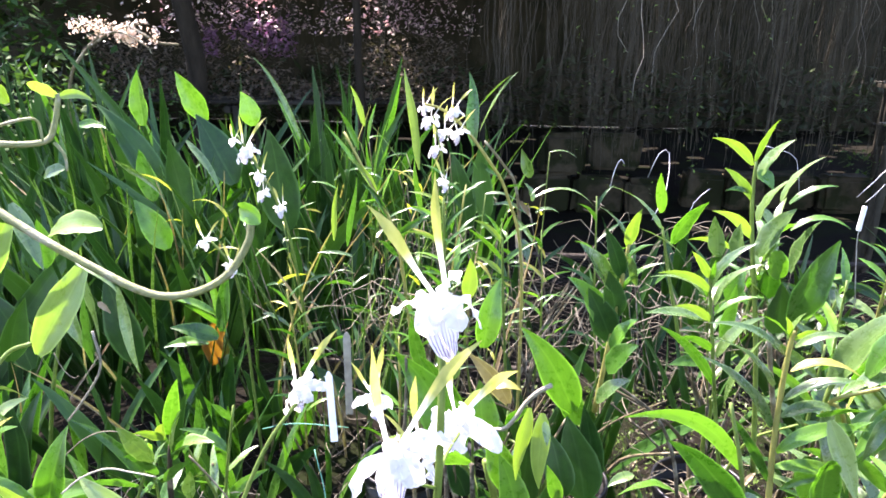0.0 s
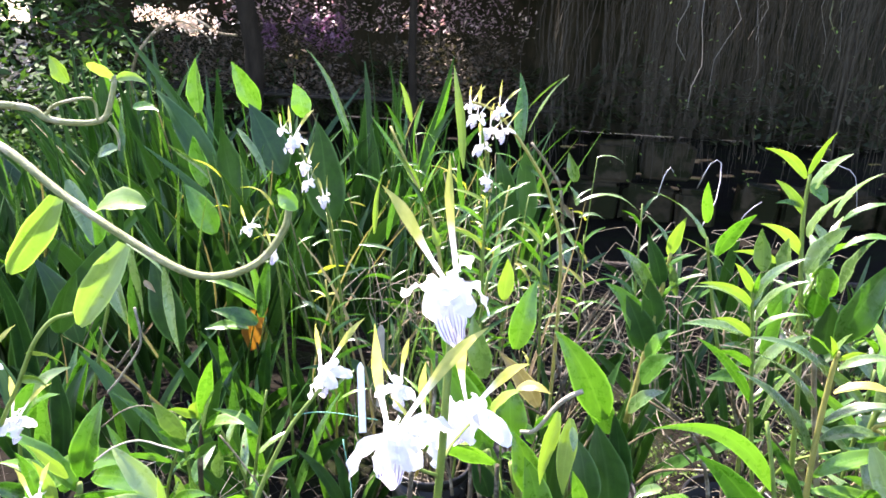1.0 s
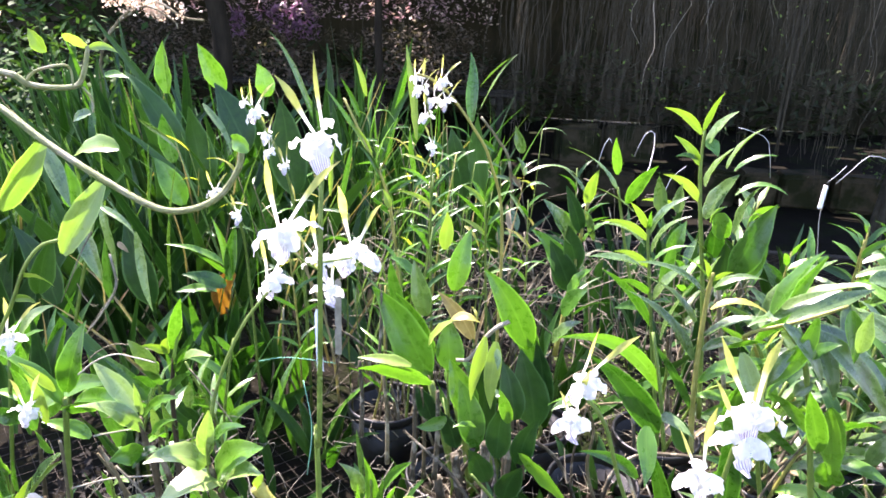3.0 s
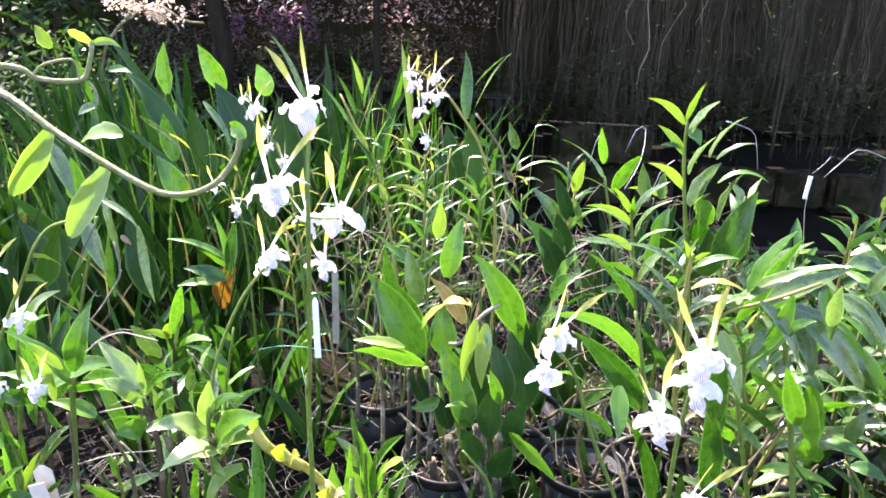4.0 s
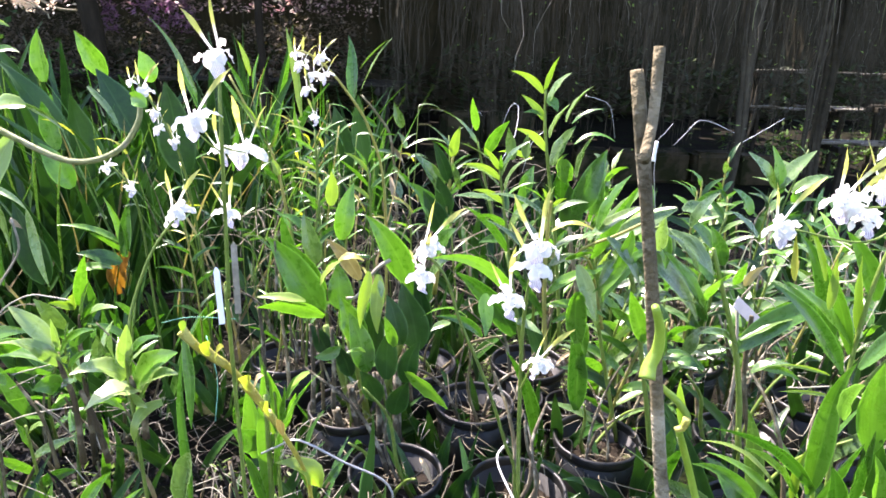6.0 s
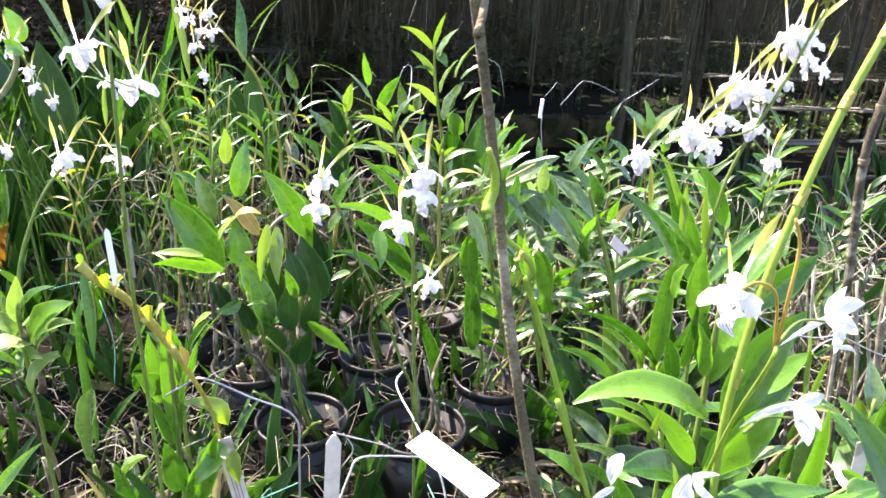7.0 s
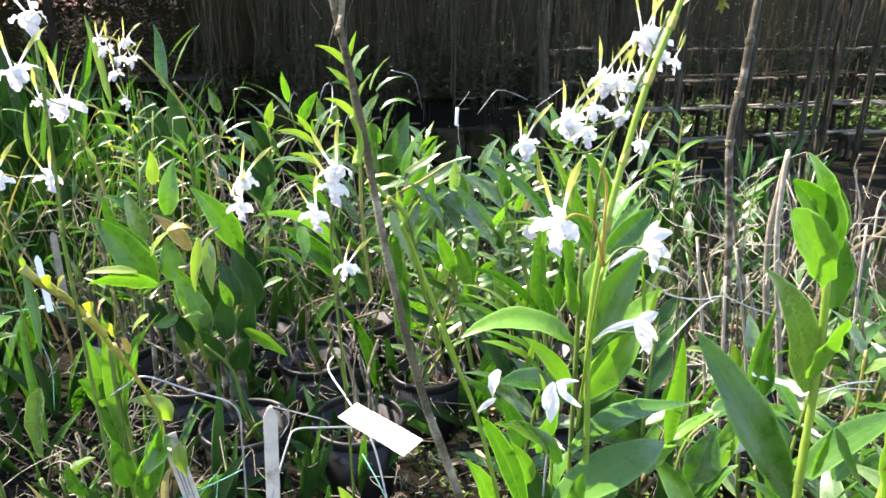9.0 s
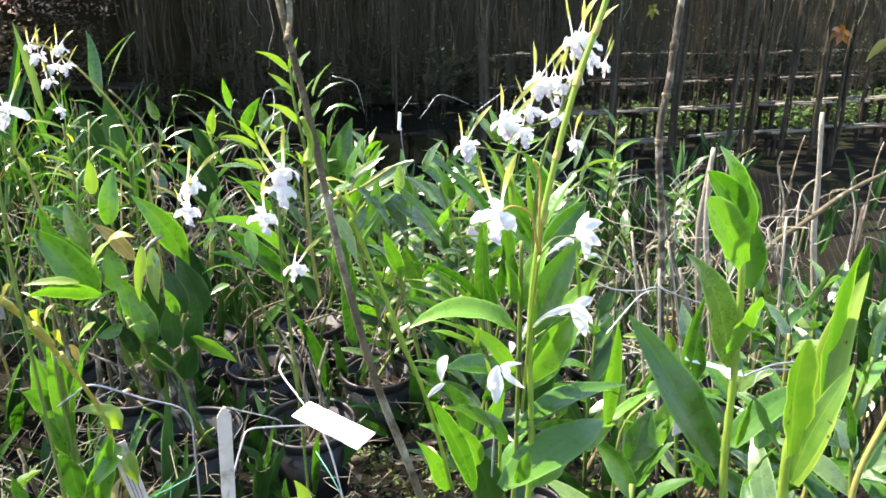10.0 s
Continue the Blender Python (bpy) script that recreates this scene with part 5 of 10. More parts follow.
lf(q, GREY, (0.334, 1.000, 0.579), (0.289, 0.980, 0.571), 0.0175, 0.10, fold=0.40, roll=10, face=(-0.32, -0.28, 0.90), twist=16)
lf(q, DARK, (0.061, 1.080, 0.459), (0.029, 1.080, 0.537), 0.0412, 0.05, fold=0.17, roll=-12, face=(-0.20, -0.85, 0.30), twist=-20)
lf(q, DARK, (0.115, 1.040, 0.427), (0.089, 1.040, 0.511), 0.0402, 0.05, fold=0.36, roll=5, face=(-0.05, -0.85, 0.37), twist=9)
lf(q, DARK, (0.180, 0.980, 0.399), (0.144, 0.950, 0.493), 0.0455, 0.08, fold=0.29, roll=-1, face=(-0.11, -0.85, 0.35), twist=-2)
lf(q, DARK, (0.216, 0.970, 0.371), (0.238, 0.940, 0.471), 0.0499, 0.08, fold=0.17, roll=-12, face=(-0.20, -0.85, 0.30), twist=-20)

# the flowering stems in the middle
q = thing("dendrobium_orchid", (0.373, 0.380, 0.200), "two slender flower stems with drooping white blooms", "orchid", "potted orchids")
stem(q, "stem", CANE, [(0.392, 0.430, 0.200), (0.382, 0.420, 0.593), (0.360, 0.400, 0.691), (0.330, 0.400, 0.780), (0.297, 0.400, 0.857), (0.278, 0.400, 0.913), (0.255, 0.400, 0.944)], 0.0024, 0.0018)
bloom(q, (0.253, 0.395, 0.955), 0.0403, 20, 10, 9, 0)
bloom(q, (0.250, 0.390, 0.921), 0.0399, 40, 12, -4, 1)
stem(q, "stem", CANE, [(0.376, 0.370, 0.621), (0.367, 0.360, 0.751), (0.361, 0.350, 0.873), (0.364, 0.345, 0.944), (0.368, 0.340, 0.981)], 0.0027, 0.0016)
bloom(q, (0.369, 0.340, 0.974), 0.0480, -10, 4, -2, 2)
bloom(q, (0.367, 0.335, 0.951), 0.0451, 10, -2, -0, 3)
bloom(q, (0.341, 0.335, 0.916), 0.0439, 30, -3, 1, 0)
bloom(q, (0.375, 0.331, 0.842), 0.0400, 18, 8, 10, 1)
stem(q, "flower_stalk", CANE, [(0.364, 0.350, 0.905), (0.350, 0.340, 0.909)], 0.0011, 0.0011)
stem(q, "flower_stalk", CANE, [(0.364, 0.350, 0.800), (0.367, 0.340, 0.820), (0.374, 0.335, 0.850)], 0.0013, 0.0011)
lf(q, GREEN, (0.336, 0.500, 0.791), (0.273, 0.480, 0.832), 0.0133, 0.2, fold=0.50, roll=9, face=(0.16, -0.89, 1.01))
lf(q, GREEN, (0.338, 0.500, 0.854), (0.335, 0.460, 0.811), 0.0199, -0.05, fold=0.26, roll=-18, face=(-0.14, -0.89, 0.92))
lf(q, BRIGHT, (0.545, 0.900, 0.762), (0.599, 0.880, 0.785), 0.0163, 0.2, fold=0.53, roll=-32, face=(-0.41, -0.91, 0.81))

# the tall canes
q = thing("dendrobium_orchid", (0.678, 1.240, 0.200), "tall cane orchid with narrow pointed leaves in two ranks", "orchid", "potted orchids")
stem(q, "cane", CANE, [(0.647, 1.270, 0.406), (0.613, 1.270, 0.671), (0.571, 1.270, 0.906), (0.560, 1.270, 0.983), (0.557, 1.270, 1.049)], 0.0059, 0.0032, nodes_every=0.035)
stem(q, "cane", CANE_DRY, [(0.737, 1.350, 0.362), (0.675, 1.350, 0.638), (0.651, 1.350, 0.804)], 0.0066, 0.0048, nodes_every=0.035)
lf(q, LIME, (0.552, 1.270, 1.041), (0.471, 1.250, 1.095), 0.0167, 0.20, fold=0.36, roll=5, face=(0.15, -0.95, -0.20), twist=9)
lf(q, LIME, (0.555, 1.270, 1.048), (0.579, 1.250, 1.126), 0.0146, 0.12, fold=0.20, roll=-10, face=(0.02, -0.95, -0.26), twist=-16)
lf(q, GREY, (0.565, 1.270, 1.017), (0.602, 1.250, 1.096), 0.0252, 0.10, fold=0.24, roll=-5, face=(-0.45, -0.28, 0.84), twist=-9)
lf(q, LIME, (0.561, 1.270, 0.977), (0.496, 1.250, 1.039), 0.0170, 0.15, fold=0.17, roll=-12, face=(0.00, -0.95, -0.27), twist=-20)
lf(q, GREEN, (0.555, 1.270, 0.991), (0.506, 1.250, 0.999), 0.0116, 0.20, fold=0.22, roll=-8, face=(-0.16, -0.85, 0.32), twist=-13)
lf(q, GREEN, (0.564, 1.270, 1.031), (0.586, 1.250, 1.002), 0.0251, 0.10, fold=0.40, roll=10, face=(0.18, -0.95, -0.18), twist=16)
lf(q, GREY, (0.576, 1.270, 0.938), (0.612, 1.250, 1.023), 0.0321, 0.10, fold=0.38, roll=8, face=(-0.34, -0.28, 0.89), twist=13)
lf(q, GREY, (0.612, 1.270, 0.976), (0.657, 1.250, 1.068), 0.0233, 0.10, fold=0.40, roll=10, face=(-0.32, -0.28, 0.90), twist=16)
lf(q, GREEN, (0.627, 1.270, 0.972), (0.692, 1.250, 1.017), 0.0180, 0.15, fold=0.33, roll=3, face=(-0.37, -0.28, 0.87), twist=5)
lf(q, LIME, (0.569, 1.270, 0.906), (0.489, 1.250, 0.965), 0.0194, 0.20, fold=0.27, roll=-3, face=(0.07, -0.95, -0.23), twist=-5)
lf(q, LIME, (0.536, 1.270, 0.886), (0.453, 1.250, 0.910), 0.0141, 0.15, fold=0.33, roll=3, face=(0.13, -0.95, -0.21), twist=5)
lf(q, GREY, (0.586, 1.270, 0.871), (0.627, 1.250, 0.973), 0.0457, 0.05, fold=0.24, roll=-5, face=(-0.45, -0.28, 0.84), twist=-9)
lf(q, GREY, (0.650, 1.270, 0.842), (0.671, 1.250, 0.955), 0.0371, 0.03, fold=0.40, roll=10, face=(-0.32, -0.28, 0.90), twist=16)
lf(q, GREEN, (0.637, 1.270, 0.923), (0.729, 1.250, 0.939), 0.0150, 0.40, fold=0.29, roll=-1, face=(-0.41, -0.28, 0.86), twist=-2)
lf(q, BRIGHT, (0.624, 1.250, 0.837), (0.598, 1.240, 0.891), 0.0432, 0.05, "strap", fold=0.17, roll=-12, face=(0.00, -0.95, -0.27), twist=-20)
lf(q, GREEN, (0.640, 1.220, 0.764), (0.703, 1.220, 0.921), 0.0623, 0.03, fold=0.38, roll=8, face=(0.16, -0.95, -0.19), twist=13)
lf(q, GREEN, (0.613, 1.270, 0.788), (0.608, 1.250, 0.870), 0.0421, 0.03, fold=0.27, roll=-3, face=(-0.13, -0.85, 0.34), twist=-5)
lf(q, DARK, (0.643, 1.270, 0.718), (0.633, 1.250, 0.827), 0.0608, 0.02, fold=0.22, roll=-8, face=(-0.16, -0.85, 0.32), twist=-13)
lf(q, BRIGHT, (0.598, 1.270, 0.863), (0.617, 1.250, 0.907), 0.0196, 0.10, fold=0.31, roll=1, face=(-0.39, -0.28, 0.86), twist=2)
lf(q, GREY, (0.629, 1.270, 0.759), (0.567, 1.250, 0.832), 0.0290, 0.10, fold=0.22, roll=-8, face=(-0.46, -0.28, 0.83), twist=-13)
lf(q, GREEN, (0.708, 1.300, 0.742), (0.719, 1.300, 0.852), 0.0387, 0.05, fold=0.36, roll=5, face=(-0.05, -0.85, 0.37), twist=9)
q = thing("dendrobium_orchid", (0.520, 1.050, 0.200), "cane orchid with fresh yellow-green narrow leaves", "orchid", "potted orchids")
stem(q, "cane", CANE, [(0.506, 1.050, 0.470), (0.463, 1.050, 0.697), (0.442, 1.050, 0.822), (0.430, 1.050, 0.891), (0.427, 1.050, 0.920)], 0.0042, 0.0024, nodes_every=0.035)
lf(q, LIME, (0.426, 1.050, 0.906), (0.394, 1.030, 0.958), 0.0129, 0.05, fold=0.38, roll=8, face=(0.16, -0.95, -0.19), twist=13)
lf(q, LIME, (0.432, 1.050, 0.882), (0.347, 1.030, 0.922), 0.0139, 0.22, fold=0.24, roll=-5, face=(0.05, -0.95, -0.24), twist=-9)
lf(q, GREY, (0.433, 1.050, 0.892), (0.485, 1.030, 0.970), 0.0175, 0.25, fold=0.24, roll=-5, face=(-0.45, -0.28, 0.84), twist=-9)
lf(q, GREY, (0.441, 1.050, 0.861), (0.487, 1.030, 0.942), 0.0177, 0.20, fold=0.33, roll=3, face=(-0.37, -0.28, 0.87), twist=5)
lf(q, GREY, (0.428, 1.050, 0.871), (0.337, 1.030, 0.919), 0.0195, 0.20, fold=0.22, roll=-8, face=(-0.46, -0.28, 0.83), twist=-13)
lf(q, LIME, (0.440, 1.050, 0.832), (0.374, 1.030, 0.872), 0.0131, 0.15, fold=0.20, roll=-10, face=(0.02, -0.95, -0.26), twist=-16)
lf(q, GREY, (0.434, 1.050, 0.834), (0.330, 1.030, 0.852), 0.0244, 0.10, fold=0.31, roll=1, face=(-0.39, -0.28, 0.86), twist=2)
lf(q, GREEN, (0.447, 1.050, 0.847), (0.507, 1.030, 0.883), 0.0159, 0.20, fold=0.38, roll=8, face=(-0.34, -0.28, 0.89), twist=13)
lf(q, BRIGHT, (0.429, 1.050, 0.901), (0.428, 1.030, 0.942), 0.0083, 0.02, fold=0.40, roll=10, face=(0.18, -0.95, -0.18), twist=16)
lf(q, BRIGHT, (0.459, 1.050, 0.719), (0.355, 1.030, 0.832), 0.0164, 0.15, fold=0.17, roll=-12, face=(0.00, -0.95, -0.27), twist=-20)
lf(q, GREY, (0.456, 1.050, 0.772), (0.503, 1.030, 0.857), 0.0181, 0.15, fold=0.17, roll=-12, face=(-0.50, -0.28, 0.81), twist=-20)
lf(q, GREY, (0.480, 1.050, 0.694), (0.519, 1.030, 0.819), 0.0175, 0.10, fold=0.40, roll=10, face=(-0.32, -0.28, 0.90), twist=16)
lf(q, GREY, (0.472, 1.150, 0.907), (0.459, 1.150, 0.979), 0.0298, 0.03, fold=0.33, roll=3, face=(-0.37, -0.28, 0.87), twist=5)
lf(q, GREY, (0.501, 1.150, 0.910), (0.503, 1.150, 0.966), 0.0297, 0.05, fold=0.33, roll=3, face=(-0.37, -0.28, 0.87), twist=5)
lf(q, GREEN, (0.500, 1.150, 0.829), (0.518, 1.150, 0.895), 0.0304, 0.05, fold=0.38, roll=8, face=(-0.04, -0.85, 0.38), twist=13)
lf(q, BRIGHT, (0.449, 1.050, 0.782), (0.389, 1.030, 0.817), 0.0133, 0.15, fold=0.24, roll=-5, face=(0.05, -0.95, -0.24), twist=-9)
lf(q, GREEN, (0.463, 1.100, 0.738), (0.398, 1.100, 0.730), 0.0220, 0.15, fold=0.22, roll=-8, face=(-0.16, -0.85, 0.32), twist=-13)
lf(q, GREEN, (0.477, 1.100, 0.783), (0.493, 1.100, 0.879), 0.0237, 0.06, fold=0.31, roll=1, face=(0.11, -0.95, -0.22), twist=2)
q = thing("dendrobium_orchid", (0.530, 0.950, 0.200), "leafy cane orchid with many arching narrow leaves", "orchid", "potted orchids")
stem(q, "cane", CANE_YELLOW, [(0.536, 0.950, 0.529), (0.525, 0.950, 0.616), (0.518, 0.950, 0.729), (0.517, 0.950, 0.827), (0.519, 0.950, 0.866)], 0.0057, 0.0035, nodes_every=0.035)
stem(q, "cane", CANE, [(0.469, 0.880, 0.576), (0.448, 0.880, 0.685), (0.428, 0.900, 0.776)], 0.0042, 0.0030, nodes_every=0.035)
lf(q, GREY, (0.506, 0.950, 0.779), (0.393, 0.930, 0.869), 0.0234, 0.15, fold=0.17, roll=-12, face=(-0.50, -0.28, 0.81), twist=-20)
lf(q, GREY, (0.513, 0.950, 0.710), (0.386, 0.930, 0.833), 0.0257, 0.15, fold=0.29, roll=-1, face=(-0.41, -0.28, 0.86), twist=-2)
lf(q, GREY, (0.514, 0.950, 0.826), (0.401, 0.930, 0.893), 0.0179, 0.15, fold=0.33, roll=3, face=(-0.37, -0.28, 0.87), twist=5)
lf(q, BRIGHT, (0.455, 0.900, 0.670), (0.283, 0.860, 0.794), 0.0259, 0.25, fold=0.17, roll=-12, face=(0.00, -0.95, -0.27), twist=-20)
lf(q, GREEN, (0.524, 0.950, 0.614), (0.434, 0.930, 0.749), 0.0146, 0.05, fold=0.29, roll=-1, face=(-0.11, -0.85, 0.35), twist=-2)
lf(q, GREY, (0.524, 0.950, 0.728), (0.598, 0.930, 0.753), 0.0211, 0.28, fold=0.24, roll=-5, face=(-0.45, -0.28, 0.84), twist=-9)
lf(q, BRIGHT, (0.527, 0.950, 0.667), (0.636, 0.930, 0.730), 0.0233, 0.25, fold=0.17, roll=-12, face=(-0.50, -0.28, 0.81), twist=-20)
lf(q, YELLOW, (0.526, 0.950, 0.803), (0.612, 0.930, 0.813), 0.0172, 0.35, fold=0.36, roll=5, face=(-0.35, -0.28, 0.88), twist=9)
lf(q, GREY, (0.523, 0.950, 0.754), (0.622, 0.930, 0.807), 0.0192, 0.22, fold=0.33, roll=3, face=(-0.37, -0.28, 0.87), twist=5)
lf(q, BRIGHT, (0.527, 0.950, 0.642), (0.651, 0.930, 0.624), 0.0217, 0.25, fold=0.20, roll=-10, face=(-0.48, -0.28, 0.82), twist=-16)
lf(q, GREY, (0.525, 0.950, 0.841), (0.587, 0.930, 0.871), 0.0144, 0.22, fold=0.22, roll=-8, face=(-0.46, -0.28, 0.83), twist=-13)
lf(q, LIME, (0.522, 0.950, 0.853), (0.542, 0.930, 0.879), 0.0102, 0.15, fold=0.33, roll=3, face=(0.13, -0.95, -0.21), twist=5)
lf(q, GREEN, (0.543, 0.950, 0.605), (0.630, 0.930, 0.650), 0.0137, 0.12, fold=0.31, roll=1, face=(-0.09, -0.85, 0.35), twist=2)
lf(q, BRIGHT, (0.516, 0.950, 0.853), (0.456, 0.930, 0.901), 0.0152, 0.12, fold=0.17, roll=-12, face=(-0.50, -0.28, 0.81), twist=-20)
lf(q, GREY, (0.512, 0.950, 0.854), (0.521, 0.930, 0.904), 0.0119, 0.10, fold=0.31, roll=1, face=(-0.39, -0.28, 0.86), twist=2)
lf(q, LIME, (0.515, 0.950, 0.858), (0.497, 0.930, 0.898), 0.0085, 0.02, fold=0.29, roll=-1, face=(0.09, -0.95, -0.22), twist=-2)
lf(q, GREEN, (0.444, 0.850, 0.624), (0.336, 0.820, 0.771), 0.0435, 0.08, fold=0.38, roll=8, face=(-0.04, -0.85, 0.38), twist=13)
lf(q, GREEN, (0.352, 0.850, 0.661), (0.269, 0.820, 0.683), 0.0233, 0.30, fold=0.17, roll=-12, face=(-0.50, -0.28, 0.81), twist=-20)
lf(q, GREY, (0.445, 0.880, 0.642), (0.500, 0.840, 0.630), 0.0205, 0.10, fold=0.33, roll=3, face=(-0.37, -0.28, 0.87), twist=5)
lf(q, PALE_LEAF, (0.577, 0.920, 0.744), (0.615, 0.880, 0.640), 0.0305, 0.02, fold=0.29, roll=-1, face=(-0.41, -0.28, 0.86), twist=-2)
lf(q, BRIGHT, (0.587, 0.900, 0.582), (0.568, 0.900, 0.699), 0.0438, 0.03, "strap", fold=0.31, roll=1, face=(0.11, -0.95, -0.22), twist=2)
lf(q, GREEN, (0.608, 0.950, 0.669), (0.634, 0.930, 0.745), 0.0196, 0.15, fold=0.31, roll=1, face=(-0.39, -0.28, 0.86), twist=2)
lf(q, DARK, (0.530, 0.950, 0.528), (0.491, 0.950, 0.611), 0.0374, 0.03, fold=0.27, roll=-3, face=(-0.13, -0.85, 0.34), twist=-5)
q = thing("dendrobium_orchid", (0.700, 0.900, 0.200), "orchid with long leaning sunlit leaves", "orchid", "potted orchids")
stem(q, "cane", CANE_YELLOW, [(0.651, 0.950, 0.590), (0.612, 0.950, 0.731), (0.580, 0.930, 0.770), (0.645, 0.900, 0.815), (0.700, 0.880, 0.854)], 0.0038, 0.0030, nodes_every=0.035)
lf(q, GREEN, (0.602, 0.900, 0.824), (0.644, 0.880, 0.938), 0.0340, 0.05, fold=0.33, roll=3, face=(-0.37, -0.28, 0.87), twist=5)
lf(q, GREY, (0.586, 0.900, 0.802), (0.683, 0.880, 0.880), 0.0277, 0.10, fold=0.24, roll=-5, face=(-0.45, -0.28, 0.84), twist=-9)
lf(q, BRIGHT, (0.670, 0.900, 0.823), (0.602, 0.880, 0.699), 0.0273, -0.22, fold=0.24, roll=-5, face=(0.05, -0.95, -0.24), twist=-9)
lf(q, GREY, (0.622, 0.900, 0.808), (0.699, 0.880, 0.720), 0.0260, 0.10, fold=0.31, roll=1, face=(-0.39, -0.28, 0.86), twist=2)
lf(q, BRIGHT, (0.722, 0.900, 0.586), (0.673, 0.880, 0.707), 0.0346, 0.03, fold=0.31, roll=1, face=(0.11, -0.95, -0.22), twist=2)
lf(q, GREY, (0.641, 0.900, 0.764), (0.607, 0.880, 0.706), 0.0197, 0.10, fold=0.31, roll=1, face=(-0.09, -0.85, 0.35), twist=2)
lf(q, GREEN, (0.668, 0.900, 0.749), (0.702, 0.880, 0.793), 0.0214, 0.15, fold=0.20, roll=-10, face=(-0.48, -0.28, 0.82), twist=-16)
lf(q, GREY, (0.606, 0.900, 0.815), (0.560, 0.880, 0.812), 0.0146, 0.10, fold=0.33, roll=3, face=(-0.37, -0.28, 0.87), twist=5)
q = thing("dendrobium_orchid", (0.400, 1.250, 0.200), "leafy cane orchid with dark green leaves", "orchid", "potted orchids")
stem(q, "cane", CANE_YELLOW, [(0.311, 1.250, 0.542), (0.327, 1.250, 0.700), (0.339, 1.250, 0.822), (0.345, 1.250, 0.894)], 0.0061, 0.0033, nodes_every=0.035)
stem(q, "cane", CANE, [(0.456, 1.250, 0.713), (0.425, 1.250, 0.830), (0.402, 1.250, 0.928)], 0.0044, 0.0027, nodes_every=0.035)
lf(q, LIME, (0.343, 1.250, 0.890), (0.356, 1.230, 0.967), 0.0239, 0.06, fold=0.31, roll=1, face=(0.11, -0.95, -0.22), twist=2)
lf(q, GREY, (0.342, 1.250, 0.905), (0.283, 1.230, 0.972), 0.0162, 0.10, fold=0.27, roll=-3, face=(-0.43, -0.28, 0.85), twist=-5)
lf(q, DARK, (0.338, 1.250, 0.828), (0.300, 1.230, 0.930), 0.0309, 0.03, fold=0.27, roll=-3, face=(-0.13, -0.85, 0.34), twist=-5)
lf(q, GREY, (0.325, 1.250, 0.803), (0.255, 1.230, 0.901), 0.0423, 0.04, fold=0.38, roll=8, face=(-0.34, -0.28, 0.89), twist=13)
lf(q, GREEN, (0.318, 1.250, 0.730), (0.247, 1.230, 0.841), 0.0476, 0.04, fold=0.27, roll=-3, face=(-0.43, -0.28, 0.85), twist=-5)
lf(q, BRIGHT, (0.340, 1.250, 0.801), (0.400, 1.230, 0.871), 0.0178, 0.15, fold=0.33, roll=3, face=(-0.37, -0.28, 0.87), twist=5)
lf(q, GREY, (0.400, 1.250, 0.926), (0.294, 1.230, 1.016), 0.0172, 0.15, fold=0.17, roll=-12, face=(-0.50, -0.28, 0.81), twist=-20)
lf(q, BRIGHT, (0.397, 1.250, 0.955), (0.385, 1.230, 1.033), 0.0192, 0.01, fold=0.38, roll=8, face=(0.16, -0.95, -0.19), twist=13)
lf(q, BRIGHT, (0.423, 1.250, 0.897), (0.471, 1.230, 0.982), 0.0291, 0.15, fold=0.33, roll=3, face=(0.13, -0.95, -0.21), twist=5)
lf(q, GREY, (0.439, 1.250, 0.880), (0.351, 1.230, 0.932), 0.0216, 0.10, fold=0.17, roll=-12, face=(-0.50, -0.28, 0.81), twist=-20)
lf(q, GREEN, (0.342, 1.250, 0.857), (0.383, 1.230, 0.906), 0.0219, 0.10, fold=0.40, roll=10, face=(-0.32, -0.28, 0.90), twist=16)
lf(q, DARK, (0.329, 1.250, 0.700), (0.278, 1.230, 0.812), 0.0547, 0.02, fold=0.24, roll=-5, face=(-0.15, -0.85, 0.33), twist=-9)
lf(q, GREEN, (0.324, 1.200, 0.698), (0.352, 1.180, 0.780), 0.0374, 0.10, fold=0.27, roll=-3, face=(-0.43, -0.28, 0.85), twist=-5)
lf(q, GREEN, (0.308, 1.150, 0.684), (0.345, 1.120, 0.760), 0.0427, 0.10, fold=0.17, roll=-12, face=(-0.50, -0.28, 0.81), twist=-20)
lf(q, GREY, (0.294, 1.150, 0.622), (0.337, 1.120, 0.691), 0.0304, 0.10, fold=0.22, roll=-8, face=(-0.46, -0.28, 0.83), twist=-13)
lf(q, DARK, (0.337, 1.250, 0.750), (0.308, 1.230, 0.849), 0.0450, 0.03, fold=0.20, roll=-10, face=(-0.18, -0.85, 0.31), twist=-16)
lf(q, GREY, (0.367, 1.250, 0.813), (0.342, 1.230, 0.887), 0.0199, 0.03, fold=0.40, roll=10, face=(-0.32, -0.28, 0.90), twist=16)
q = thing("dendrobium_orchid", (0.772, 1.100, 0.200), "orchid with long drooping leaves, sheen put into their grey-green", "orchid", "potted orchids")
stem(q, "cane", CANE, [(0.772, 1.100, 0.210), (0.695, 1.100, 0.510), (0.669, 1.100, 0.635), (0.671, 1.100, 0.702), (0.706, 1.100, 0.735), (0.814, 1.100, 0.776)], 0.0057, 0.0040, nodes_every=0.035)
lf(q, GREY, (0.670, 1.100, 0.708), (0.736, 1.050, 0.883), 0.0531, 0.06, fold=0.38, roll=-20, face=(-0.20, -0.89, 0.73))
lf(q, GREY, (0.697, 1.100, 0.728), (0.811, 1.050, 0.838), 0.0483, 0.12, fold=0.47, roll=31, face=(-0.53, -0.88, 0.86))
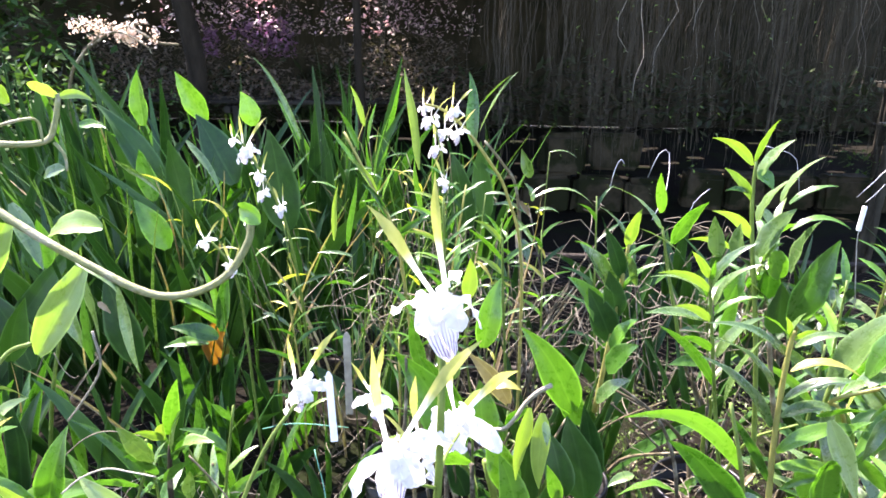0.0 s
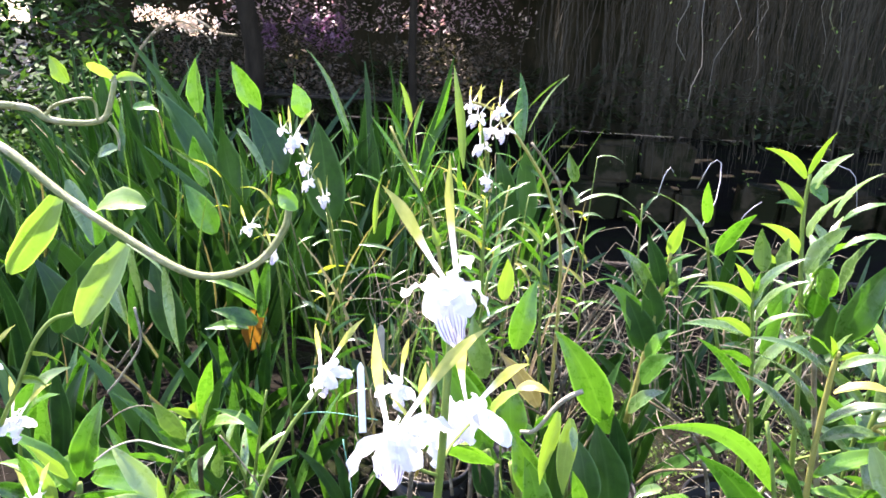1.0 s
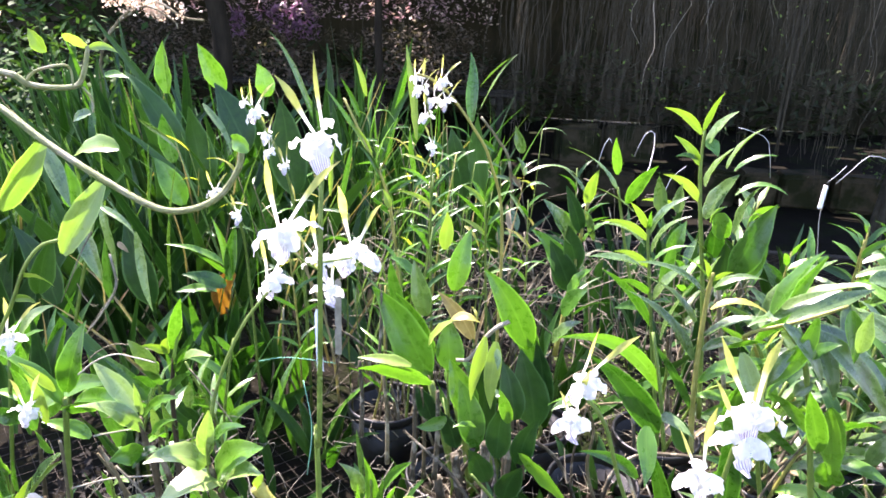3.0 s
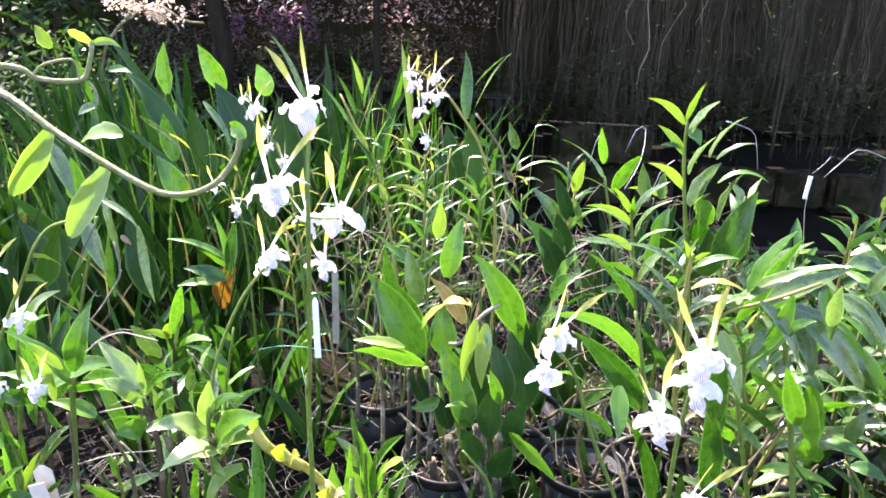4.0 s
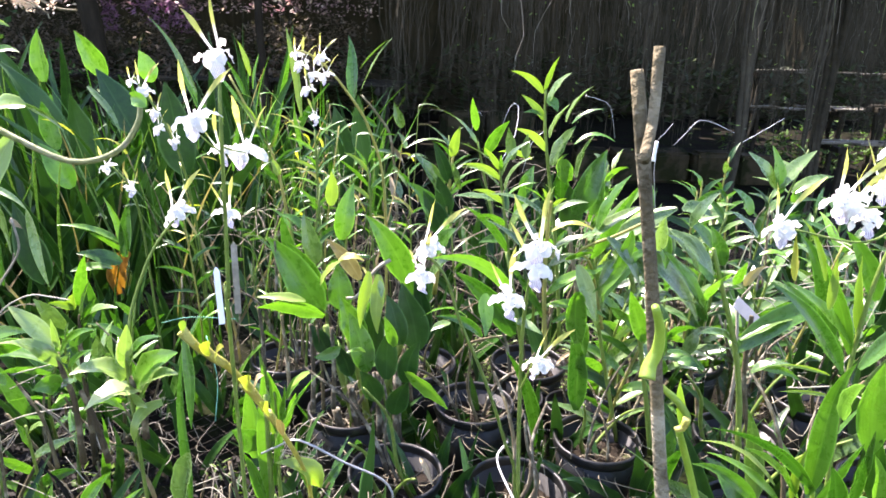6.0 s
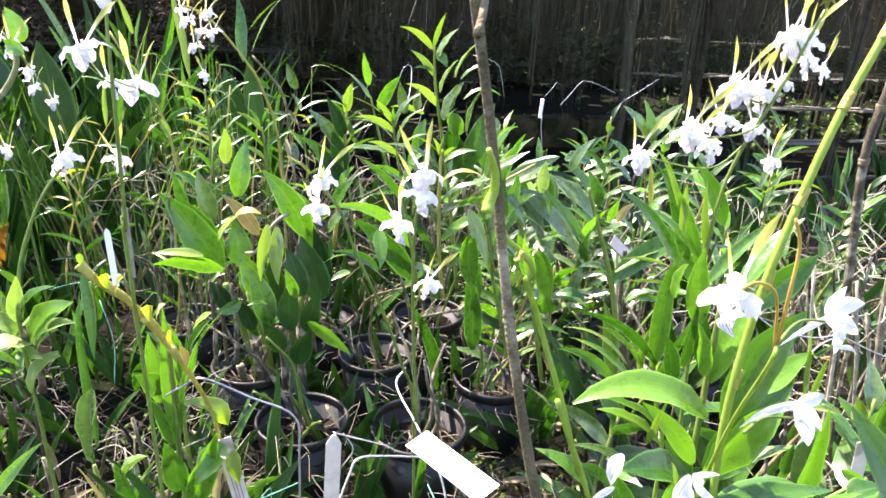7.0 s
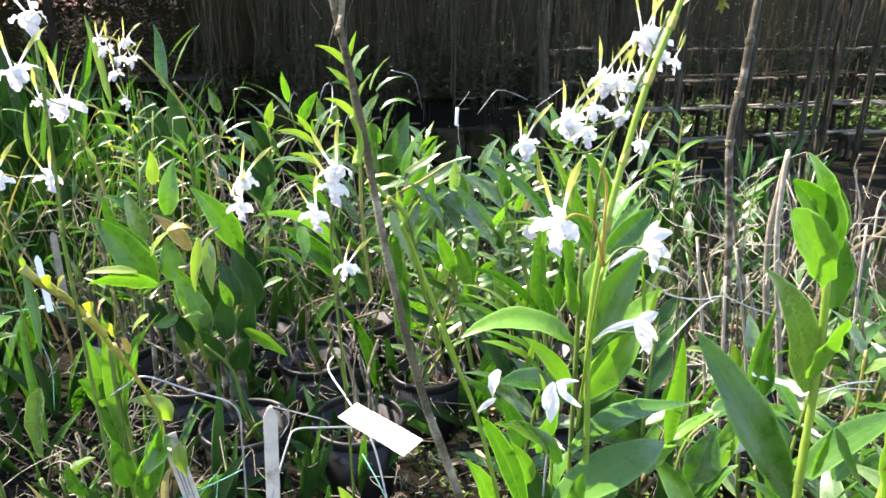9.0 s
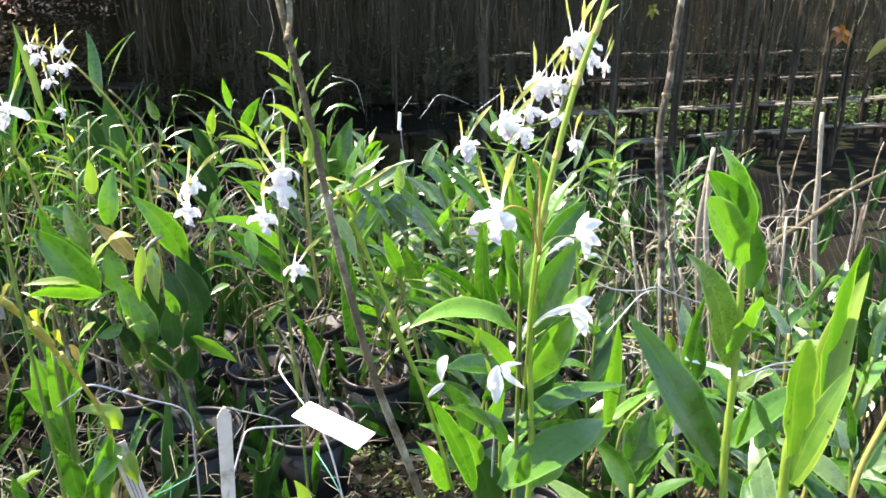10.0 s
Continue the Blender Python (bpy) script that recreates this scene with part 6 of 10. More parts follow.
lf(q, GREY, (0.735, 1.050, 0.748), (0.893, 1.000, 0.601), 0.0510, 0.15, fold=0.51, roll=36, face=(-0.43, -0.83, 0.90))
lf(q, GREY, (0.838, 1.100, 0.755), (0.924, 1.050, 0.675), 0.0459, 0.15, fold=0.34, roll=-11, face=(-0.67, -0.84, 0.88))
lf(q, GREY, (0.814, 1.100, 0.772), (0.820, 1.050, 0.681), 0.0386, 0.02, fold=0.52, roll=1, face=(-0.61, -0.85, 0.97))
lf(q, BRIGHT, (0.716, 1.000, 0.737), (0.641, 0.950, 0.657), 0.0356, 0.1, fold=0.33, roll=-37, face=(-0.14, -0.86, 0.81))
lf(q, GREY, (0.647, 1.050, 0.687), (0.662, 1.000, 0.567), 0.0441, -0.02, fold=0.39, roll=13, face=(-0.41, -0.86, 0.70))
lf(q, GREEN, (0.603, 1.000, 0.630), (0.630, 1.000, 0.497), 0.0432, 0.02, fold=0.44, roll=8, face=(-0.12, -0.84, 0.77))
lf(q, BRIGHT, (0.803, 1.000, 0.493), (0.773, 1.000, 0.616), 0.0432, 0.02, "strap", fold=0.50, roll=7, face=(-0.24, -0.81, 1.02))
lf(q, BRIGHT, (0.812, 1.000, 0.456), (0.790, 1.000, 0.504), 0.0477, 0.02, "strap", fold=0.58, roll=4, face=(-0.34, -0.79, 0.71))
lf(q, GREEN, (0.816, 1.000, 0.500), (0.886, 0.950, 0.492), 0.0356, 0.2, fold=0.35, roll=11, face=(-0.34, -0.77, 0.84))
lf(q, GREY, (0.865, 1.000, 0.506), (0.886, 1.000, 0.571), 0.0295, 0.05, fold=0.32, roll=26, face=(-0.60, -0.78, 0.64))
lf(q, GREY, (0.738, 1.050, 0.723), (0.783, 1.000, 0.629), 0.0371, 0.15, fold=0.49, roll=2, face=(-0.16, -0.85, 0.90))
lf(q, GREY, (0.895, 1.200, 0.784), (0.971, 1.200, 0.777), 0.0398, 0.2, fold=0.41, roll=19, face=(-0.44, -0.86, 0.73))
lf(q, LIME, (0.681, 1.050, 0.730), (0.639, 1.000, 0.714), 0.0258, 0.1, fold=0.34, roll=4, face=(-0.40, -0.88, 0.69))
lf(q, GREEN, (0.668, 1.150, 0.662), (0.701, 1.100, 0.638), 0.0326, 0.1, fold=0.46, roll=18, face=(-0.37, -0.87, 0.92))
lf(q, GREY, (0.687, 1.050, 0.725), (0.730, 1.000, 0.699), 0.0325, 0.2, fold=0.42, roll=-13, face=(-0.49, -0.87, 0.72))
lf(q, GREY, (0.910, 1.200, 0.711), (0.953, 1.150, 0.686), 0.0391, 0.2, fold=0.24, roll=28, face=(-0.30, -0.84, 0.92))
lf(q, GREY, (0.780, 1.000, 0.646), (0.806, 0.980, 0.648), 0.0229, 0.3, fold=0.46, roll=23, face=(-0.19, -0.83, 0.71))
lf(q, GREEN, (0.895, 1.000, 0.587), (0.897, 1.000, 0.680), 0.0454, 0.05, fold=0.51, roll=29, face=(-0.27, -0.80, 0.88))
lf(q, GREY, (0.713, 1.000, 0.629), (0.740, 1.000, 0.672), 0.0252, 0.1, fold=0.27, roll=-16, face=(-0.41, -0.84, 0.85))
lf(q, GREEN, (0.614, 0.950, 0.393), (0.596, 0.950, 0.598), 0.0435, 0.02, fold=0.30, roll=1, face=(-0.19, -0.81, 1.05))
lf(q, GREY, (0.874, 1.050, 0.629), (0.897, 1.030, 0.642), 0.0352, 0.2, fold=0.30, roll=-8, face=(-0.69, -0.81, 0.97))

# the near right orchid
q = thing("dendrobium_orchid", (0.531, -0.040, 0.200), "vigorous orchid with long glossy bright leaves and white blooms", "orchid", "potted orchids")
stem(q, "cane", CANE, [(0.587, 0.070, 0.200), (0.577, 0.060, 0.532), (0.579, 0.060, 0.647), (0.577, 0.060, 0.803), (0.575, 0.060, 0.889), (0.574, 0.060, 0.939)], 0.0037, 0.0027, nodes_every=0.035)
stem(q, "stem", CANE_FRESH, [(0.573, 0.040, 0.738), (0.542, -0.020, 0.868), (0.511, -0.080, 0.963), (0.513, -0.080, 0.977)], 0.0018, 0.0014)
stem(q, "stem", CANE_ORANGE, [(0.513, -0.080, 0.977), (0.504, -0.090, 1.013), (0.503, -0.090, 1.044), (0.496, -0.090, 1.061)], 0.0013, 0.0010)
bloom(q, (0.461, -0.100, 1.020), 0.0409, 10, 14, 1, 1)
lf(q, PETAL, (0.441, -0.050, 0.880), (0.435, -0.050, 0.854), 0.0122, 0.1, fold=0.59, roll=-33, face=(-0.13, -0.79, 1.05))
lf(q, PETAL, (0.438, -0.050, 0.853), (0.420, -0.050, 0.840), 0.0052, 0.2, fold=0.37, roll=33, face=(-0.15, -0.78, 1.13))
stem(q, "flower_stalk", CANE_ORANGE, [(0.512, -0.080, 0.972), (0.500, -0.085, 1.012), (0.477, -0.095, 1.026), (0.463, -0.100, 1.024)], 0.0010, 0.0008)
stem(q, "flower_stalk", CANE, [(0.513, -0.080, 0.977), (0.534, -0.070, 0.986), (0.568, -0.060, 0.979)], 0.0012, 0.0008)
stem(q, "flower_stalk", CANE, [(0.522, -0.060, 0.897), (0.544, -0.050, 0.900), (0.578, -0.040, 0.890)], 0.0013, 0.0009)
lf(q, BRIGHT, (0.538, 0.000, 0.866), (0.427, 0.000, 0.899), 0.0286, 0.26, "broad", fold=0.33, roll=3, face=(-0.37, -0.28, 0.87), twist=5)
lf(q, BRIGHT, (0.516, 0.020, 0.826), (0.446, 0.000, 0.882), 0.0193, 0.12, "broad", fold=0.27, roll=-3, face=(-0.43, -0.28, 0.85), twist=-5)
lf(q, GREEN, (0.511, -0.030, 0.834), (0.439, -0.050, 0.869), 0.0285, 0.12, "broad", fold=0.36, roll=5, face=(-0.35, -0.28, 0.88), twist=9)
lf(q, BRIGHT, (0.539, 0.100, 0.846), (0.473, 0.080, 0.914), 0.0138, 0.10, fold=0.33, roll=3, face=(-0.37, -0.28, 0.87), twist=5)
lf(q, GREEN, (0.569, 0.020, 0.848), (0.610, 0.020, 0.950), 0.0369, 0.03, "broad", fold=0.33, roll=3, face=(-0.07, -0.85, 0.36), twist=5)
lf(q, BRIGHT, (0.570, 0.030, 0.783), (0.621, 0.030, 0.860), 0.0458, 0.04, "broad", fold=0.38, roll=8, face=(0.16, -0.95, -0.19), twist=13)
lf(q, GREEN, (0.544, 0.000, 0.743), (0.727, 0.060, 0.733), 0.0339, 0.14, "broad", fold=0.36, roll=5, face=(-0.35, -0.28, 0.88), twist=9)
lf(q, GREEN, (0.511, -0.030, 0.703), (0.677, 0.020, 0.711), 0.0440, 0.14, "broad", fold=0.20, roll=-10, face=(-0.48, -0.28, 0.82), twist=-16)
lf(q, BRIGHT, (0.480, -0.030, 0.710), (0.429, -0.050, 0.842), 0.0210, 0.05, "broad", fold=0.20, roll=-10, face=(0.02, -0.95, -0.26), twist=-16)
lf(q, BRIGHT, (0.518, -0.020, 0.751), (0.440, -0.040, 0.822), 0.0235, 0.12, "broad", fold=0.27, roll=-3, face=(-0.43, -0.28, 0.85), twist=-5)
lf(q, GREEN, (0.454, -0.030, 0.821), (0.406, -0.050, 0.882), 0.0134, 0.08, fold=0.40, roll=10, face=(-0.32, -0.28, 0.90), twist=16)
lf(q, BRIGHT, (0.442, -0.050, 0.736), (0.406, -0.060, 0.807), 0.0177, 0.06, fold=0.38, roll=8, face=(-0.34, -0.28, 0.89), twist=13)
lf(q, GREY, (0.484, 0.000, 0.816), (0.427, 0.000, 0.860), 0.0110, 0.12, fold=0.22, roll=-8, face=(-0.46, -0.28, 0.83), twist=-13)
lf(q, GREEN, (0.542, 0.060, 0.858), (0.531, 0.060, 0.910), 0.0167, 0.02, fold=0.27, roll=-3, face=(-0.13, -0.85, 0.34), twist=-5)
lf(q, BRIGHT, (0.566, 0.050, 0.872), (0.549, 0.050, 0.924), 0.0178, 0.02, fold=0.17, roll=-12, face=(0.00, -0.95, -0.27), twist=-20)
lf(q, GREEN, (0.550, 0.060, 0.876), (0.550, 0.060, 0.939), 0.0143, 0.02, fold=0.22, roll=-8, face=(0.04, -0.95, -0.25), twist=-13)
lf(q, BRIGHT, (0.578, 0.060, 0.859), (0.607, 0.060, 0.941), 0.0255, 0.03, "broad", fold=0.29, roll=-1, face=(-0.41, -0.28, 0.86), twist=-2)
lf(q, LIME, (0.489, 0.000, 0.847), (0.497, 0.000, 0.878), 0.0087, 0.02, fold=0.29, roll=-1, face=(0.09, -0.95, -0.22), twist=-2)
lf(q, GREEN, (0.604, 0.080, 0.937), (0.654, 0.080, 1.002), 0.0206, 0.05, "broad", fold=0.38, roll=8, face=(-0.34, -0.28, 0.89), twist=13)
lf(q, BRIGHT, (0.597, 0.050, 0.935), (0.648, 0.050, 0.979), 0.0257, 0.06, "broad", fold=0.29, roll=-1, face=(-0.11, -0.85, 0.35), twist=-2)
lf(q, BRIGHT, (0.518, 0.020, 0.733), (0.534, 0.020, 0.798), 0.0238, 0.03, "broad", fold=0.24, roll=-5, face=(0.05, -0.95, -0.24), twist=-9)
lf(q, GREEN, (0.554, 0.030, 0.782), (0.525, 0.030, 0.827), 0.0215, 0.04, fold=0.17, roll=-12, face=(-0.20, -0.85, 0.30), twist=-20)
lf(q, GREEN, (0.597, 0.050, 0.625), (0.662, 0.050, 0.673), 0.0400, 0.10, "broad", fold=0.22, roll=-8, face=(-0.16, -0.85, 0.32), twist=-13)
lf(q, BRIGHT, (0.524, -0.040, 0.713), (0.537, -0.040, 0.749), 0.0201, 0.04, fold=0.40, roll=10, face=(0.18, -0.95, -0.18), twist=16)
lf(q, GREEN, (0.498, 0.020, 0.744), (0.477, 0.020, 0.808), 0.0223, 0.03, fold=0.22, roll=-8, face=(-0.16, -0.85, 0.32), twist=-13)
lf(q, DARK, (0.547, 0.050, 0.606), (0.514, 0.050, 0.707), 0.0395, 0.03, "broad", fold=0.33, roll=3, face=(-0.07, -0.85, 0.36), twist=5)
lf(q, BRIGHT, (0.648, 0.080, 0.688), (0.675, 0.080, 0.738), 0.0274, 0.05, "broad", fold=0.17, roll=-12, face=(0.00, -0.95, -0.27), twist=-20)
lf(q, DARK, (0.621, 0.100, 0.681), (0.645, 0.100, 0.770), 0.0417, 0.03, "broad", fold=0.20, roll=-10, face=(-0.18, -0.85, 0.31), twist=-16)
lf(q, PETAL, (0.584, -0.040, 0.902), (0.526, -0.050, 0.895), 0.0065, 0.12, fold=0.24, roll=-6, face=(-0.15, -0.90, 0.27), twist=-10, name="petal")
lf(q, PETAL, (0.572, -0.045, 0.906), (0.587, -0.050, 0.873), 0.0139, 0.10, "broad", fold=0.26, roll=-4, face=(-0.14, -0.90, 0.28), twist=-7, name="petal")
lf(q, PETAL, (0.577, -0.040, 0.900), (0.600, -0.040, 0.907), 0.0110, 0.15, "broad", fold=0.33, roll=3, face=(-0.07, -0.90, 0.31), twist=6, name="petal")
lf(q, PETAL, (0.567, -0.050, 0.908), (0.595, -0.050, 0.886), 0.0098, 0.10, "broad", fold=0.36, roll=6, face=(-0.05, -0.90, 0.32), twist=9, name="petal")
lf(q, PETAL, (0.587, -0.050, 0.881), (0.573, -0.055, 0.878), 0.0040, 0.30, fold=0.33, roll=3, face=(-0.08, -0.90, 0.31), twist=4, name="petal")
lf(q, LIME, (0.592, -0.030, 0.900), (0.582, -0.030, 0.959), 0.0057, 0.03, fold=0.24, roll=-6, face=(0.05, -0.95, -0.25), twist=-10, name="sepal")
lf(q, LIME, (0.598, -0.030, 0.899), (0.603, -0.030, 0.932), 0.0058, 0.06, fold=0.38, roll=7, face=(0.16, -0.95, -0.19), twist=12, name="sepal")
lf(q, PETAL, (0.567, -0.060, 0.982), (0.523, -0.070, 0.972), 0.0055, 0.12, fold=0.38, roll=7, face=(-0.04, -0.90, 0.33), twist=12, name="petal")
lf(q, PETAL, (0.561, -0.060, 0.985), (0.588, -0.060, 0.993), 0.0119, 0.10, "broad", fold=0.31, roll=1, face=(-0.09, -0.90, 0.31), twist=2, name="petal")
lf(q, PETAL, (0.556, -0.065, 0.986), (0.586, -0.065, 0.971), 0.0122, 0.10, "broad", fold=0.25, roll=-5, face=(-0.14, -0.90, 0.28), twist=-8, name="petal")
lf(q, PETAL, (0.561, -0.070, 0.983), (0.568, -0.070, 0.961), 0.0100, 0.10, "broad", fold=0.32, roll=2, face=(-0.08, -0.90, 0.31), twist=3, name="petal")
lf(q, PETAL, (0.568, -0.070, 0.965), (0.585, -0.070, 0.958), 0.0036, 0.30, fold=0.40, roll=10, face=(-0.02, -0.90, 0.34), twist=16, name="petal")
lf(q, PETAL, (0.566, -0.055, 0.984), (0.576, -0.055, 1.002), 0.0093, 0.05, "broad", fold=0.23, roll=-7, face=(-0.15, -0.90, 0.27), twist=-11, name="petal")
lf(q, PETAL, (0.487, -0.060, 0.866), (0.476, -0.065, 0.844), 0.0105, 0.10, "broad", fold=0.28, roll=-2, face=(-0.12, -0.90, 0.29), twist=-4, name="petal")
lf(q, PETAL, (0.485, -0.065, 0.861), (0.481, -0.070, 0.832), 0.0109, 0.06, "broad", fold=0.20, roll=-10, face=(-0.18, -0.90, 0.26), twist=-16, name="petal")
lf(q, PETAL, (0.489, -0.060, 0.865), (0.512, -0.060, 0.863), 0.0048, 0.10, fold=0.30, roll=0, face=(-0.10, -0.90, 0.30), twist=0, name="petal")
lf(q, PETAL, (0.491, -0.060, 0.861), (0.515, -0.065, 0.841), 0.0062, -0.15, fold=0.26, roll=-4, face=(-0.14, -0.90, 0.28), twist=-7, name="petal")
lf(q, PETAL, (0.491, -0.058, 0.865), (0.498, -0.060, 0.848), 0.0106, 0.05, "broad", fold=0.41, roll=11, face=(-0.01, -0.90, 0.35), twist=18, name="petal")
lf(q, LIME, (0.482, -0.055, 0.853), (0.476, -0.055, 0.876), 0.0038, 0.03, fold=0.26, roll=-4, face=(0.07, -0.95, -0.23), twist=-6, name="sepal")
lf(q, GREEN, (0.550, 0.000, 0.755), (0.704, 0.030, 0.755), 0.0262, 0.12, fold=0.28, roll=-2, face=(-0.42, -0.28, 0.85), twist=-3)
lf(q, BRIGHT, (0.549, 0.020, 0.806), (0.495, 0.020, 0.871), 0.0173, 0.08, fold=0.21, roll=-8, face=(0.03, -0.95, -0.25), twist=-14)
lf(q, BRIGHT, (0.638, 0.000, 0.694), (0.704, 0.040, 0.692), 0.0239, 0.12, fold=0.38, roll=8, face=(-0.33, -0.28, 0.89), twist=13)
lf(q, GREEN, (0.516, -0.030, 0.756), (0.440, -0.050, 0.833), 0.0206, 0.16, fold=0.21, roll=-8, face=(-0.47, -0.28, 0.83), twist=-14)
lf(q, GREEN, (0.581, 0.040, 0.770), (0.654, 0.050, 0.867), 0.0397, 0.05, fold=0.42, roll=12, face=(-0.00, -0.85, 0.40), twist=20)
lf(q, BRIGHT, (0.711, 0.060, 0.674), (0.710, 0.060, 0.820), 0.0248, 0.03, fold=0.36, roll=6, face=(0.15, -0.95, -0.19), twist=10)
lf(q, BRIGHT, (0.513, 0.020, 0.841), (0.444, 0.000, 0.892), 0.0160, 0.14, fold=0.26, roll=-4, face=(-0.44, -0.28, 0.84), twist=-7)
lf(q, BRIGHT, (0.621, 0.050, 0.849), (0.680, 0.060, 0.881), 0.0196, 0.08, fold=0.19, roll=-11, face=(-0.49, -0.28, 0.82), twist=-18)
lf(q, GREEN, (0.792, 0.080, 0.688), (0.832, 0.080, 0.698), 0.0277, 0.15, fold=0.40, roll=9, face=(-0.32, -0.28, 0.90), twist=16)
lf(q, GREEN, (0.772, 0.080, 0.593), (0.807, 0.090, 0.657), 0.0525, 0.05, fold=0.33, roll=3, face=(-0.08, -0.85, 0.36), twist=4)
lf(q, BRIGHT, (0.706, 0.060, 0.675), (0.798, 0.070, 0.699), 0.0150, 0.15, fold=0.38, roll=8, face=(-0.34, -0.28, 0.89), twist=13)
lf(q, BRIGHT, (0.498, 0.000, 0.715), (0.482, 0.000, 0.770), 0.0188, 0.06, fold=0.42, roll=11, face=(0.19, -0.95, -0.17), twist=19)
q = thing("dendrobium_orchid", (0.565, 0.000, 0.200), "long arching bright green flower stem", "orchid", "potted orchids")
stem(q, "stem", CANE_FRESH, [(0.620, 0.000, 1.198), (0.614, 0.000, 1.174), (0.590, 0.000, 1.107), (0.573, 0.000, 1.039), (0.559, 0.000, 0.960), (0.554, 0.000, 0.857), (0.563, 0.000, 0.667), (0.553, 0.010, 0.200)], 0.0029, 0.0034)
stem(q, "sheath", CANE_LIME, [(0.590, 0.000, 1.107), (0.592, 0.000, 1.113), (0.594, 0.000, 1.119)], 0.0039, 0.0034)
stem(q, "sheath", CANE_LIME, [(0.573, 0.000, 1.039), (0.575, 0.000, 1.046), (0.577, 0.000, 1.053)], 0.0039, 0.0034)
stem(q, "sheath", CANE_LIME, [(0.562, 0.000, 0.976), (0.564, 0.000, 0.984), (0.565, 0.000, 0.991)], 0.0039, 0.0034)
stem(q, "sheath", CANE_LIME, [(0.555, 0.000, 0.892), (0.556, 0.000, 0.900), (0.558, 0.000, 0.908)], 0.0039, 0.0034)
stem(q, "sheath", CANE_LIME, [(0.607, 0.000, 1.153), (0.609, 0.000, 1.159), (0.611, 0.000, 1.164)], 0.0039, 0.0034)
q = thing("dendrobium_orchid", (0.556, 0.100, 0.200), "fresh bright green orchid shoots with arching leaves", "orchid", "potted orchids")
stem(q, "cane", CANE_FRESH, [(0.598, 0.130, 0.200), (0.588, 0.120, 0.700), (0.572, 0.120, 0.787), (0.564, 0.120, 0.844)], 0.0027, 0.0020, nodes_every=0.035)
lf(q, GREEN, (0.550, 0.100, 0.855), (0.456, 0.080, 0.935), 0.0103, 0.12, fold=0.56, roll=31, face=(-0.66, -0.71, 0.88))
lf(q, LIME, (0.531, 0.120, 0.845), (0.465, 0.120, 0.896), 0.0059, 0.14, fold=0.32, roll=-29, face=(-0.57, -0.72, 1.07))
lf(q, BRIGHT, (0.536, 0.120, 0.831), (0.467, 0.120, 0.879), 0.0086, 0.12, fold=0.28, roll=23, face=(-0.49, -0.71, 1.00))
lf(q, GREEN, (0.517, 0.120, 0.831), (0.463, 0.120, 0.871), 0.0110, 0.1, fold=0.54, roll=27, face=(-0.29, -0.71, 0.85))
lf(q, BRIGHT, (0.546, 0.100, 0.852), (0.552, 0.100, 0.973), 0.0178, 0.04, fold=0.36, roll=28, face=(-0.36, -0.70, 0.85))
lf(q, GREEN, (0.554, 0.100, 0.847), (0.564, 0.080, 0.913), 0.0158, 0.06, fold=0.42, roll=-29, face=(-0.40, -0.67, 0.67))
lf(q, GREY, (0.531, 0.140, 0.817), (0.509, 0.140, 0.906), 0.0159, 0.02, fold=0.35, roll=-8, face=(-0.47, -0.72, 1.04))
lf(q, GREEN, (0.580, 0.140, 0.937), (0.514, 0.140, 1.020), 0.0142, 0.04, fold=0.34, roll=-26, face=(-0.64, -0.77, 0.79))
lf(q, LIME, (0.555, 0.120, 0.946), (0.506, 0.120, 0.955), 0.0031, 0.12, fold=0.57, roll=-29, face=(-0.46, -0.75, 1.03))
lf(q, LIME, (0.560, 0.120, 0.927), (0.518, 0.120, 0.932), 0.0031, 0.1, fold=0.50, roll=7, face=(-0.37, -0.73, 1.01))
lf(q, BRIGHT, (0.570, 0.080, 0.905), (0.561, 0.080, 0.979), 0.0208, 0.03, fold=0.23, roll=-17, face=(-0.54, -0.69, 0.71))
lf(q, BRIGHT, (0.542, 0.080, 0.934), (0.538, 0.060, 0.973), 0.0173, 0.1, fold=0.39, roll=-1, face=(-0.48, -0.70, 0.74))
lf(q, GREEN, (0.584, 0.080, 0.860), (0.573, 0.080, 0.920), 0.0177, 0.03, fold=0.24, roll=36, face=(-0.59, -0.65, 1.01))
lf(q, LIME, (0.533, 0.100, 0.847), (0.534, 0.100, 0.896), 0.0075, 0.03, fold=0.49, roll=-4, face=(-0.49, -0.69, 1.00))

# the white flower spike
q = thing("dendrobium_orchid", (0.818, 0.420, 0.200), "orchid spike crowded with white spidery flowers", "orchid", "potted orchids")
stem(q, "stem", CANE, [(0.834, 0.430, 0.200), (0.824, 0.420, 0.443), (0.804, 0.420, 0.737), (0.799, 0.410, 0.907), (0.814, 0.400, 0.997), (0.840, 0.390, 1.066), (0.874, 0.380, 1.171)], 0.0034, 0.0021)
bloom(q, (0.848, 0.400, 1.137), 0.0609, 0, -10, -3, 0)
bloom(q, (0.876, 0.400, 1.108), 0.0507, 30, 3, -6, 1)
bloom(q, (0.905, 0.400, 1.096), 0.0363, 40, 11, 3, 2)
bloom(q, (0.782, 0.400, 1.073), 0.0551, -20, -5, 0, 3)
bloom(q, (0.823, 0.400, 1.064), 0.0507, 20, 10, -0, 4)
bloom(q, (0.847, 0.400, 1.077), 0.0406, -10, -3, -3, 5)
bloom(q, (0.772, 0.400, 1.029), 0.0478, 0, -10, 7, 6)
bloom(q, (0.824, 0.400, 1.020), 0.0464, -40, -9, 4, 7)
bloom(q, (0.726, 0.400, 1.014), 0.0551, -10, 14, -4, 8)
bloom(q, (0.758, 0.400, 0.993), 0.0478, 20, -9, -7, 9)
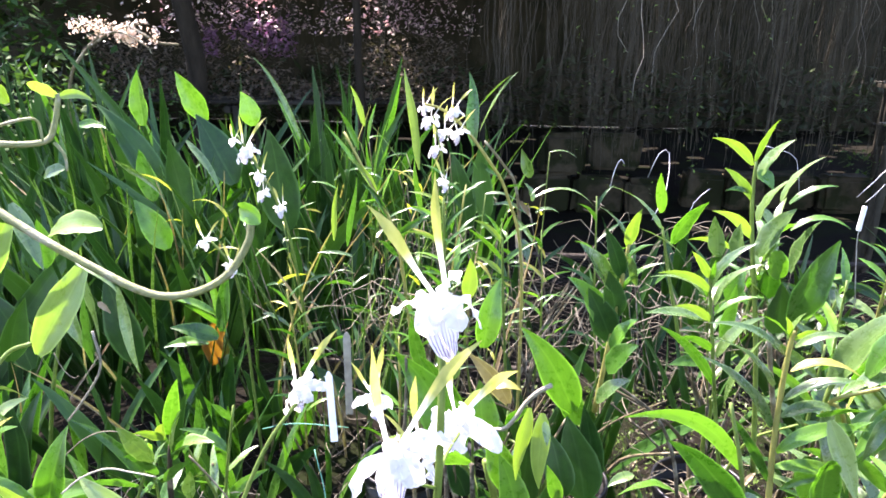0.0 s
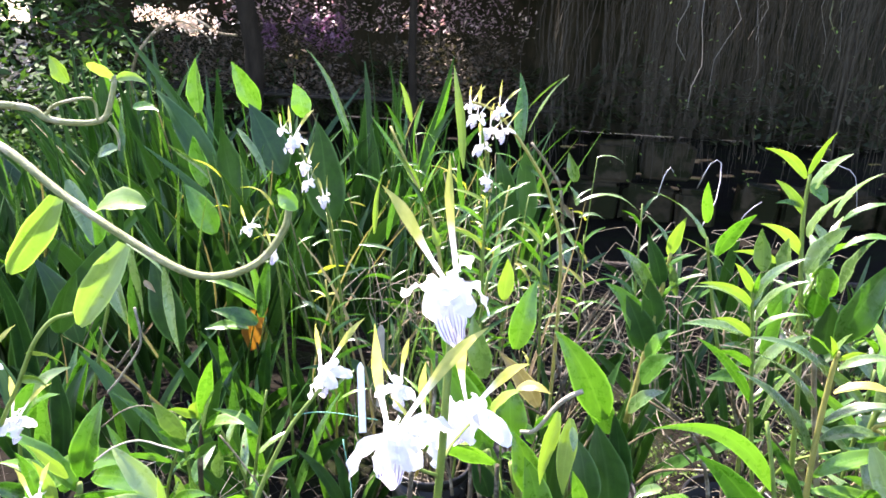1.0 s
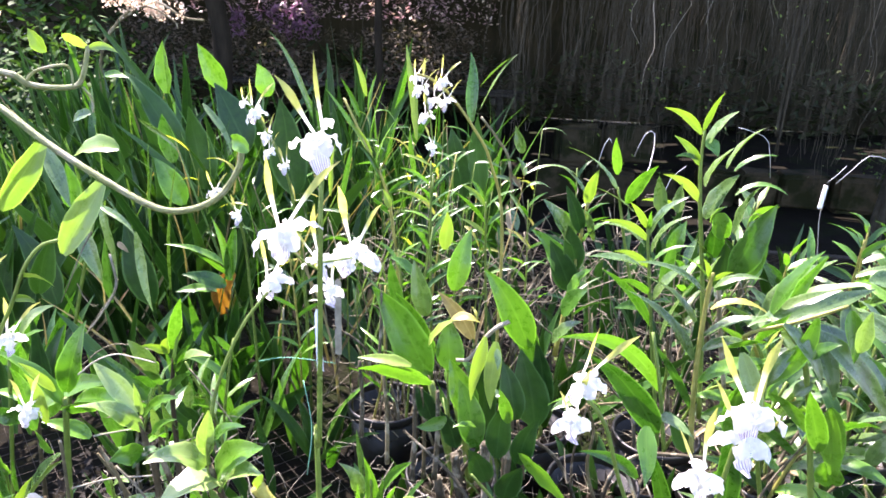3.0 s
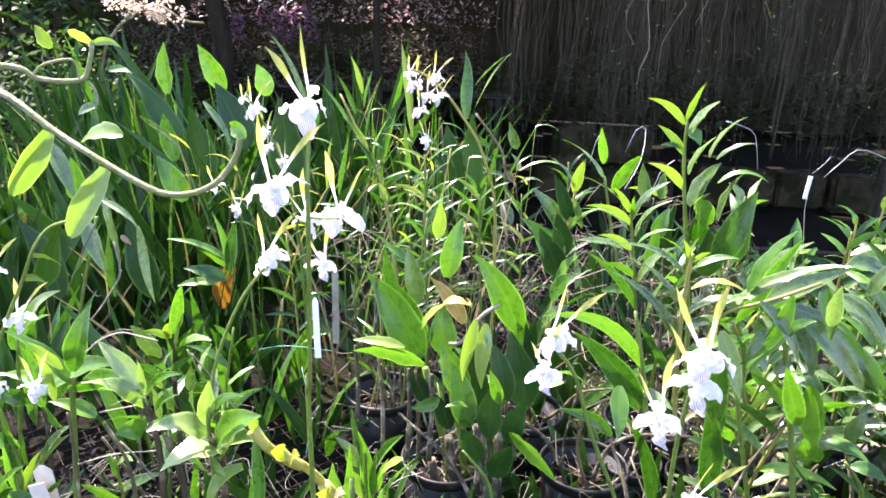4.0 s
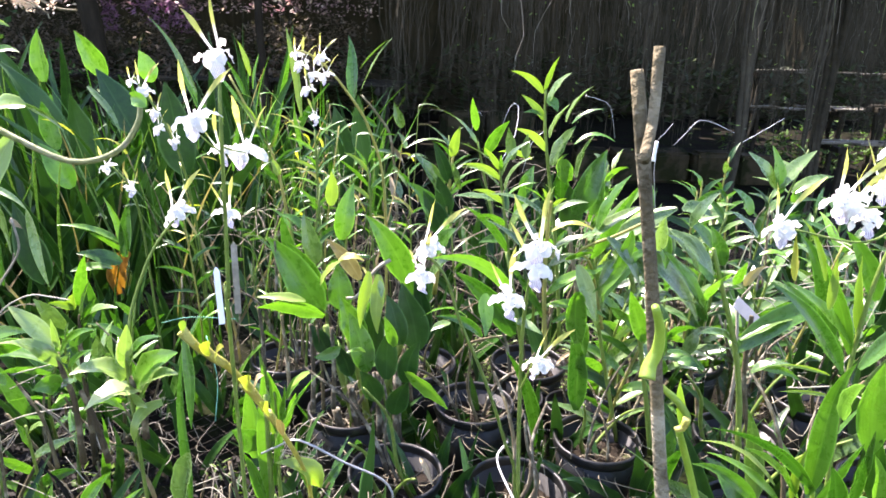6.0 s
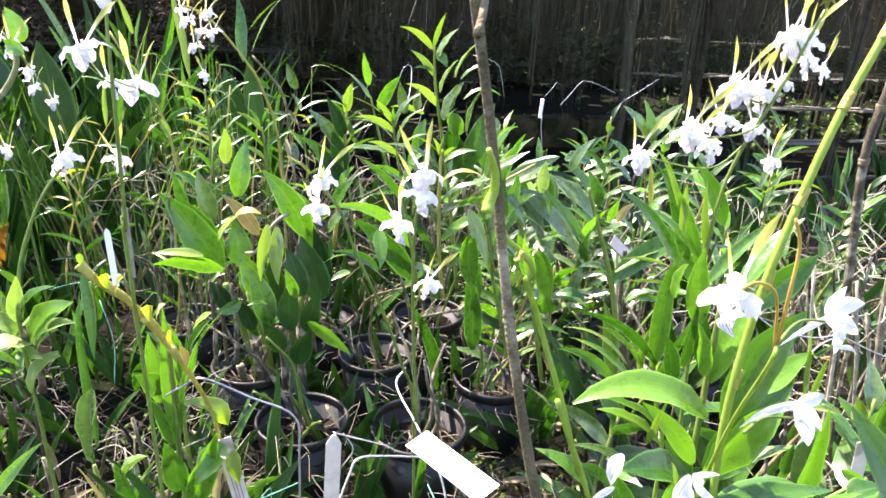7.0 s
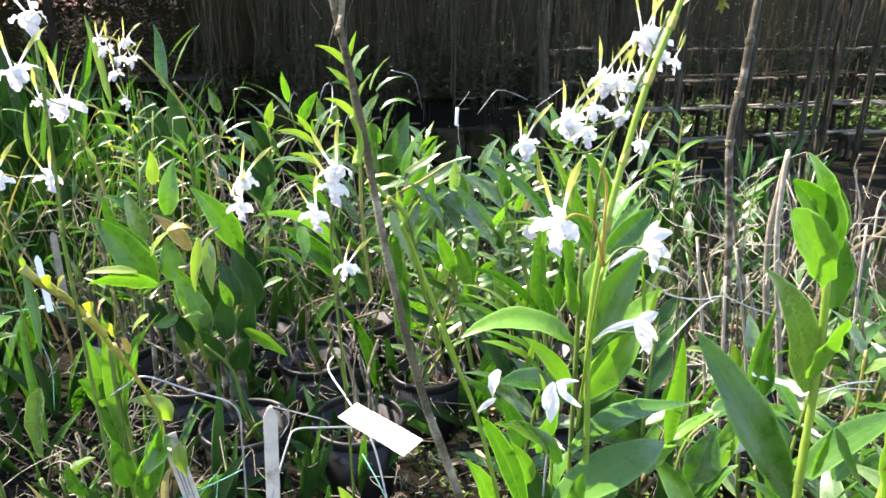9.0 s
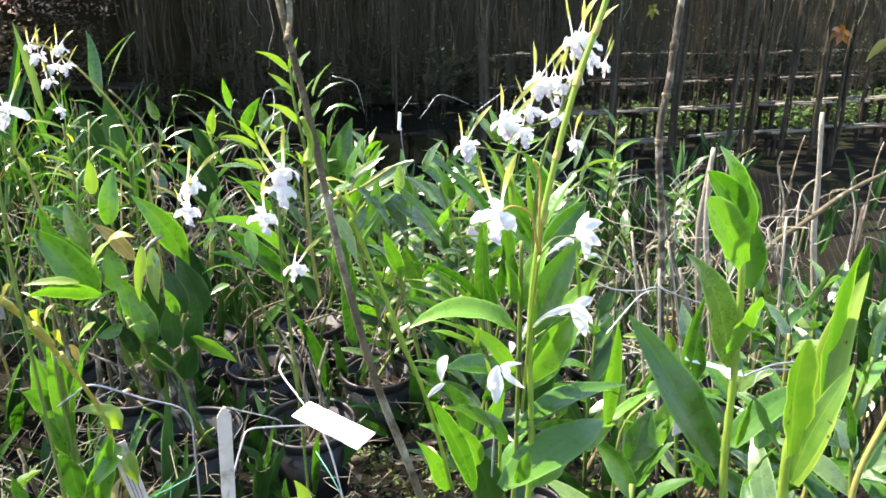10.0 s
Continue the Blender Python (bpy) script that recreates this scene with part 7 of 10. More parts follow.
bloom(q, (0.659, 0.400, 0.980), 0.0464, 0, -1, -4, 10)
bloom(q, (0.858, 0.400, 0.973), 0.0391, 30, 5, -3, 11)
bloom(q, (0.864, 0.400, 1.131), 0.0507, -30, 11, 1, 12)
bloom(q, (0.802, 0.400, 1.070), 0.0406, 10, 9, -5, 13)
bloom(q, (0.738, 0.400, 1.007), 0.0435, 10, 4, 7, 14)
stem(q, "flower_stalk", CANE, [(0.850, 0.390, 1.066), (0.825, 0.395, 1.053), (0.788, 0.400, 1.066)], 0.0015, 0.0012)
stem(q, "flower_stalk", CANE, [(0.834, 0.390, 1.032), (0.800, 0.395, 1.012), (0.736, 0.400, 1.005)], 0.0015, 0.0012)
stem(q, "flower_stalk", CANE, [(0.857, 0.380, 1.115), (0.852, 0.390, 1.131), (0.848, 0.400, 1.137)], 0.0015, 0.0012)
stem(q, "flower_stalk", CANE, [(0.824, 0.400, 1.006), (0.846, 0.400, 0.987), (0.857, 0.400, 0.976)], 0.0015, 0.0012)
stem(q, "flower_stalk", CANE, [(0.819, 0.400, 1.002), (0.768, 0.400, 0.965), (0.672, 0.400, 0.980)], 0.0015, 0.0012)
lf(q, BRIGHT, (0.802, 0.420, 0.818), (0.704, 0.420, 0.911), 0.0209, 0.05, fold=0.21, roll=-16, face=(-0.39, -0.84, 0.68))
lf(q, BRIGHT, (0.798, 0.420, 0.808), (0.742, 0.420, 0.935), 0.0174, 0.05, fold=0.22, roll=31, face=(-0.64, -0.84, 0.84))
lf(q, LIME, (0.801, 0.420, 0.837), (0.781, 0.420, 0.942), 0.0157, 0.03, fold=0.39, roll=-4, face=(-0.25, -0.84, 0.79))
lf(q, GREEN, (0.816, 0.420, 0.787), (0.888, 0.400, 0.893), 0.0207, 0.05, fold=0.40, roll=-24, face=(-0.71, -0.80, 0.50))
lf(q, YELLOW, (0.692, 0.400, 0.916), (0.683, 0.400, 0.976), 0.0102, 0.0, fold=0.47, roll=11, face=(-0.41, -0.88, 0.85))
lf(q, LIME, (0.757, 0.420, 0.870), (0.754, 0.420, 0.939), 0.0122, 0.02, fold=0.28, roll=-1, face=(-0.42, -0.85, 0.46))
lf(q, LIME, (0.744, 0.420, 0.908), (0.700, 0.420, 0.991), 0.0087, 0.1, fold=0.42, roll=-29, face=(-0.70, -0.87, 0.57))
lf(q, GREEN, (0.828, 0.500, 0.790), (0.767, 0.500, 0.951), 0.0286, 0.03, fold=0.36, roll=23, face=(-0.38, -0.85, 0.70))
lf(q, GREEN, (0.879, 0.500, 0.849), (0.825, 0.500, 0.953), 0.0265, 0.05, fold=0.40, roll=-30, face=(-0.73, -0.84, 0.66))
lf(q, GREY, (0.930, 0.500, 0.907), (0.964, 0.500, 1.005), 0.0113, 0.05, fold=0.28, roll=-31, face=(-0.36, -0.81, 0.48))
lf(q, LIME, (0.932, 0.500, 0.897), (1.043, 0.500, 0.906), 0.0076, 0.3, fold=0.54, roll=-34, face=(-0.40, -0.79, 0.47))
lf(q, GREY, (0.946, 0.500, 0.875), (0.967, 0.500, 0.941), 0.0113, 0.05, fold=0.57, roll=37, face=(-0.64, -0.80, 0.78))

# the far right orchids
q = thing("broad_leaved_orchid", (0.750, -0.080, 0.200), "orchid with upright fleshy sunlit leaves", "orchid", "potted orchids")
stem(q, "cane", CANE_FRESH, [(0.778, -0.080, 0.617), (0.765, -0.080, 0.702), (0.760, -0.080, 0.792), (0.755, -0.080, 0.868), (0.745, -0.080, 0.945)], 0.0051, 0.0037, nodes_every=0.035)
lf(q, BRIGHT, (0.751, -0.080, 0.966), (0.700, -0.080, 1.062), 0.0321, 0.03, "broad", fold=0.20, roll=-10, face=(-0.48, -0.28, 0.82), twist=-16)
lf(q, BRIGHT, (0.728, -0.090, 0.988), (0.675, -0.095, 1.043), 0.0269, 0.03, "broad", fold=0.31, roll=1, face=(0.11, -0.95, -0.22), twist=2)
lf(q, BRIGHT, (0.724, -0.100, 0.946), (0.664, -0.110, 1.018), 0.0351, 0.04, "strap", fold=0.24, roll=-5, face=(0.05, -0.95, -0.24), twist=-9)
lf(q, GREY, (0.776, -0.060, 0.969), (0.757, -0.060, 1.026), 0.0183, 0.02, fold=0.29, roll=-1, face=(-0.41, -0.28, 0.86), twist=-2)
lf(q, GREEN, (0.773, -0.070, 0.903), (0.761, -0.060, 0.987), 0.0340, 0.02, "broad", fold=0.40, roll=10, face=(-0.02, -0.85, 0.39), twist=16)
lf(q, BRIGHT, (0.725, -0.100, 0.854), (0.735, -0.110, 0.917), 0.0390, 0.03, "strap", fold=0.24, roll=-5, face=(0.05, -0.95, -0.24), twist=-9)
lf(q, GREY, (0.763, -0.070, 0.814), (0.689, -0.080, 0.964), 0.0388, 0.03, "broad", fold=0.22, roll=-8, face=(-0.46, -0.28, 0.83), twist=-13)
lf(q, GREEN, (0.778, -0.060, 0.676), (0.698, 0.020, 0.846), 0.0495, 0.04, "broad", fold=0.29, roll=-1, face=(-0.11, -0.85, 0.35), twist=-2)
lf(q, GREEN, (0.760, -0.080, 0.712), (0.905, -0.060, 0.771), 0.0295, 0.10, "broad", fold=0.22, roll=-8, face=(-0.46, -0.28, 0.83), twist=-13)
lf(q, BRIGHT, (0.768, -0.090, 0.727), (0.768, -0.100, 0.791), 0.0197, 0.05, fold=0.27, roll=-3, face=(0.07, -0.95, -0.23), twist=-5)
lf(q, BRIGHT, (0.761, -0.110, 0.691), (0.808, -0.110, 0.731), 0.0229, 0.08, "broad", fold=0.20, roll=-10, face=(0.02, -0.95, -0.26), twist=-16)
lf(q, BRIGHT, (0.736, -0.100, 0.690), (0.673, -0.100, 0.760), 0.0138, 0.06, fold=0.29, roll=-1, face=(-0.41, -0.28, 0.86), twist=-2)
lf(q, GREEN, (0.771, -0.100, 0.789), (0.810, -0.120, 0.720), 0.0167, -0.10, fold=0.40, roll=10, face=(-0.02, -0.85, 0.39), twist=16)
lf(q, BRIGHT, (0.812, -0.080, 0.705), (0.836, -0.080, 0.735), 0.0181, 0.10, fold=0.22, roll=-8, face=(-0.46, -0.28, 0.83), twist=-13)
lf(q, DARK, (0.809, -0.030, 0.615), (0.759, -0.030, 0.705), 0.0333, 0.02, "broad", fold=0.31, roll=1, face=(-0.09, -0.85, 0.35), twist=2)
lf(q, GREEN, (0.735, -0.080, 0.674), (0.716, -0.080, 0.735), 0.0130, 0.02, fold=0.29, roll=-1, face=(0.09, -0.95, -0.22), twist=-2)
q = thing("dendrobium_orchid", (0.819, 0.140, 0.200), "orchid with pointed fresh two-toned leaves", "orchid", "potted orchids")
stem(q, "cane", CANE, [(0.811, 0.150, 0.200), (0.801, 0.140, 0.414), (0.797, 0.140, 0.516), (0.807, 0.140, 0.608), (0.880, 0.140, 0.653)], 0.0037, 0.0024, nodes_every=0.035)
lf(q, GREY, (0.794, 0.140, 0.602), (0.779, 0.140, 0.770), 0.0263, 0.02, fold=0.22, roll=35, face=(-0.53, -0.67, 0.70))
lf(q, GREEN, (0.802, 0.140, 0.515), (0.855, 0.120, 0.621), 0.0363, 0.04, fold=0.48, roll=30, face=(-0.72, -0.61, 0.75))
lf(q, BRIGHT, (0.855, 0.130, 0.553), (0.887, 0.130, 0.661), 0.0285, 0.04, fold=0.28, roll=2, face=(-0.42, -0.61, 1.00))
lf(q, BRIGHT, (0.798, 0.130, 0.621), (0.801, 0.100, 0.627), 0.0253, 0.1, fold=0.24, roll=4, face=(-0.39, -0.63, 0.94))
lf(q, BRIGHT, (0.850, 0.150, 0.662), (0.882, 0.140, 0.641), 0.0147, 0.1, fold=0.53, roll=-1, face=(-0.81, -0.63, 1.10))
lf(q, BRIGHT, (0.845, 0.120, 0.596), (0.885, 0.120, 0.592), 0.0083, 0.1, fold=0.31, roll=-19, face=(-0.53, -0.60, 1.01))
lf(q, GREEN, (0.817, 0.120, 0.508), (0.858, 0.100, 0.588), 0.0314, 0.05, fold=0.24, roll=21, face=(-0.73, -0.59, 1.18))
lf(q, GREEN, (0.781, 0.160, 0.655), (0.782, 0.160, 0.699), 0.0151, 0.02, fold=0.50, roll=32, face=(-0.55, -0.68, 0.86))
lf(q, LIME, (0.836, 0.200, 0.714), (0.882, 0.200, 0.702), 0.0093, 0.1, fold=0.52, roll=-13, face=(-0.66, -0.68, 0.85))
lf(q, BRIGHT, (1.063, 0.300, 0.541), (1.077, 0.300, 0.711), 0.0246, 0.03, fold=0.50, roll=-17, face=(-0.79, -0.64, 0.89))
lf(q, LIME, (1.029, 0.300, 0.602), (1.014, 0.300, 0.652), 0.0213, 0.03, fold=0.53, roll=8, face=(-0.69, -0.65, 0.72))
lf(q, GREEN, (1.095, 0.300, 0.536), (1.089, 0.300, 0.636), 0.0295, 0.03, fold=0.47, roll=-23, face=(-0.63, -0.62, 0.75))
lf(q, LIME, (0.918, 0.100, 0.498), (0.886, 0.100, 0.587), 0.0092, 0.05, fold=0.23, roll=-33, face=(-0.39, -0.56, 0.97))
q = thing("broad_leaved_orchid", (0.600, -0.270, 0.200), "orchid with upright yellowing leaves speckled with brown spots", "orchid", "potted orchids")
stem(q, "cane", CANE, [(0.623, -0.270, 0.741), (0.633, -0.268, 0.45), (0.638, -0.270, 0.100)], 0.0048, 0.0050, nodes_every=0.035)
stem(q, "cane", CANE_FRESH, [(0.623, -0.270, 0.741), (0.611, -0.270, 0.830), (0.606, -0.270, 0.879), (0.609, -0.270, 0.906)], 0.0044, 0.0032, nodes_every=0.035)
lf(q, SPOTTED, (0.663, -0.250, 0.871), (0.667, -0.240, 1.016), 0.0361, 0.03, "broad", fold=0.24, roll=-5, face=(0.05, -0.95, -0.24), twist=-9)
lf(q, SPOTTED, (0.602, -0.275, 0.881), (0.601, -0.270, 0.967), 0.0281, 0.03, "strap", fold=0.36, roll=5, face=(0.15, -0.95, -0.20), twist=9)
lf(q, SPOTTED, (0.634, -0.260, 0.836), (0.695, -0.240, 0.991), 0.0262, 0.05, "broad", fold=0.27, roll=-3, face=(-0.43, -0.28, 0.85), twist=-5)
lf(q, SPOTTED, (0.616, -0.270, 0.852), (0.645, -0.270, 0.942), 0.0179, 0.04, "broad", fold=0.24, roll=-5, face=(-0.45, -0.28, 0.84), twist=-9)
lf(q, GREEN, (0.774, -0.210, 0.795), (0.740, -0.210, 0.867), 0.0133, 0.02, fold=0.27, roll=-3, face=(-0.13, -0.85, 0.34), twist=-5)
q = thing("dendrobium_orchid", (1.105, -0.050, 0.200), "pale yellow-green orchid canes beside the bench edge", "orchid", "potted orchids")
stem(q, "cane", CANE_YELLOW, [(1.069, -0.040, 0.200), (1.059, -0.050, 0.443), (1.052, -0.050, 0.571), (1.084, -0.050, 0.661), (1.116, -0.050, 0.740)], 0.0048, 0.0038, nodes_every=0.035, sides=9)
lf(q, GREEN, (1.064, -0.050, 0.585), (1.090, -0.050, 0.642), 0.0206, 0.1, fold=0.27, roll=-17, face=(-0.75, -0.44, 0.93))
lf(q, GREEN, (1.347, 0.200, 0.662), (1.332, 0.200, 0.814), 0.0309, 0.05, fold=0.45, roll=-11, face=(-0.63, -0.53, 0.77))

# the bare canes
q = thing("old_orchid_cane", (0.500, -0.120, 0.200), "long bare grey-brown leaning cane with a green shoot", "cane")
stem(q, "cane", CANE_DRY, [(0.505, -0.120, 0.200), (0.441, -0.122, 0.600), (0.388, -0.112, 0.800), (0.358, -0.104, 0.900), (0.337, -0.095, 1.000), (0.322, -0.085, 1.100), (0.306, -0.085, 1.180)], 0.0042, 0.0027, nodes_every=0.075, sides=9)
stem(q, "cane", CANE_DRY, [(0.307, -0.100, 1.151), (0.312, -0.090, 1.164), (0.313, -0.085, 1.188)], 0.0020, 0.0023, nodes_every=0.06, sides=9)
lf(q, GREY, (0.337, -0.070, 1.059), (0.334, -0.070, 1.083), 0.0054, 0.03, fold=0.57, roll=8, face=(-0.43, -0.84, 0.56))
lf(q, LIME, (0.357, -0.060, 1.017), (0.351, -0.060, 1.047), 0.0051, 0.1, fold=0.21, roll=-6, face=(0.01, -0.93, 0.57))
lf(q, GREEN, (0.348, -0.050, 1.053), (0.375, -0.030, 1.034), 0.0035, 0.15, fold=0.27, roll=30, face=(-0.30, -0.81, 0.81))
stem(q, "sheath", CANE_FRESH, [(0.310, -0.120, 1.106), (0.315, -0.115, 1.095), (0.316, -0.113, 1.086), (0.314, -0.113, 1.080), (0.313, -0.115, 1.076)], 0.0014, 0.0031)
stem(q, "shoot", CANE_FRESH, [(0.337, -0.060, 1.049), (0.342, -0.060, 1.042), (0.350, -0.060, 1.035), (0.356, -0.060, 1.028), (0.358, -0.060, 1.023), (0.356, -0.060, 1.019), (0.355, -0.060, 1.017), (0.360, -0.055, 1.007), (0.368, -0.050, 0.989), (0.375, -0.050, 0.969), (0.391, -0.050, 0.926), (0.412, -0.045, 0.864)], 0.0016, 0.0019)
stem(q, "sheath", CANE_LIME, [(0.332, -0.103, 1.047), (0.335, -0.103, 1.048), (0.336, -0.103, 1.052)], 0.0011, 0.0016)
stem(q, "shoot", CANE_FRESH, [(0.383, -0.060, 0.935), (0.395, -0.060, 0.904), (0.409, -0.060, 0.870), (0.420, -0.060, 0.835), (0.430, -0.060, 0.797), (0.443, -0.060, 0.741)], 0.0019, 0.0019)
q = thing("old_orchid_cane", (1.302, 0.600, 0.200), "thick jointed grey cane standing bare", "cane")
stem(q, "cane", CANE_OLD, [(1.340, 0.600, -0.008), (1.269, 0.600, 0.477), (1.239, 0.600, 0.721), (1.205, 0.600, 0.928), (1.215, 0.600, 1.049), (1.219, 0.600, 1.134), (1.226, 0.600, 1.235)], 0.0092, 0.0076, nodes_every=0.08, sides=9)
stem(q, "joint", CANE_DRY, [(1.253, 0.600, 0.614), (1.252, 0.600, 0.620), (1.251, 0.600, 0.626)], 0.0090, 0.0096, sides=9)
stem(q, "joint", CANE_DRY, [(1.229, 0.600, 0.784), (1.228, 0.600, 0.790), (1.227, 0.600, 0.796)], 0.0090, 0.0096, sides=9)
stem(q, "joint", CANE_DRY, [(1.206, 0.600, 0.919), (1.206, 0.600, 0.925), (1.205, 0.600, 0.931)], 0.0090, 0.0096, sides=9)
stem(q, "joint", CANE_DRY, [(1.213, 0.600, 1.014), (1.212, 0.600, 1.020), (1.211, 0.600, 1.026)], 0.0090, 0.0096, sides=9)
stem(q, "joint", CANE_DRY, [(1.219, 0.600, 1.114), (1.218, 0.600, 1.120), (1.218, 0.600, 1.126)], 0.0090, 0.0096, sides=9)
q = thing("old_orchid_cane", (1.482, 0.650, 0.200), "grey branching dead orchid canes", "cane")
stem(q, "cane", CANE_PALE, [(1.571, 0.650, 0.041), (1.479, 0.650, 0.422), (1.421, 0.650, 0.675), (1.409, 0.650, 0.809), (1.408, 0.650, 0.885)], 0.0087, 0.0054, nodes_every=0.05)
stem(q, "cane", CANE_DRY, [(1.556, 0.650, 0.439), (1.620, 0.650, 0.602), (1.762, 0.650, 0.678), (1.891, 0.650, 0.742), (2.052, 0.650, 0.791)], 0.0092, 0.0057, nodes_every=0.05)
stem(q, "cane", CANE_PALE, [(1.506, 0.700, 0.326), (1.447, 0.700, 0.639), (1.450, 0.700, 0.784), (1.459, 0.700, 0.879)], 0.0096, 0.0060, nodes_every=0.05)
stem(q, "cane", CANE_PALE, [(2.102, 0.800, 0.165), (1.995, 0.800, 0.542), (1.966, 0.800, 0.735), (1.932, 0.800, 0.930)], 0.0116, 0.0064, nodes_every=0.05)
stem(q, "cane", CANE_DRY, [(1.413, 0.700, 0.442), (1.385, 0.700, 0.571), (1.325, 0.700, 0.753)], 0.0072, 0.0048, nodes_every=0.05)
q = thing("old_orchid_cane", (1.335, 0.550, 0.200), "cluster of grey jointed dead canes with pale roots", "cane")
stem(q, "cane", CANE_OLD, [(1.239, 0.580, -0.001), (1.169, 0.580, 0.406), (1.113, 0.580, 0.677)], 0.0046, 0.0031, nodes_every=0.05)
stem(q, "cane", CANE_PALE, [(1.288, 0.580, -0.048), (1.210, 0.580, 0.411), (1.141, 0.580, 0.736)], 0.0046, 0.0031, nodes_every=0.05)
stem(q, "cane", CANE_PALE, [(1.301, 0.580, 0.001), (1.260, 0.580, 0.388), (1.228, 0.580, 0.639)], 0.0046, 0.0031, nodes_every=0.05)
stem(q, "cane", CANE_OLD, [(1.387, 0.580, -0.074), (1.279, 0.580, 0.411), (1.259, 0.580, 0.750)], 0.0046, 0.0031, nodes_every=0.05)
stem(q, "cane", CANE_PALE, [(1.404, 0.580, -0.043), (1.327, 0.580, 0.397), (1.243, 0.580, 0.702)], 0.0046, 0.0031, nodes_every=0.05)
stem(q, "cane", CANE_PALE, [(1.461, 0.580, -0.094), (1.382, 0.580, 0.340), (1.286, 0.580, 0.633)], 0.0046, 0.0031, nodes_every=0.05)
stem(q, "cane", CANE_OLD, [(1.201, 0.580, 0.043), (1.129, 0.580, 0.413), (1.113, 0.580, 0.640)], 0.0046, 0.0031, nodes_every=0.05)
stem(q, "cane", CANE_PALE, [(1.774, 0.580, -0.177), (1.645, 0.580, 0.351), (1.597, 0.580, 0.721)], 0.0046, 0.0031, nodes_every=0.05)
stem(q, "cane", CANE_PALE, [(1.829, 0.580, -0.153), (1.701, 0.580, 0.348), (1.541, 0.580, 0.699)], 0.0046, 0.0031, nodes_every=0.05)
stem(q, "cane", CANE_OLD, [(1.700, 0.580, -0.157), (1.581, 0.580, 0.286), (1.524, 0.580, 0.564)], 0.0046, 0.0031, nodes_every=0.05)

# the withered leaf
q = thing("dendrobium_orchid", (-0.718, 1.880, 0.200), "small orchid with one withered orange leaf", "orchid", "potted orchids")
lf(q, ORANGE, (-0.735, 1.880, 0.269), (-0.681, 1.840, 0.443), 0.0620, 0.30, "strap", fold=0.55, roll=-12, face=(0.30, -0.80, 0.30), twist=30)
stem(q, "stem", CANE_DRY, [(-0.698, 1.900, 0.047), (-0.711, 1.880, 0.210), (-0.723, 1.880, 0.294)], 0.0055, 0.0037)
lf(q, BRIGHT, (-0.634, 1.700, 0.515), (-0.806, 1.680, 0.578), 0.0233, 0.18, fold=0.38, roll=3, face=(0.55, -0.85, 0.79))
lf(q, BRIGHT, (-0.630, 1.700, 0.488), (-0.738, 1.680, 0.570), 0.0233, 0.1, fold=0.30, roll=12, face=(0.40, -0.86, 0.58))
lf(q, GREEN, (-0.628, 1.700, 0.469), (-0.606, 1.720, 0.647), 0.0370, 0.03, fold=0.60, roll=6, face=(0.26, -0.87, 0.90))
lf(q, BRIGHT, (-0.618, 1.700, 0.470), (-0.659, 1.720, 0.662), 0.0269, 0.03, fold=0.54, roll=22, face=(0.38, -0.87, 0.70))
lf(q, GREEN, (-0.638, 1.700, 0.450), (-0.753, 1.660, 0.493), 0.0464, 0.1, fold=0.30, roll=14, face=(0.22, -0.85, 0.89))
lf(q, GREEN, (-0.667, 1.700, 0.429), (-0.777, 1.660, 0.436), 0.0397, 0.1, fold=0.45, roll=-7, face=(0.20, -0.84, 0.60))

# pale flower spray at the back
q = thing("flower_spray", (-1.549, 3.200, 0.895), "cream and pink spray of many tiny flowers", "flowers")
stem(q, "stem", CANE_DRY, [(-1.913, 3.200, 0.324), (-1.899, 3.200, 0.931), (-1.784, 3.200, 1.150), (-1.601, 3.200, 1.260), (-1.437, 3.200, 1.191), (-1.340, 3.200, 1.182)], 0.0087, 0.0058)
stem(q, "stem", CANE_DRY, [(-1.784, 3.200, 1.150), (-1.604, 3.150, 1.234), (-1.445, 3.100, 1.178), (-1.421, 3.100, 1.141)], 0.0057, 0.0028)
rnd = random.Random(77)
vs, fs, uv = [], [], []
for twig in range(16):
    s = rnd.random()
    c = np.array((-1.85, 3.2, 1.27)) * (1 - s) + np.array((-1.325, 3.15, 1.175)) * s
    e = c + np.array((rnd.gauss(0, 0.07), rnd.gauss(0, 0.05), rnd.uniform(-0.05, 0.07)))
    stem(q, "twig", CANE_DRY, [c, (c + e) / 2 + np.array((0, 0, 0.01)), e], 0.0022, 0.0012, 5, 3)
    for k in range(34):
        p = c + (e - c) * rnd.random() + np.array((rnd.gauss(0, 0.014), rnd.gauss(0, 0.014), rnd.gauss(0, 0.014)))
        d = unit((rnd.gauss(0, 1), rnd.gauss(0, 1), rnd.gauss(0, 1)))
        w = unit(np.cross(d, (rnd.gauss(0, 1), rnd.gauss(0, 1), rnd.gauss(0, 1))))
        l = rnd.uniform(0.010, 0.020)
        o = len(vs)
        vs += [p, p + d * l * 0.6 + w * l * 0.45, p + d * l, p + d * l * 0.6 - w * l * 0.45]
        uv += [(0.5, 0), (1, 0.5), (0.5, 1), (0, 0.5)]
        fs.append((o, o + 1, o + 2, o + 3))
tagged(sheet("blossoms", vs, fs, PALE, q, "crowd of tiny cream petals", uv), kind="stuff")


# labels, wires and string
q = thing("plant_label", (0.369, 0.325, 0.627), "large white plastic plant label hanging from a wire", "label", "plant labels")
board(q, "blade", (0.369, 0.325, 0.627), (0.433, 0.205, 0.631), 0.0358, 0.0012, TAG, (0.15, -0.62, 0.75), point=0.0)
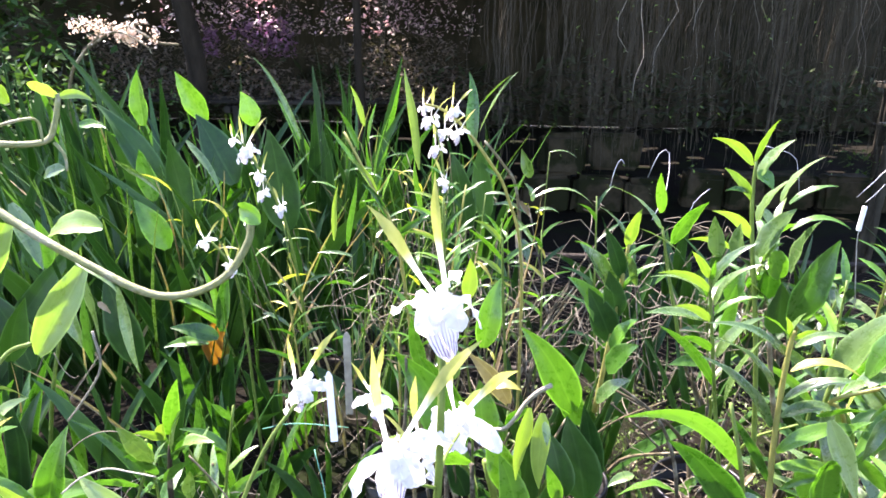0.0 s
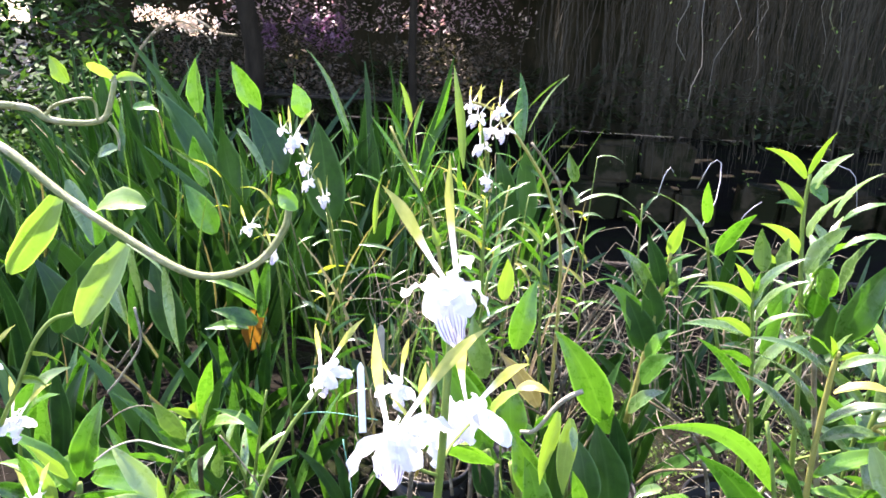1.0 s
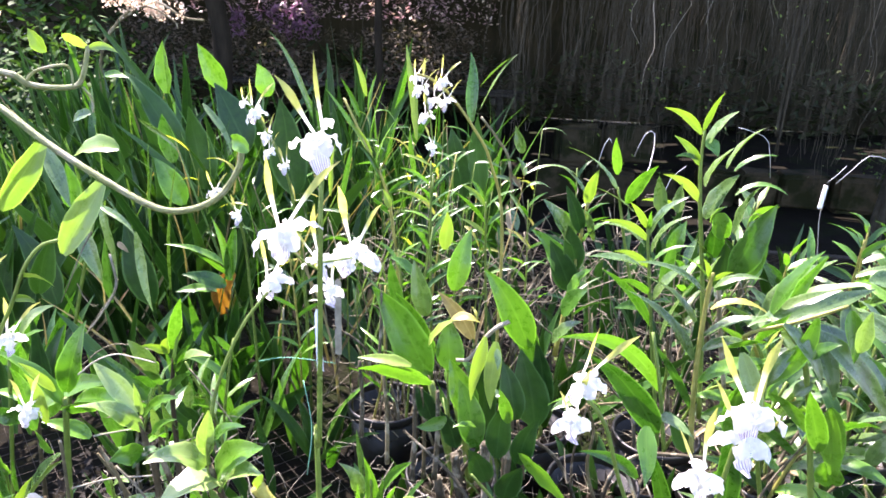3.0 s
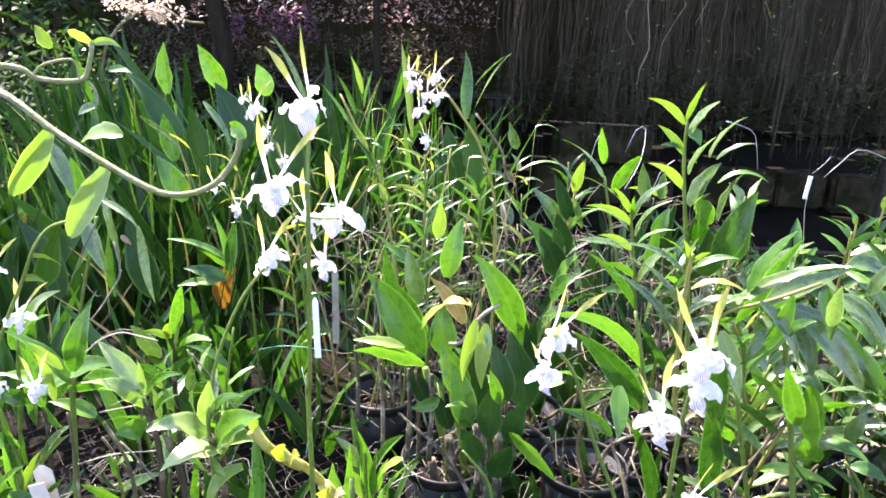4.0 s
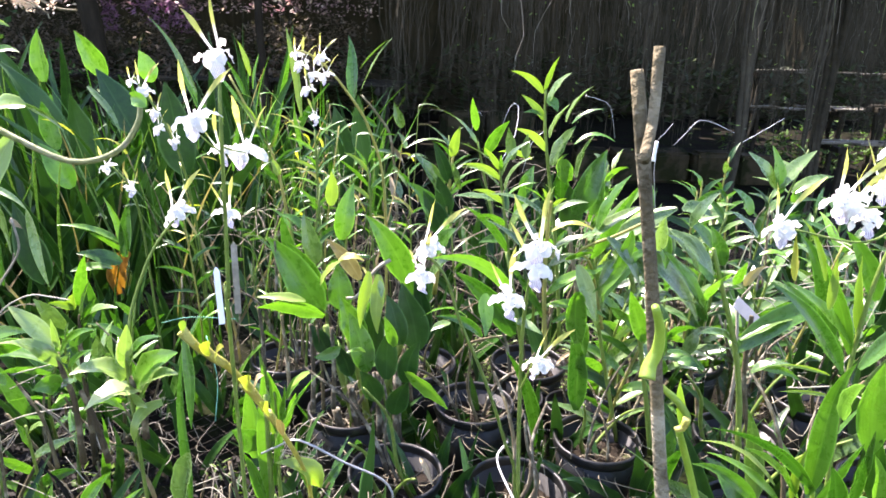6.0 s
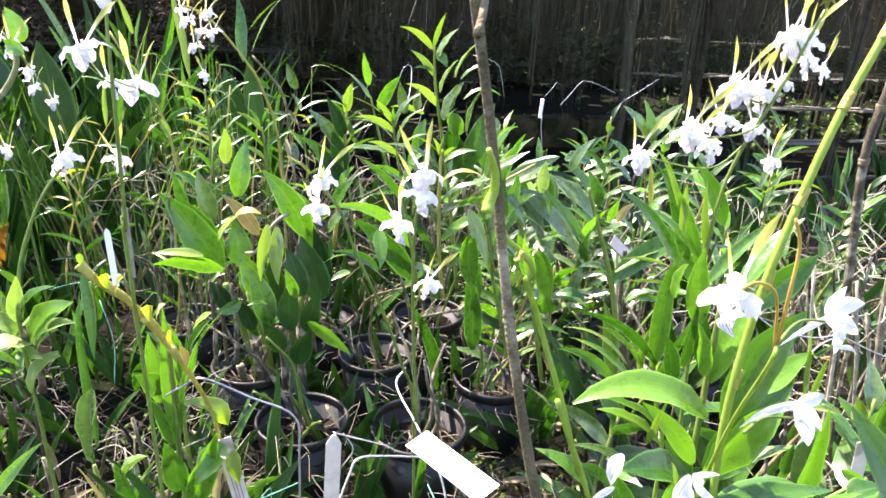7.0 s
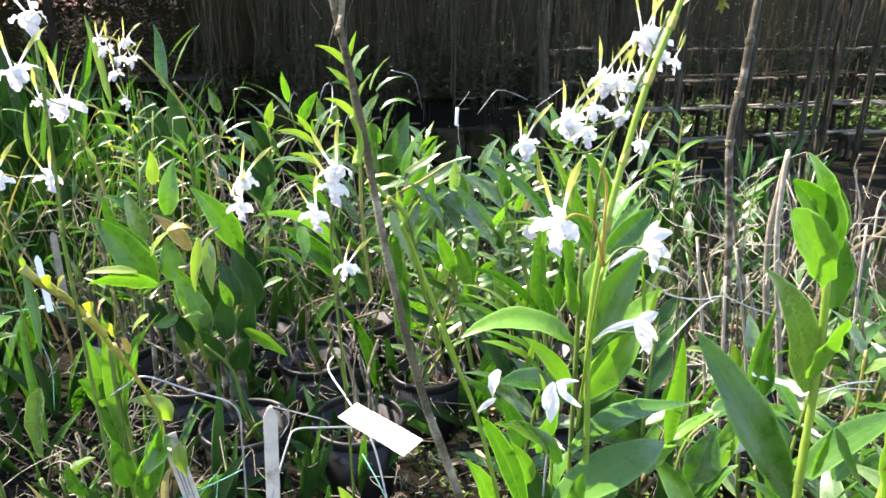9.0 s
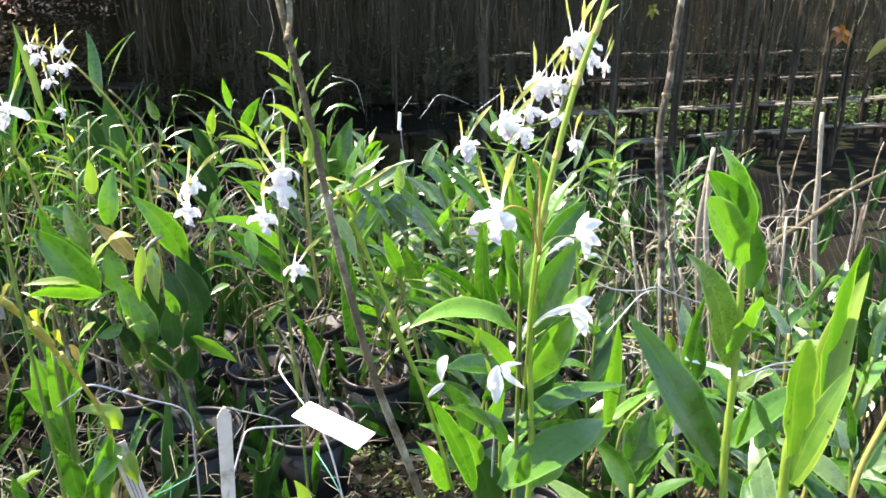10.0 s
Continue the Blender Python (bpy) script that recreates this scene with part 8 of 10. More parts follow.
q = thing("plant_label", (0.252, 0.250, 0.512), "worn plastic label stake pushed into a pot, shade in its colour", "label", "plant labels")
board(q, "blade", (0.252, 0.250, 0.512), (0.260, 0.250, 0.697), 0.0177, 0.0012, TAG_DIM, (0.1, -1, 0.2), point=0.012)
q = thing("plant_label", (0.147, 0.500, 0.285), "slanting worn label stake, shade in its colour, with faded writing", "label", "plant labels")
board(q, "blade", (0.147, 0.500, 0.285), (0.106, 0.500, 0.525), 0.0236, 0.0012, TAG_DIM, (0.1, -1, 0.3), point=0.0)
board(q, "writing", (0.125, 0.498, 0.385), (0.104, 0.498, 0.507), 0.0013, 0.0006, INK, (0.1, -1, 0.3))
board(q, "writing", (0.126, 0.499, 0.405), (0.110, 0.499, 0.501), 0.0013, 0.0006, INK, (0.1, -1, 0.3))
board(q, "writing", (0.133, 0.500, 0.394), (0.119, 0.500, 0.478), 0.0013, 0.0006, INK, (0.1, -1, 0.3))
q = thing("plant_label", (-0.205, 1.200, 0.478), "narrow white label stake", "label", "plant labels")
board(q, "blade", (-0.205, 1.200, 0.478), (-0.224, 1.250, 0.607), 0.0145, 0.0012, TAG, (0, -1, 0.4), point=0.01)
q = thing("plant_label", (-0.432, 0.600, 0.467), "pale label stake among leaves", "label", "plant labels")
board(q, "blade", (-0.432, 0.600, 0.467), (-0.452, 0.600, 0.559), 0.0229, 0.0012, TAG_DIM, (0.2, -1, 0.4), point=0.0)
q = thing("plant_label", (0.964, 0.900, 0.622), "faded pinkish label stake among leaves", "label", "plant labels")
board(q, "blade", (0.964, 0.900, 0.622), (0.901, 0.900, 0.677), 0.0267, 0.0012, TAG_PINK, (0, -0.8, 0.6), point=0.0)
q = thing("plant_label", (1.061, 0.300, 0.586), "narrow white label lying on a wire", "label", "plant labels")
board(q, "blade", (1.061, 0.300, 0.586), (1.211, 0.300, 0.521), 0.0106, 0.0012, TAG, (0, -0.6, 0.8), point=0.0)
q = thing("plant_label", (1.118, 0.350, 0.379), "grey weathered plastic label stake", "label", "plant labels")
board(q, "blade", (1.118, 0.350, 0.379), (1.105, 0.350, 0.528), 0.0274, 0.0012, TAG_DIM, (0, -1, 0.3), point=0.0)
q = thing("plant_label", (-0.216, 1.400, 0.416), "old grey wooden label stake", "label", "plant labels")
board(q, "blade", (-0.216, 1.400, 0.416), (-0.221, 1.420, 0.615), 0.0170, 0.0012, CANE_PALE, (0, -1, 0.2), point=0.01)
q = thing("support_wires", (0.208, 0.470, 0.320), "bent galvanised wire plant supports", "wire", "support wires")
stem(q, "wire", WIRE, [(0.033, 0.500, 0.607), (0.061, 0.480, 0.633), (0.091, 0.470, 0.649), (0.152, 0.470, 0.613), (0.213, 0.470, 0.574), (0.218, 0.460, 0.505), (0.213, 0.450, 0.335)], 0.0016, 0.0016)
stem(q, "wire", WIRE, [(0.233, 0.240, 0.503), (0.255, 0.250, 0.571), (0.279, 0.270, 0.626), (0.290, 0.280, 0.638), (0.322, 0.300, 0.623), (0.404, 0.330, 0.588)], 0.0014, 0.0014)
stem(q, "wire", WIRE, [(0.378, 0.480, 0.639), (0.360, 0.450, 0.629), (0.377, 0.380, 0.612), (0.390, 0.340, 0.593), (0.404, 0.300, 0.560), (0.417, 0.240, 0.441)], 0.0015, 0.0015)
stem(q, "wire", WIRE, [(0.260, 0.260, 0.693), (0.285, 0.280, 0.669), (0.333, 0.320, 0.621), (0.342, 0.330, 0.604)], 0.0009, 0.0009)
stem(q, "wire", WIRE, [(0.271, 0.260, 0.691), (0.283, 0.270, 0.660), (0.270, 0.270, 0.637)], 0.0006, 0.0006)
stem(q, "wire", WIRE, [(0.941, 0.500, 0.713), (1.022, 0.500, 0.657), (1.104, 0.500, 0.635), (1.157, 0.500, 0.635), (1.233, 0.500, 0.600), (1.328, 0.500, 0.562)], 0.0012, 0.0012)
stem(q, "wire", WIRE, [(0.959, 0.400, 0.607), (1.064, 0.450, 0.644), (1.142, 0.500, 0.631)], 0.0014, 0.0014)
stem(q, "wire", WIRE, [(1.212, 0.300, 0.515), (1.289, 0.300, 0.525), (1.359, 0.300, 0.518)], 0.0016, 0.0016)
stem(q, "wire", WIRE, [(1.246, 0.300, 0.485), (1.264, 0.300, 0.517), (1.357, 0.300, 0.501)], 0.0011, 0.0011)
stem(q, "wire", WIRE, [(0.505, -0.020, 0.712), (0.506, -0.020, 0.751), (0.508, -0.020, 0.777)], 0.0010, 0.0010)
stem(q, "wire", WIRE, [(0.479, 2.200, 0.780), (0.491, 2.200, 0.848), (0.507, 2.200, 0.879), (0.518, 2.200, 0.865)], 0.0014, 0.0014, sides=5, sub=2)
stem(q, "wire", WIRE, [(0.596, 2.200, 0.823), (0.623, 2.200, 0.900), (0.654, 2.200, 0.903), (0.631, 2.100, 0.811), (0.573, 2.000, 0.738)], 0.0014, 0.0014, sides=5, sub=2)
stem(q, "wire", WIRE, [(0.631, 1.900, 0.720), (0.655, 1.900, 0.816), (0.694, 1.900, 0.858)], 0.0012, 0.0010, sides=5, sub=2)
stem(q, "wire", WIRE, [(0.819, 1.900, 0.978), (0.869, 1.900, 0.966), (0.910, 1.900, 0.941), (0.934, 1.900, 0.840)], 0.0009, 0.0008, sides=5, sub=2)
stem(q, "wire", WIRE, [(1.055, 1.750, 0.584), (1.026, 1.750, 0.757), (1.026, 1.750, 0.802)], 0.0011, 0.0011, sides=5, sub=2)
stem(q, "wire", TAG, [(1.006, 1.720, 0.801), (1.008, 1.720, 0.832), (1.010, 1.720, 0.863)], 0.0057, 0.0057)
stem(q, "wire", WIRE, [(1.025, 1.750, 0.865), (1.044, 1.750, 0.886), (1.064, 1.750, 0.913)], 0.0009, 0.0008, sides=5, sub=2)
stem(q, "wire", WIRE, [(1.303, 2.300, 0.754), (1.349, 2.300, 0.809), (1.392, 2.300, 0.856), (1.463, 2.300, 0.843), (1.543, 2.300, 0.809)], 0.0015, 0.0014, sides=5, sub=2)
stem(q, "wire", WIRE, [(1.582, 2.300, 0.774), (1.657, 2.300, 0.821), (1.735, 2.300, 0.872)], 0.0015, 0.0014, sides=5, sub=2)
stem(q, "string", STRING, [(0.172, 0.400, 0.450), (0.177, 0.420, 0.491), (0.150, 0.400, 0.472)], 0.0005, 0.0005)
stem(q, "string", STRING, [(0.107, 0.400, 0.470), (0.174, 0.440, 0.462), (0.215, 0.460, 0.463)], 0.0008, 0.0008)
stem(q, "string", STRING, [(0.390, 0.340, 0.538), (0.406, 0.300, 0.510), (0.420, 0.280, 0.469)], 0.0009, 0.0009)
stem(q, "string", STRING, [(-0.387, 1.300, 0.433), (-0.313, 1.300, 0.450), (-0.197, 1.300, 0.446)], 0.0010, 0.0010)
stem(q, "string", STRING, [(-0.261, 1.250, 0.422), (-0.228, 1.200, 0.330), (-0.226, 1.150, 0.237)], 0.0010, 0.0010)

# small near leaves beside the yellow cane
q = thing("dendrobium_orchid", (0.043, 0.450, 0.200), "small orchid with rounded bright green leaves", "orchid", "potted orchids")
stem(q, "cane", CANE, [(0.053, 0.460, 0.200), (0.043, 0.450, 0.393), (0.066, 0.450, 0.471), (0.083, 0.450, 0.548)], 0.0057, 0.0038, nodes_every=0.035)
lf(q, BRIGHT, (0.067, 0.440, 0.457), (0.102, 0.440, 0.586), 0.0409, 0.03, fold=0.55, roll=2, face=(0.22, -0.83, 1.06))
lf(q, LIME, (0.115, 0.500, 0.549), (0.058, 0.480, 0.609), 0.0322, 0.25, fold=0.51, roll=34, face=(0.00, -0.87, 1.00))
lf(q, BRIGHT, (0.013, 0.550, 0.564), (0.011, 0.550, 0.686), 0.0386, 0.04, fold=0.35, roll=32, face=(0.34, -0.88, 0.61))
lf(q, GREEN, (0.024, 0.550, 0.582), (-0.010, 0.520, 0.636), 0.0403, 0.1, fold=0.50, roll=6, face=(0.39, -0.88, 1.09))
lf(q, BRIGHT, (0.116, 0.450, 0.549), (0.074, 0.420, 0.511), 0.0366, 0.1, fold=0.54, roll=3, face=(-0.10, -0.84, 1.00))
lf(q, GREEN, (0.048, 0.450, 0.477), (0.039, 0.450, 0.569), 0.0371, 0.04, fold=0.36, roll=-16, face=(0.05, -0.83, 0.81))
lf(q, GREEN, (-0.005, 0.420, 0.495), (-0.023, 0.420, 0.558), 0.0340, 0.1, fold=0.60, roll=36, face=(-0.03, -0.82, 1.01))
lf(q, LIME, (0.123, 0.480, 0.517), (0.129, 0.460, 0.466), 0.0274, 0.1, fold=0.48, roll=-16, face=(-0.06, -0.83, 0.71))
lf(q, GREY, (-0.043, 0.500, 0.467), (-0.002, 0.500, 0.507), 0.0368, 0.1, fold=0.56, roll=19, face=(0.26, -0.82, 1.12))
lf(q, GREEN, (0.317, 0.100, 0.639), (0.310, 0.100, 0.683), 0.0201, 0.03, fold=0.50, roll=31, face=(-0.24, -0.79, 1.13))
lf(q, LIME, (0.338, 0.120, 0.617), (0.322, 0.120, 0.662), 0.0154, 0.03, fold=0.39, roll=-29, face=(-0.02, -0.78, 0.83))

# a young shoot near the middle
q = thing("dendrobium_orchid", (0.010, 0.750, 0.100), "young orchid shoot with pointed light green leaves", "orchid", "potted orchids")
stem(q, "cane", CANE, [(0.015, 0.760, 0.100), (0.005, 0.750, 0.355), (0.005, 0.750, 0.472), (0.003, 0.750, 0.560)], 0.0050, 0.0033, nodes_every=0.035)
lf(q, GREY, (-0.009, 0.750, 0.531), (-0.042, 0.740, 0.591), 0.0232, 0.1, fold=0.46, roll=15, face=(0.45, -0.80, 0.97))
lf(q, BRIGHT, (0.010, 0.750, 0.461), (-0.001, 0.750, 0.607), 0.0233, 0.02, fold=0.46, roll=-7, face=(0.31, -0.80, 1.03))
lf(q, BRIGHT, (0.020, 0.740, 0.481), (0.026, 0.730, 0.586), 0.0196, 0.04, fold=0.57, roll=-26, face=(0.24, -0.80, 0.86))
lf(q, GREEN, (0.026, 0.750, 0.541), (0.071, 0.730, 0.614), 0.0181, 0.12, fold=0.56, roll=-14, face=(0.29, -0.82, 0.92))
lf(q, GREY, (-0.011, 0.760, 0.552), (-0.018, 0.760, 0.638), 0.0134, 0.03, fold=0.36, roll=-24, face=(0.01, -0.82, 0.68))
lf(q, BRIGHT, (0.024, 0.740, 0.493), (0.045, 0.720, 0.574), 0.0163, 0.1, fold=0.27, roll=-17, face=(-0.01, -0.80, 0.83))
lf(q, LIME, (-0.001, 0.750, 0.471), (-0.018, 0.740, 0.543), 0.0149, 0.05, fold=0.55, roll=-29, face=(0.30, -0.78, 0.76))

# arching leaves low at the left
q = thing("dendrobium_orchid", (-0.621, 0.850, 0.070), "low orchid with long arching bright green leaves", "orchid", "potted orchids")
stem(q, "cane", CANE_SHEATH, [(-0.638, 0.850, 0.171), (-0.628, 0.850, 0.394), (-0.617, 0.850, 0.548)], 0.0056, 0.0037, nodes_every=0.035)
stem(q, "cane", CANE, [(-0.721, 0.850, 0.193), (-0.674, 0.850, 0.498), (-0.651, 0.850, 0.657)], 0.0045, 0.0032, nodes_every=0.035)
lf(q, BRIGHT, (-0.636, 0.850, 0.536), (-0.441, 0.820, 0.658), 0.0410, 0.15, fold=0.17, roll=-12, face=(-0.44, -0.52, 0.69), twist=-20)
lf(q, BRIGHT, (-0.603, 0.850, 0.562), (-0.697, 0.850, 0.582), 0.0246, 0.15, fold=0.27, roll=-3, face=(-0.37, -0.52, 0.73), twist=-5)
lf(q, BRIGHT, (-0.539, 0.850, 0.580), (-0.398, 0.800, 0.594), 0.0382, 0.20, fold=0.29, roll=-1, face=(-0.35, -0.52, 0.74), twist=-2)
lf(q, BRIGHT, (-0.624, 0.860, 0.541), (-0.638, 0.870, 0.626), 0.0358, 0.05, fold=0.24, roll=-5, face=(0.05, -0.95, -0.24), twist=-9)
lf(q, GREEN, (-0.639, 0.840, 0.533), (-0.695, 0.820, 0.560), 0.0318, 0.15, fold=0.31, roll=1, face=(-0.09, -0.85, 0.35), twist=2)
lf(q, GREEN, (-0.605, 0.860, 0.533), (-0.571, 0.880, 0.608), 0.0305, 0.05, fold=0.33, roll=3, face=(0.13, -0.95, -0.21), twist=5)
lf(q, PALE_LEAF, (-0.667, 0.900, 0.655), (-0.598, 0.900, 0.736), 0.0235, 0.25, fold=0.17, roll=-12, face=(-0.44, -0.52, 0.69), twist=-20)
lf(q, GREEN, (-0.694, 0.900, 0.609), (-0.622, 0.900, 0.691), 0.0293, 0.15, fold=0.40, roll=10, face=(-0.26, -0.52, 0.78), twist=16)
lf(q, GREEN, (-0.723, 0.920, 0.593), (-0.683, 0.930, 0.697), 0.0282, 0.08, fold=0.20, roll=-10, face=(0.02, -0.95, -0.26), twist=-16)

# long pale leaves and roots at the left
q = thing("strap_leaved_orchid", (-0.961, 1.500, 0.062), "orchid with long drooping pale grey-green leaves", "orchid", "potted orchids")
stem(q, "stem", CANE, [(-1.060, 1.500, 0.062), (-0.998, 1.500, 0.373), (-0.903, 1.500, 0.688)], 0.0060, 0.0045)
lf(q, GREY, (-0.838, 1.450, 0.760), (-0.785, 1.400, 0.579), 0.0314, -0.02, fold=0.34, roll=-7, face=(0.56, -0.81, 0.70))
lf(q, GREY, (-0.786, 1.500, 0.671), (-0.731, 1.450, 0.468), 0.0265, -0.03, fold=0.21, roll=22, face=(0.35, -0.82, 0.93))
lf(q, GREY, (-0.866, 1.400, 0.709), (-0.798, 1.350, 0.586), 0.0448, 0.02, fold=0.39, roll=-12, face=(0.34, -0.80, 0.60))
lf(q, GREY, (-0.847, 1.450, 0.751), (-0.727, 1.400, 0.703), 0.0171, 0.1, fold=0.31, roll=-27, face=(0.71, -0.82, 0.84))
lf(q, DARK, (-0.820, 1.600, 0.419), (-0.881, 1.600, 0.662), 0.0855, 0.02, fold=0.42, roll=17, face=(0.49, -0.82, 0.91))
lf(q, DARK, (-1.040, 1.500, 0.441), (-1.107, 1.500, 0.675), 0.0742, 0.03, fold=0.27, roll=20, face=(0.74, -0.76, 0.63))
lf(q, GREY, (-0.861, 1.300, 0.925), (-0.773, 1.250, 0.811), 0.0364, -0.03, fold=0.35, roll=-12, face=(0.46, -0.80, 0.49))
lf(q, GREY, (-0.900, 1.200, 0.809), (-0.893, 1.200, 0.964), 0.0270, 0.02, fold=0.52, roll=33, face=(0.70, -0.77, 0.45))
lf(q, DARK, (-1.011, 1.400, 0.517), (-0.961, 1.400, 0.680), 0.0607, 0.02, fold=0.56, roll=-0, face=(0.82, -0.76, 0.58))
lf(q, GREEN, (-0.816, 1.300, 0.789), (-0.808, 1.300, 0.894), 0.0427, 0.02, fold=0.47, roll=-15, face=(0.63, -0.81, 0.39))
lf(q, GREY, (-0.863, 1.700, 0.937), (-0.718, 1.650, 0.869), 0.0198, 0.05, fold=0.47, roll=-38, face=(0.30, -0.87, 0.33))
lf(q, GREY, (-0.716, 1.800, 0.974), (-0.605, 1.750, 0.850), 0.0209, 0.05, fold=0.35, roll=19, face=(0.33, -0.90, 0.76))
lf(q, STRAW, (-0.777, 1.400, 0.673), (-0.739, 1.380, 0.657), 0.0140, 0.1, fold=0.28, roll=-18, face=(0.66, -0.82, 0.48))
lf(q, GREEN, (-0.938, 1.600, 0.410), (-0.930, 1.600, 0.625), 0.0615, 0.02, fold=0.51, roll=-24, face=(0.49, -0.80, 0.85))
stem(q, "root", ROOT, [(-0.775, 1.300, 0.732), (-0.810, 1.300, 0.675), (-0.827, 1.280, 0.621), (-0.862, 1.280, 0.555)], 0.0018, 0.0011)
stem(q, "root", ROOT, [(-0.723, 1.300, 0.618), (-0.734, 1.300, 0.590), (-0.763, 1.280, 0.543), (-0.801, 1.280, 0.492)], 0.0013, 0.0009)
stem(q, "root", ROOT, [(-0.793, 1.250, 0.622), (-0.782, 1.250, 0.590), (-0.763, 1.250, 0.568), (-0.748, 1.250, 0.572)], 0.0011, 0.0007)
stem(q, "root", ROOT, [(-0.627, 1.000, 0.560), (-0.585, 1.000, 0.597), (-0.540, 1.000, 0.614), (-0.468, 1.000, 0.605)], 0.0012, 0.0009)
q = thing("bamboo_stake", (-0.397, 0.600, 0.433), "thin grey bamboo stake leaning among leaves", "stake")
stem(q, "stake", CANE_DRY, [(-0.396, 0.600, 0.411), (-0.386, 0.600, 0.559), (-0.383, 0.600, 0.656), (-0.384, 0.600, 0.686)], 0.0024, 0.0021)
q = thing("plant_label", (-0.447, 0.620, 0.484), "broad pale plastic label half hidden by leaves", "label", "plant labels")
board(q, "blade", (-0.447, 0.620, 0.484), (-0.455, 0.620, 0.577), 0.0286, 0.0012, TAG_DIM, (0.1, -1, 0.3), point=0.01)
q = thing("dendrobium_orchid", (-0.527, 0.640, 0.100), "low orchid with broad pale green leaves", "orchid", "potted orchids")
lf(q, GREEN, (-0.512, 0.640, 0.541), (-0.528, 0.640, 0.653), 0.0238, 0.03, fold=0.22, roll=-29, face=(0.67, -0.65, 0.99))
lf(q, GREY, (-0.495, 0.640, 0.527), (-0.416, 0.640, 0.647), 0.0269, 0.06, fold=0.26, roll=-7, face=(0.49, -0.67, 1.06))
lf(q, BRIGHT, (-0.475, 0.620, 0.502), (-0.428, 0.620, 0.561), 0.0232, 0.06, fold=0.53, roll=-33, face=(0.35, -0.65, 0.75))
lf(q, BRIGHT, (-0.445, 0.660, 0.617), (-0.469, 0.660, 0.655), 0.0243, 0.06, fold=0.37, roll=32, face=(0.60, -0.69, 0.89))
lf(q, LIME, (-0.474, 0.720, 0.681), (-0.526, 0.720, 0.725), 0.0177, 0.15, fold=0.24, roll=-15, face=(0.67, -0.72, 0.73))
lf(q, GREEN, (-0.492, 0.640, 0.559), (-0.495, 0.640, 0.614), 0.0176, 0.02, fold=0.34, roll=37, face=(0.33, -0.66, 0.89))
lf(q, GREEN, (-0.524, 0.600, 0.501), (-0.492, 0.600, 0.551), 0.0226, 0.05, fold=0.26, roll=31, face=(0.41, -0.62, 0.87))

# slender fans at the back of the bench
q = thing("dendrobium_orchid", (0.000, 1.550, 0.200), "slender orchid with a fan of narrow yellow-green leaves", "orchid", "potted orchids")
stem(q, "cane", CANE, [(0.013, 1.560, 0.200), (0.003, 1.550, 0.433), (-0.008, 1.550, 0.698), (-0.014, 1.550, 0.897)], 0.0046, 0.0031, nodes_every=0.035)
lf(q, LIME, (-0.014, 1.550, 0.885), (-0.092, 1.550, 0.913), 0.0099, 0.12, fold=0.25, roll=15, face=(0.17, -0.97, 0.44))
lf(q, GREEN, (-0.010, 1.550, 0.868), (0.065, 1.550, 0.932), 0.0111, 0.15, fold=0.44, roll=-27, face=(0.03, -0.98, 0.64))
lf(q, BRIGHT, (-0.016, 1.550, 0.840), (-0.092, 1.550, 0.883), 0.0099, 0.1, fold=0.44, roll=-9, face=(0.32, -0.97, 0.84))
lf(q, GREEN, (-0.009, 1.550, 0.815), (0.048, 1.550, 0.889), 0.0111, 0.1, fold=0.30, roll=-23, face=(0.18, -0.97, 0.60))
lf(q, LIME, (-0.012, 1.550, 0.789), (-0.100, 1.550, 0.817), 0.0099, 0.15, fold=0.28, roll=36, face=(0.15, -0.96, 0.57))
lf(q, GREEN, (-0.011, 1.550, 0.779), (0.053, 1.550, 0.838), 0.0099, 0.12, fold=0.28, roll=-17, face=(0.14, -0.97, 0.55))
lf(q, BRIGHT, (-0.010, 1.550, 0.742), (-0.091, 1.550, 0.769), 0.0099, 0.15, fold=0.23, roll=4, face=(-0.05, -0.96, 0.49))
lf(q, GREEN, (-0.007, 1.550, 0.730), (0.061, 1.550, 0.781), 0.0111, 0.12, fold=0.42, roll=20, face=(0.30, -0.96, 0.64))
q = thing("dendrobium_orchid", (0.146, 1.650, 0.200), "slender orchid with a fan of narrow yellow-green leaves", "orchid", "potted orchids")
stem(q, "cane", CANE, [(0.159, 1.660, 0.200), (0.149, 1.650, 0.402), (0.135, 1.650, 0.612), (0.126, 1.650, 0.776)], 0.0049, 0.0033, nodes_every=0.035)
lf(q, LIME, (0.126, 1.650, 0.764), (0.058, 1.650, 0.824), 0.0140, 0.12, fold=0.51, roll=27, face=(0.09, -0.97, 0.78))
lf(q, GREEN, (0.128, 1.650, 0.757), (0.206, 1.650, 0.822), 0.0140, 0.12, fold=0.44, roll=19, face=(0.06, -0.97, 0.74))
lf(q, BRIGHT, (0.129, 1.650, 0.718), (0.035, 1.650, 0.803), 0.0140, 0.14, fold=0.46, roll=18, face=(0.03, -0.97, 0.87))
lf(q, GREEN, (0.132, 1.650, 0.712), (0.216, 1.650, 0.769), 0.0140, 0.12, fold=0.44, roll=-2, face=(-0.06, -0.97, 0.62))
lf(q, LIME, (0.130, 1.650, 0.682), (0.060, 1.650, 0.727), 0.0140, 0.12, fold=0.37, roll=17, face=(0.24, -0.96, 0.80))
lf(q, GREEN, (0.128, 1.650, 0.793), (0.149, 1.650, 0.841), 0.0094, 0.05, fold=0.33, roll=6, face=(-0.12, -0.98, 0.66))
lf(q, BRIGHT, (0.121, 1.650, 0.784), (0.087, 1.650, 0.838), 0.0094, 0.05, fold=0.43, roll=-9, face=(0.23, -0.98, 0.84))
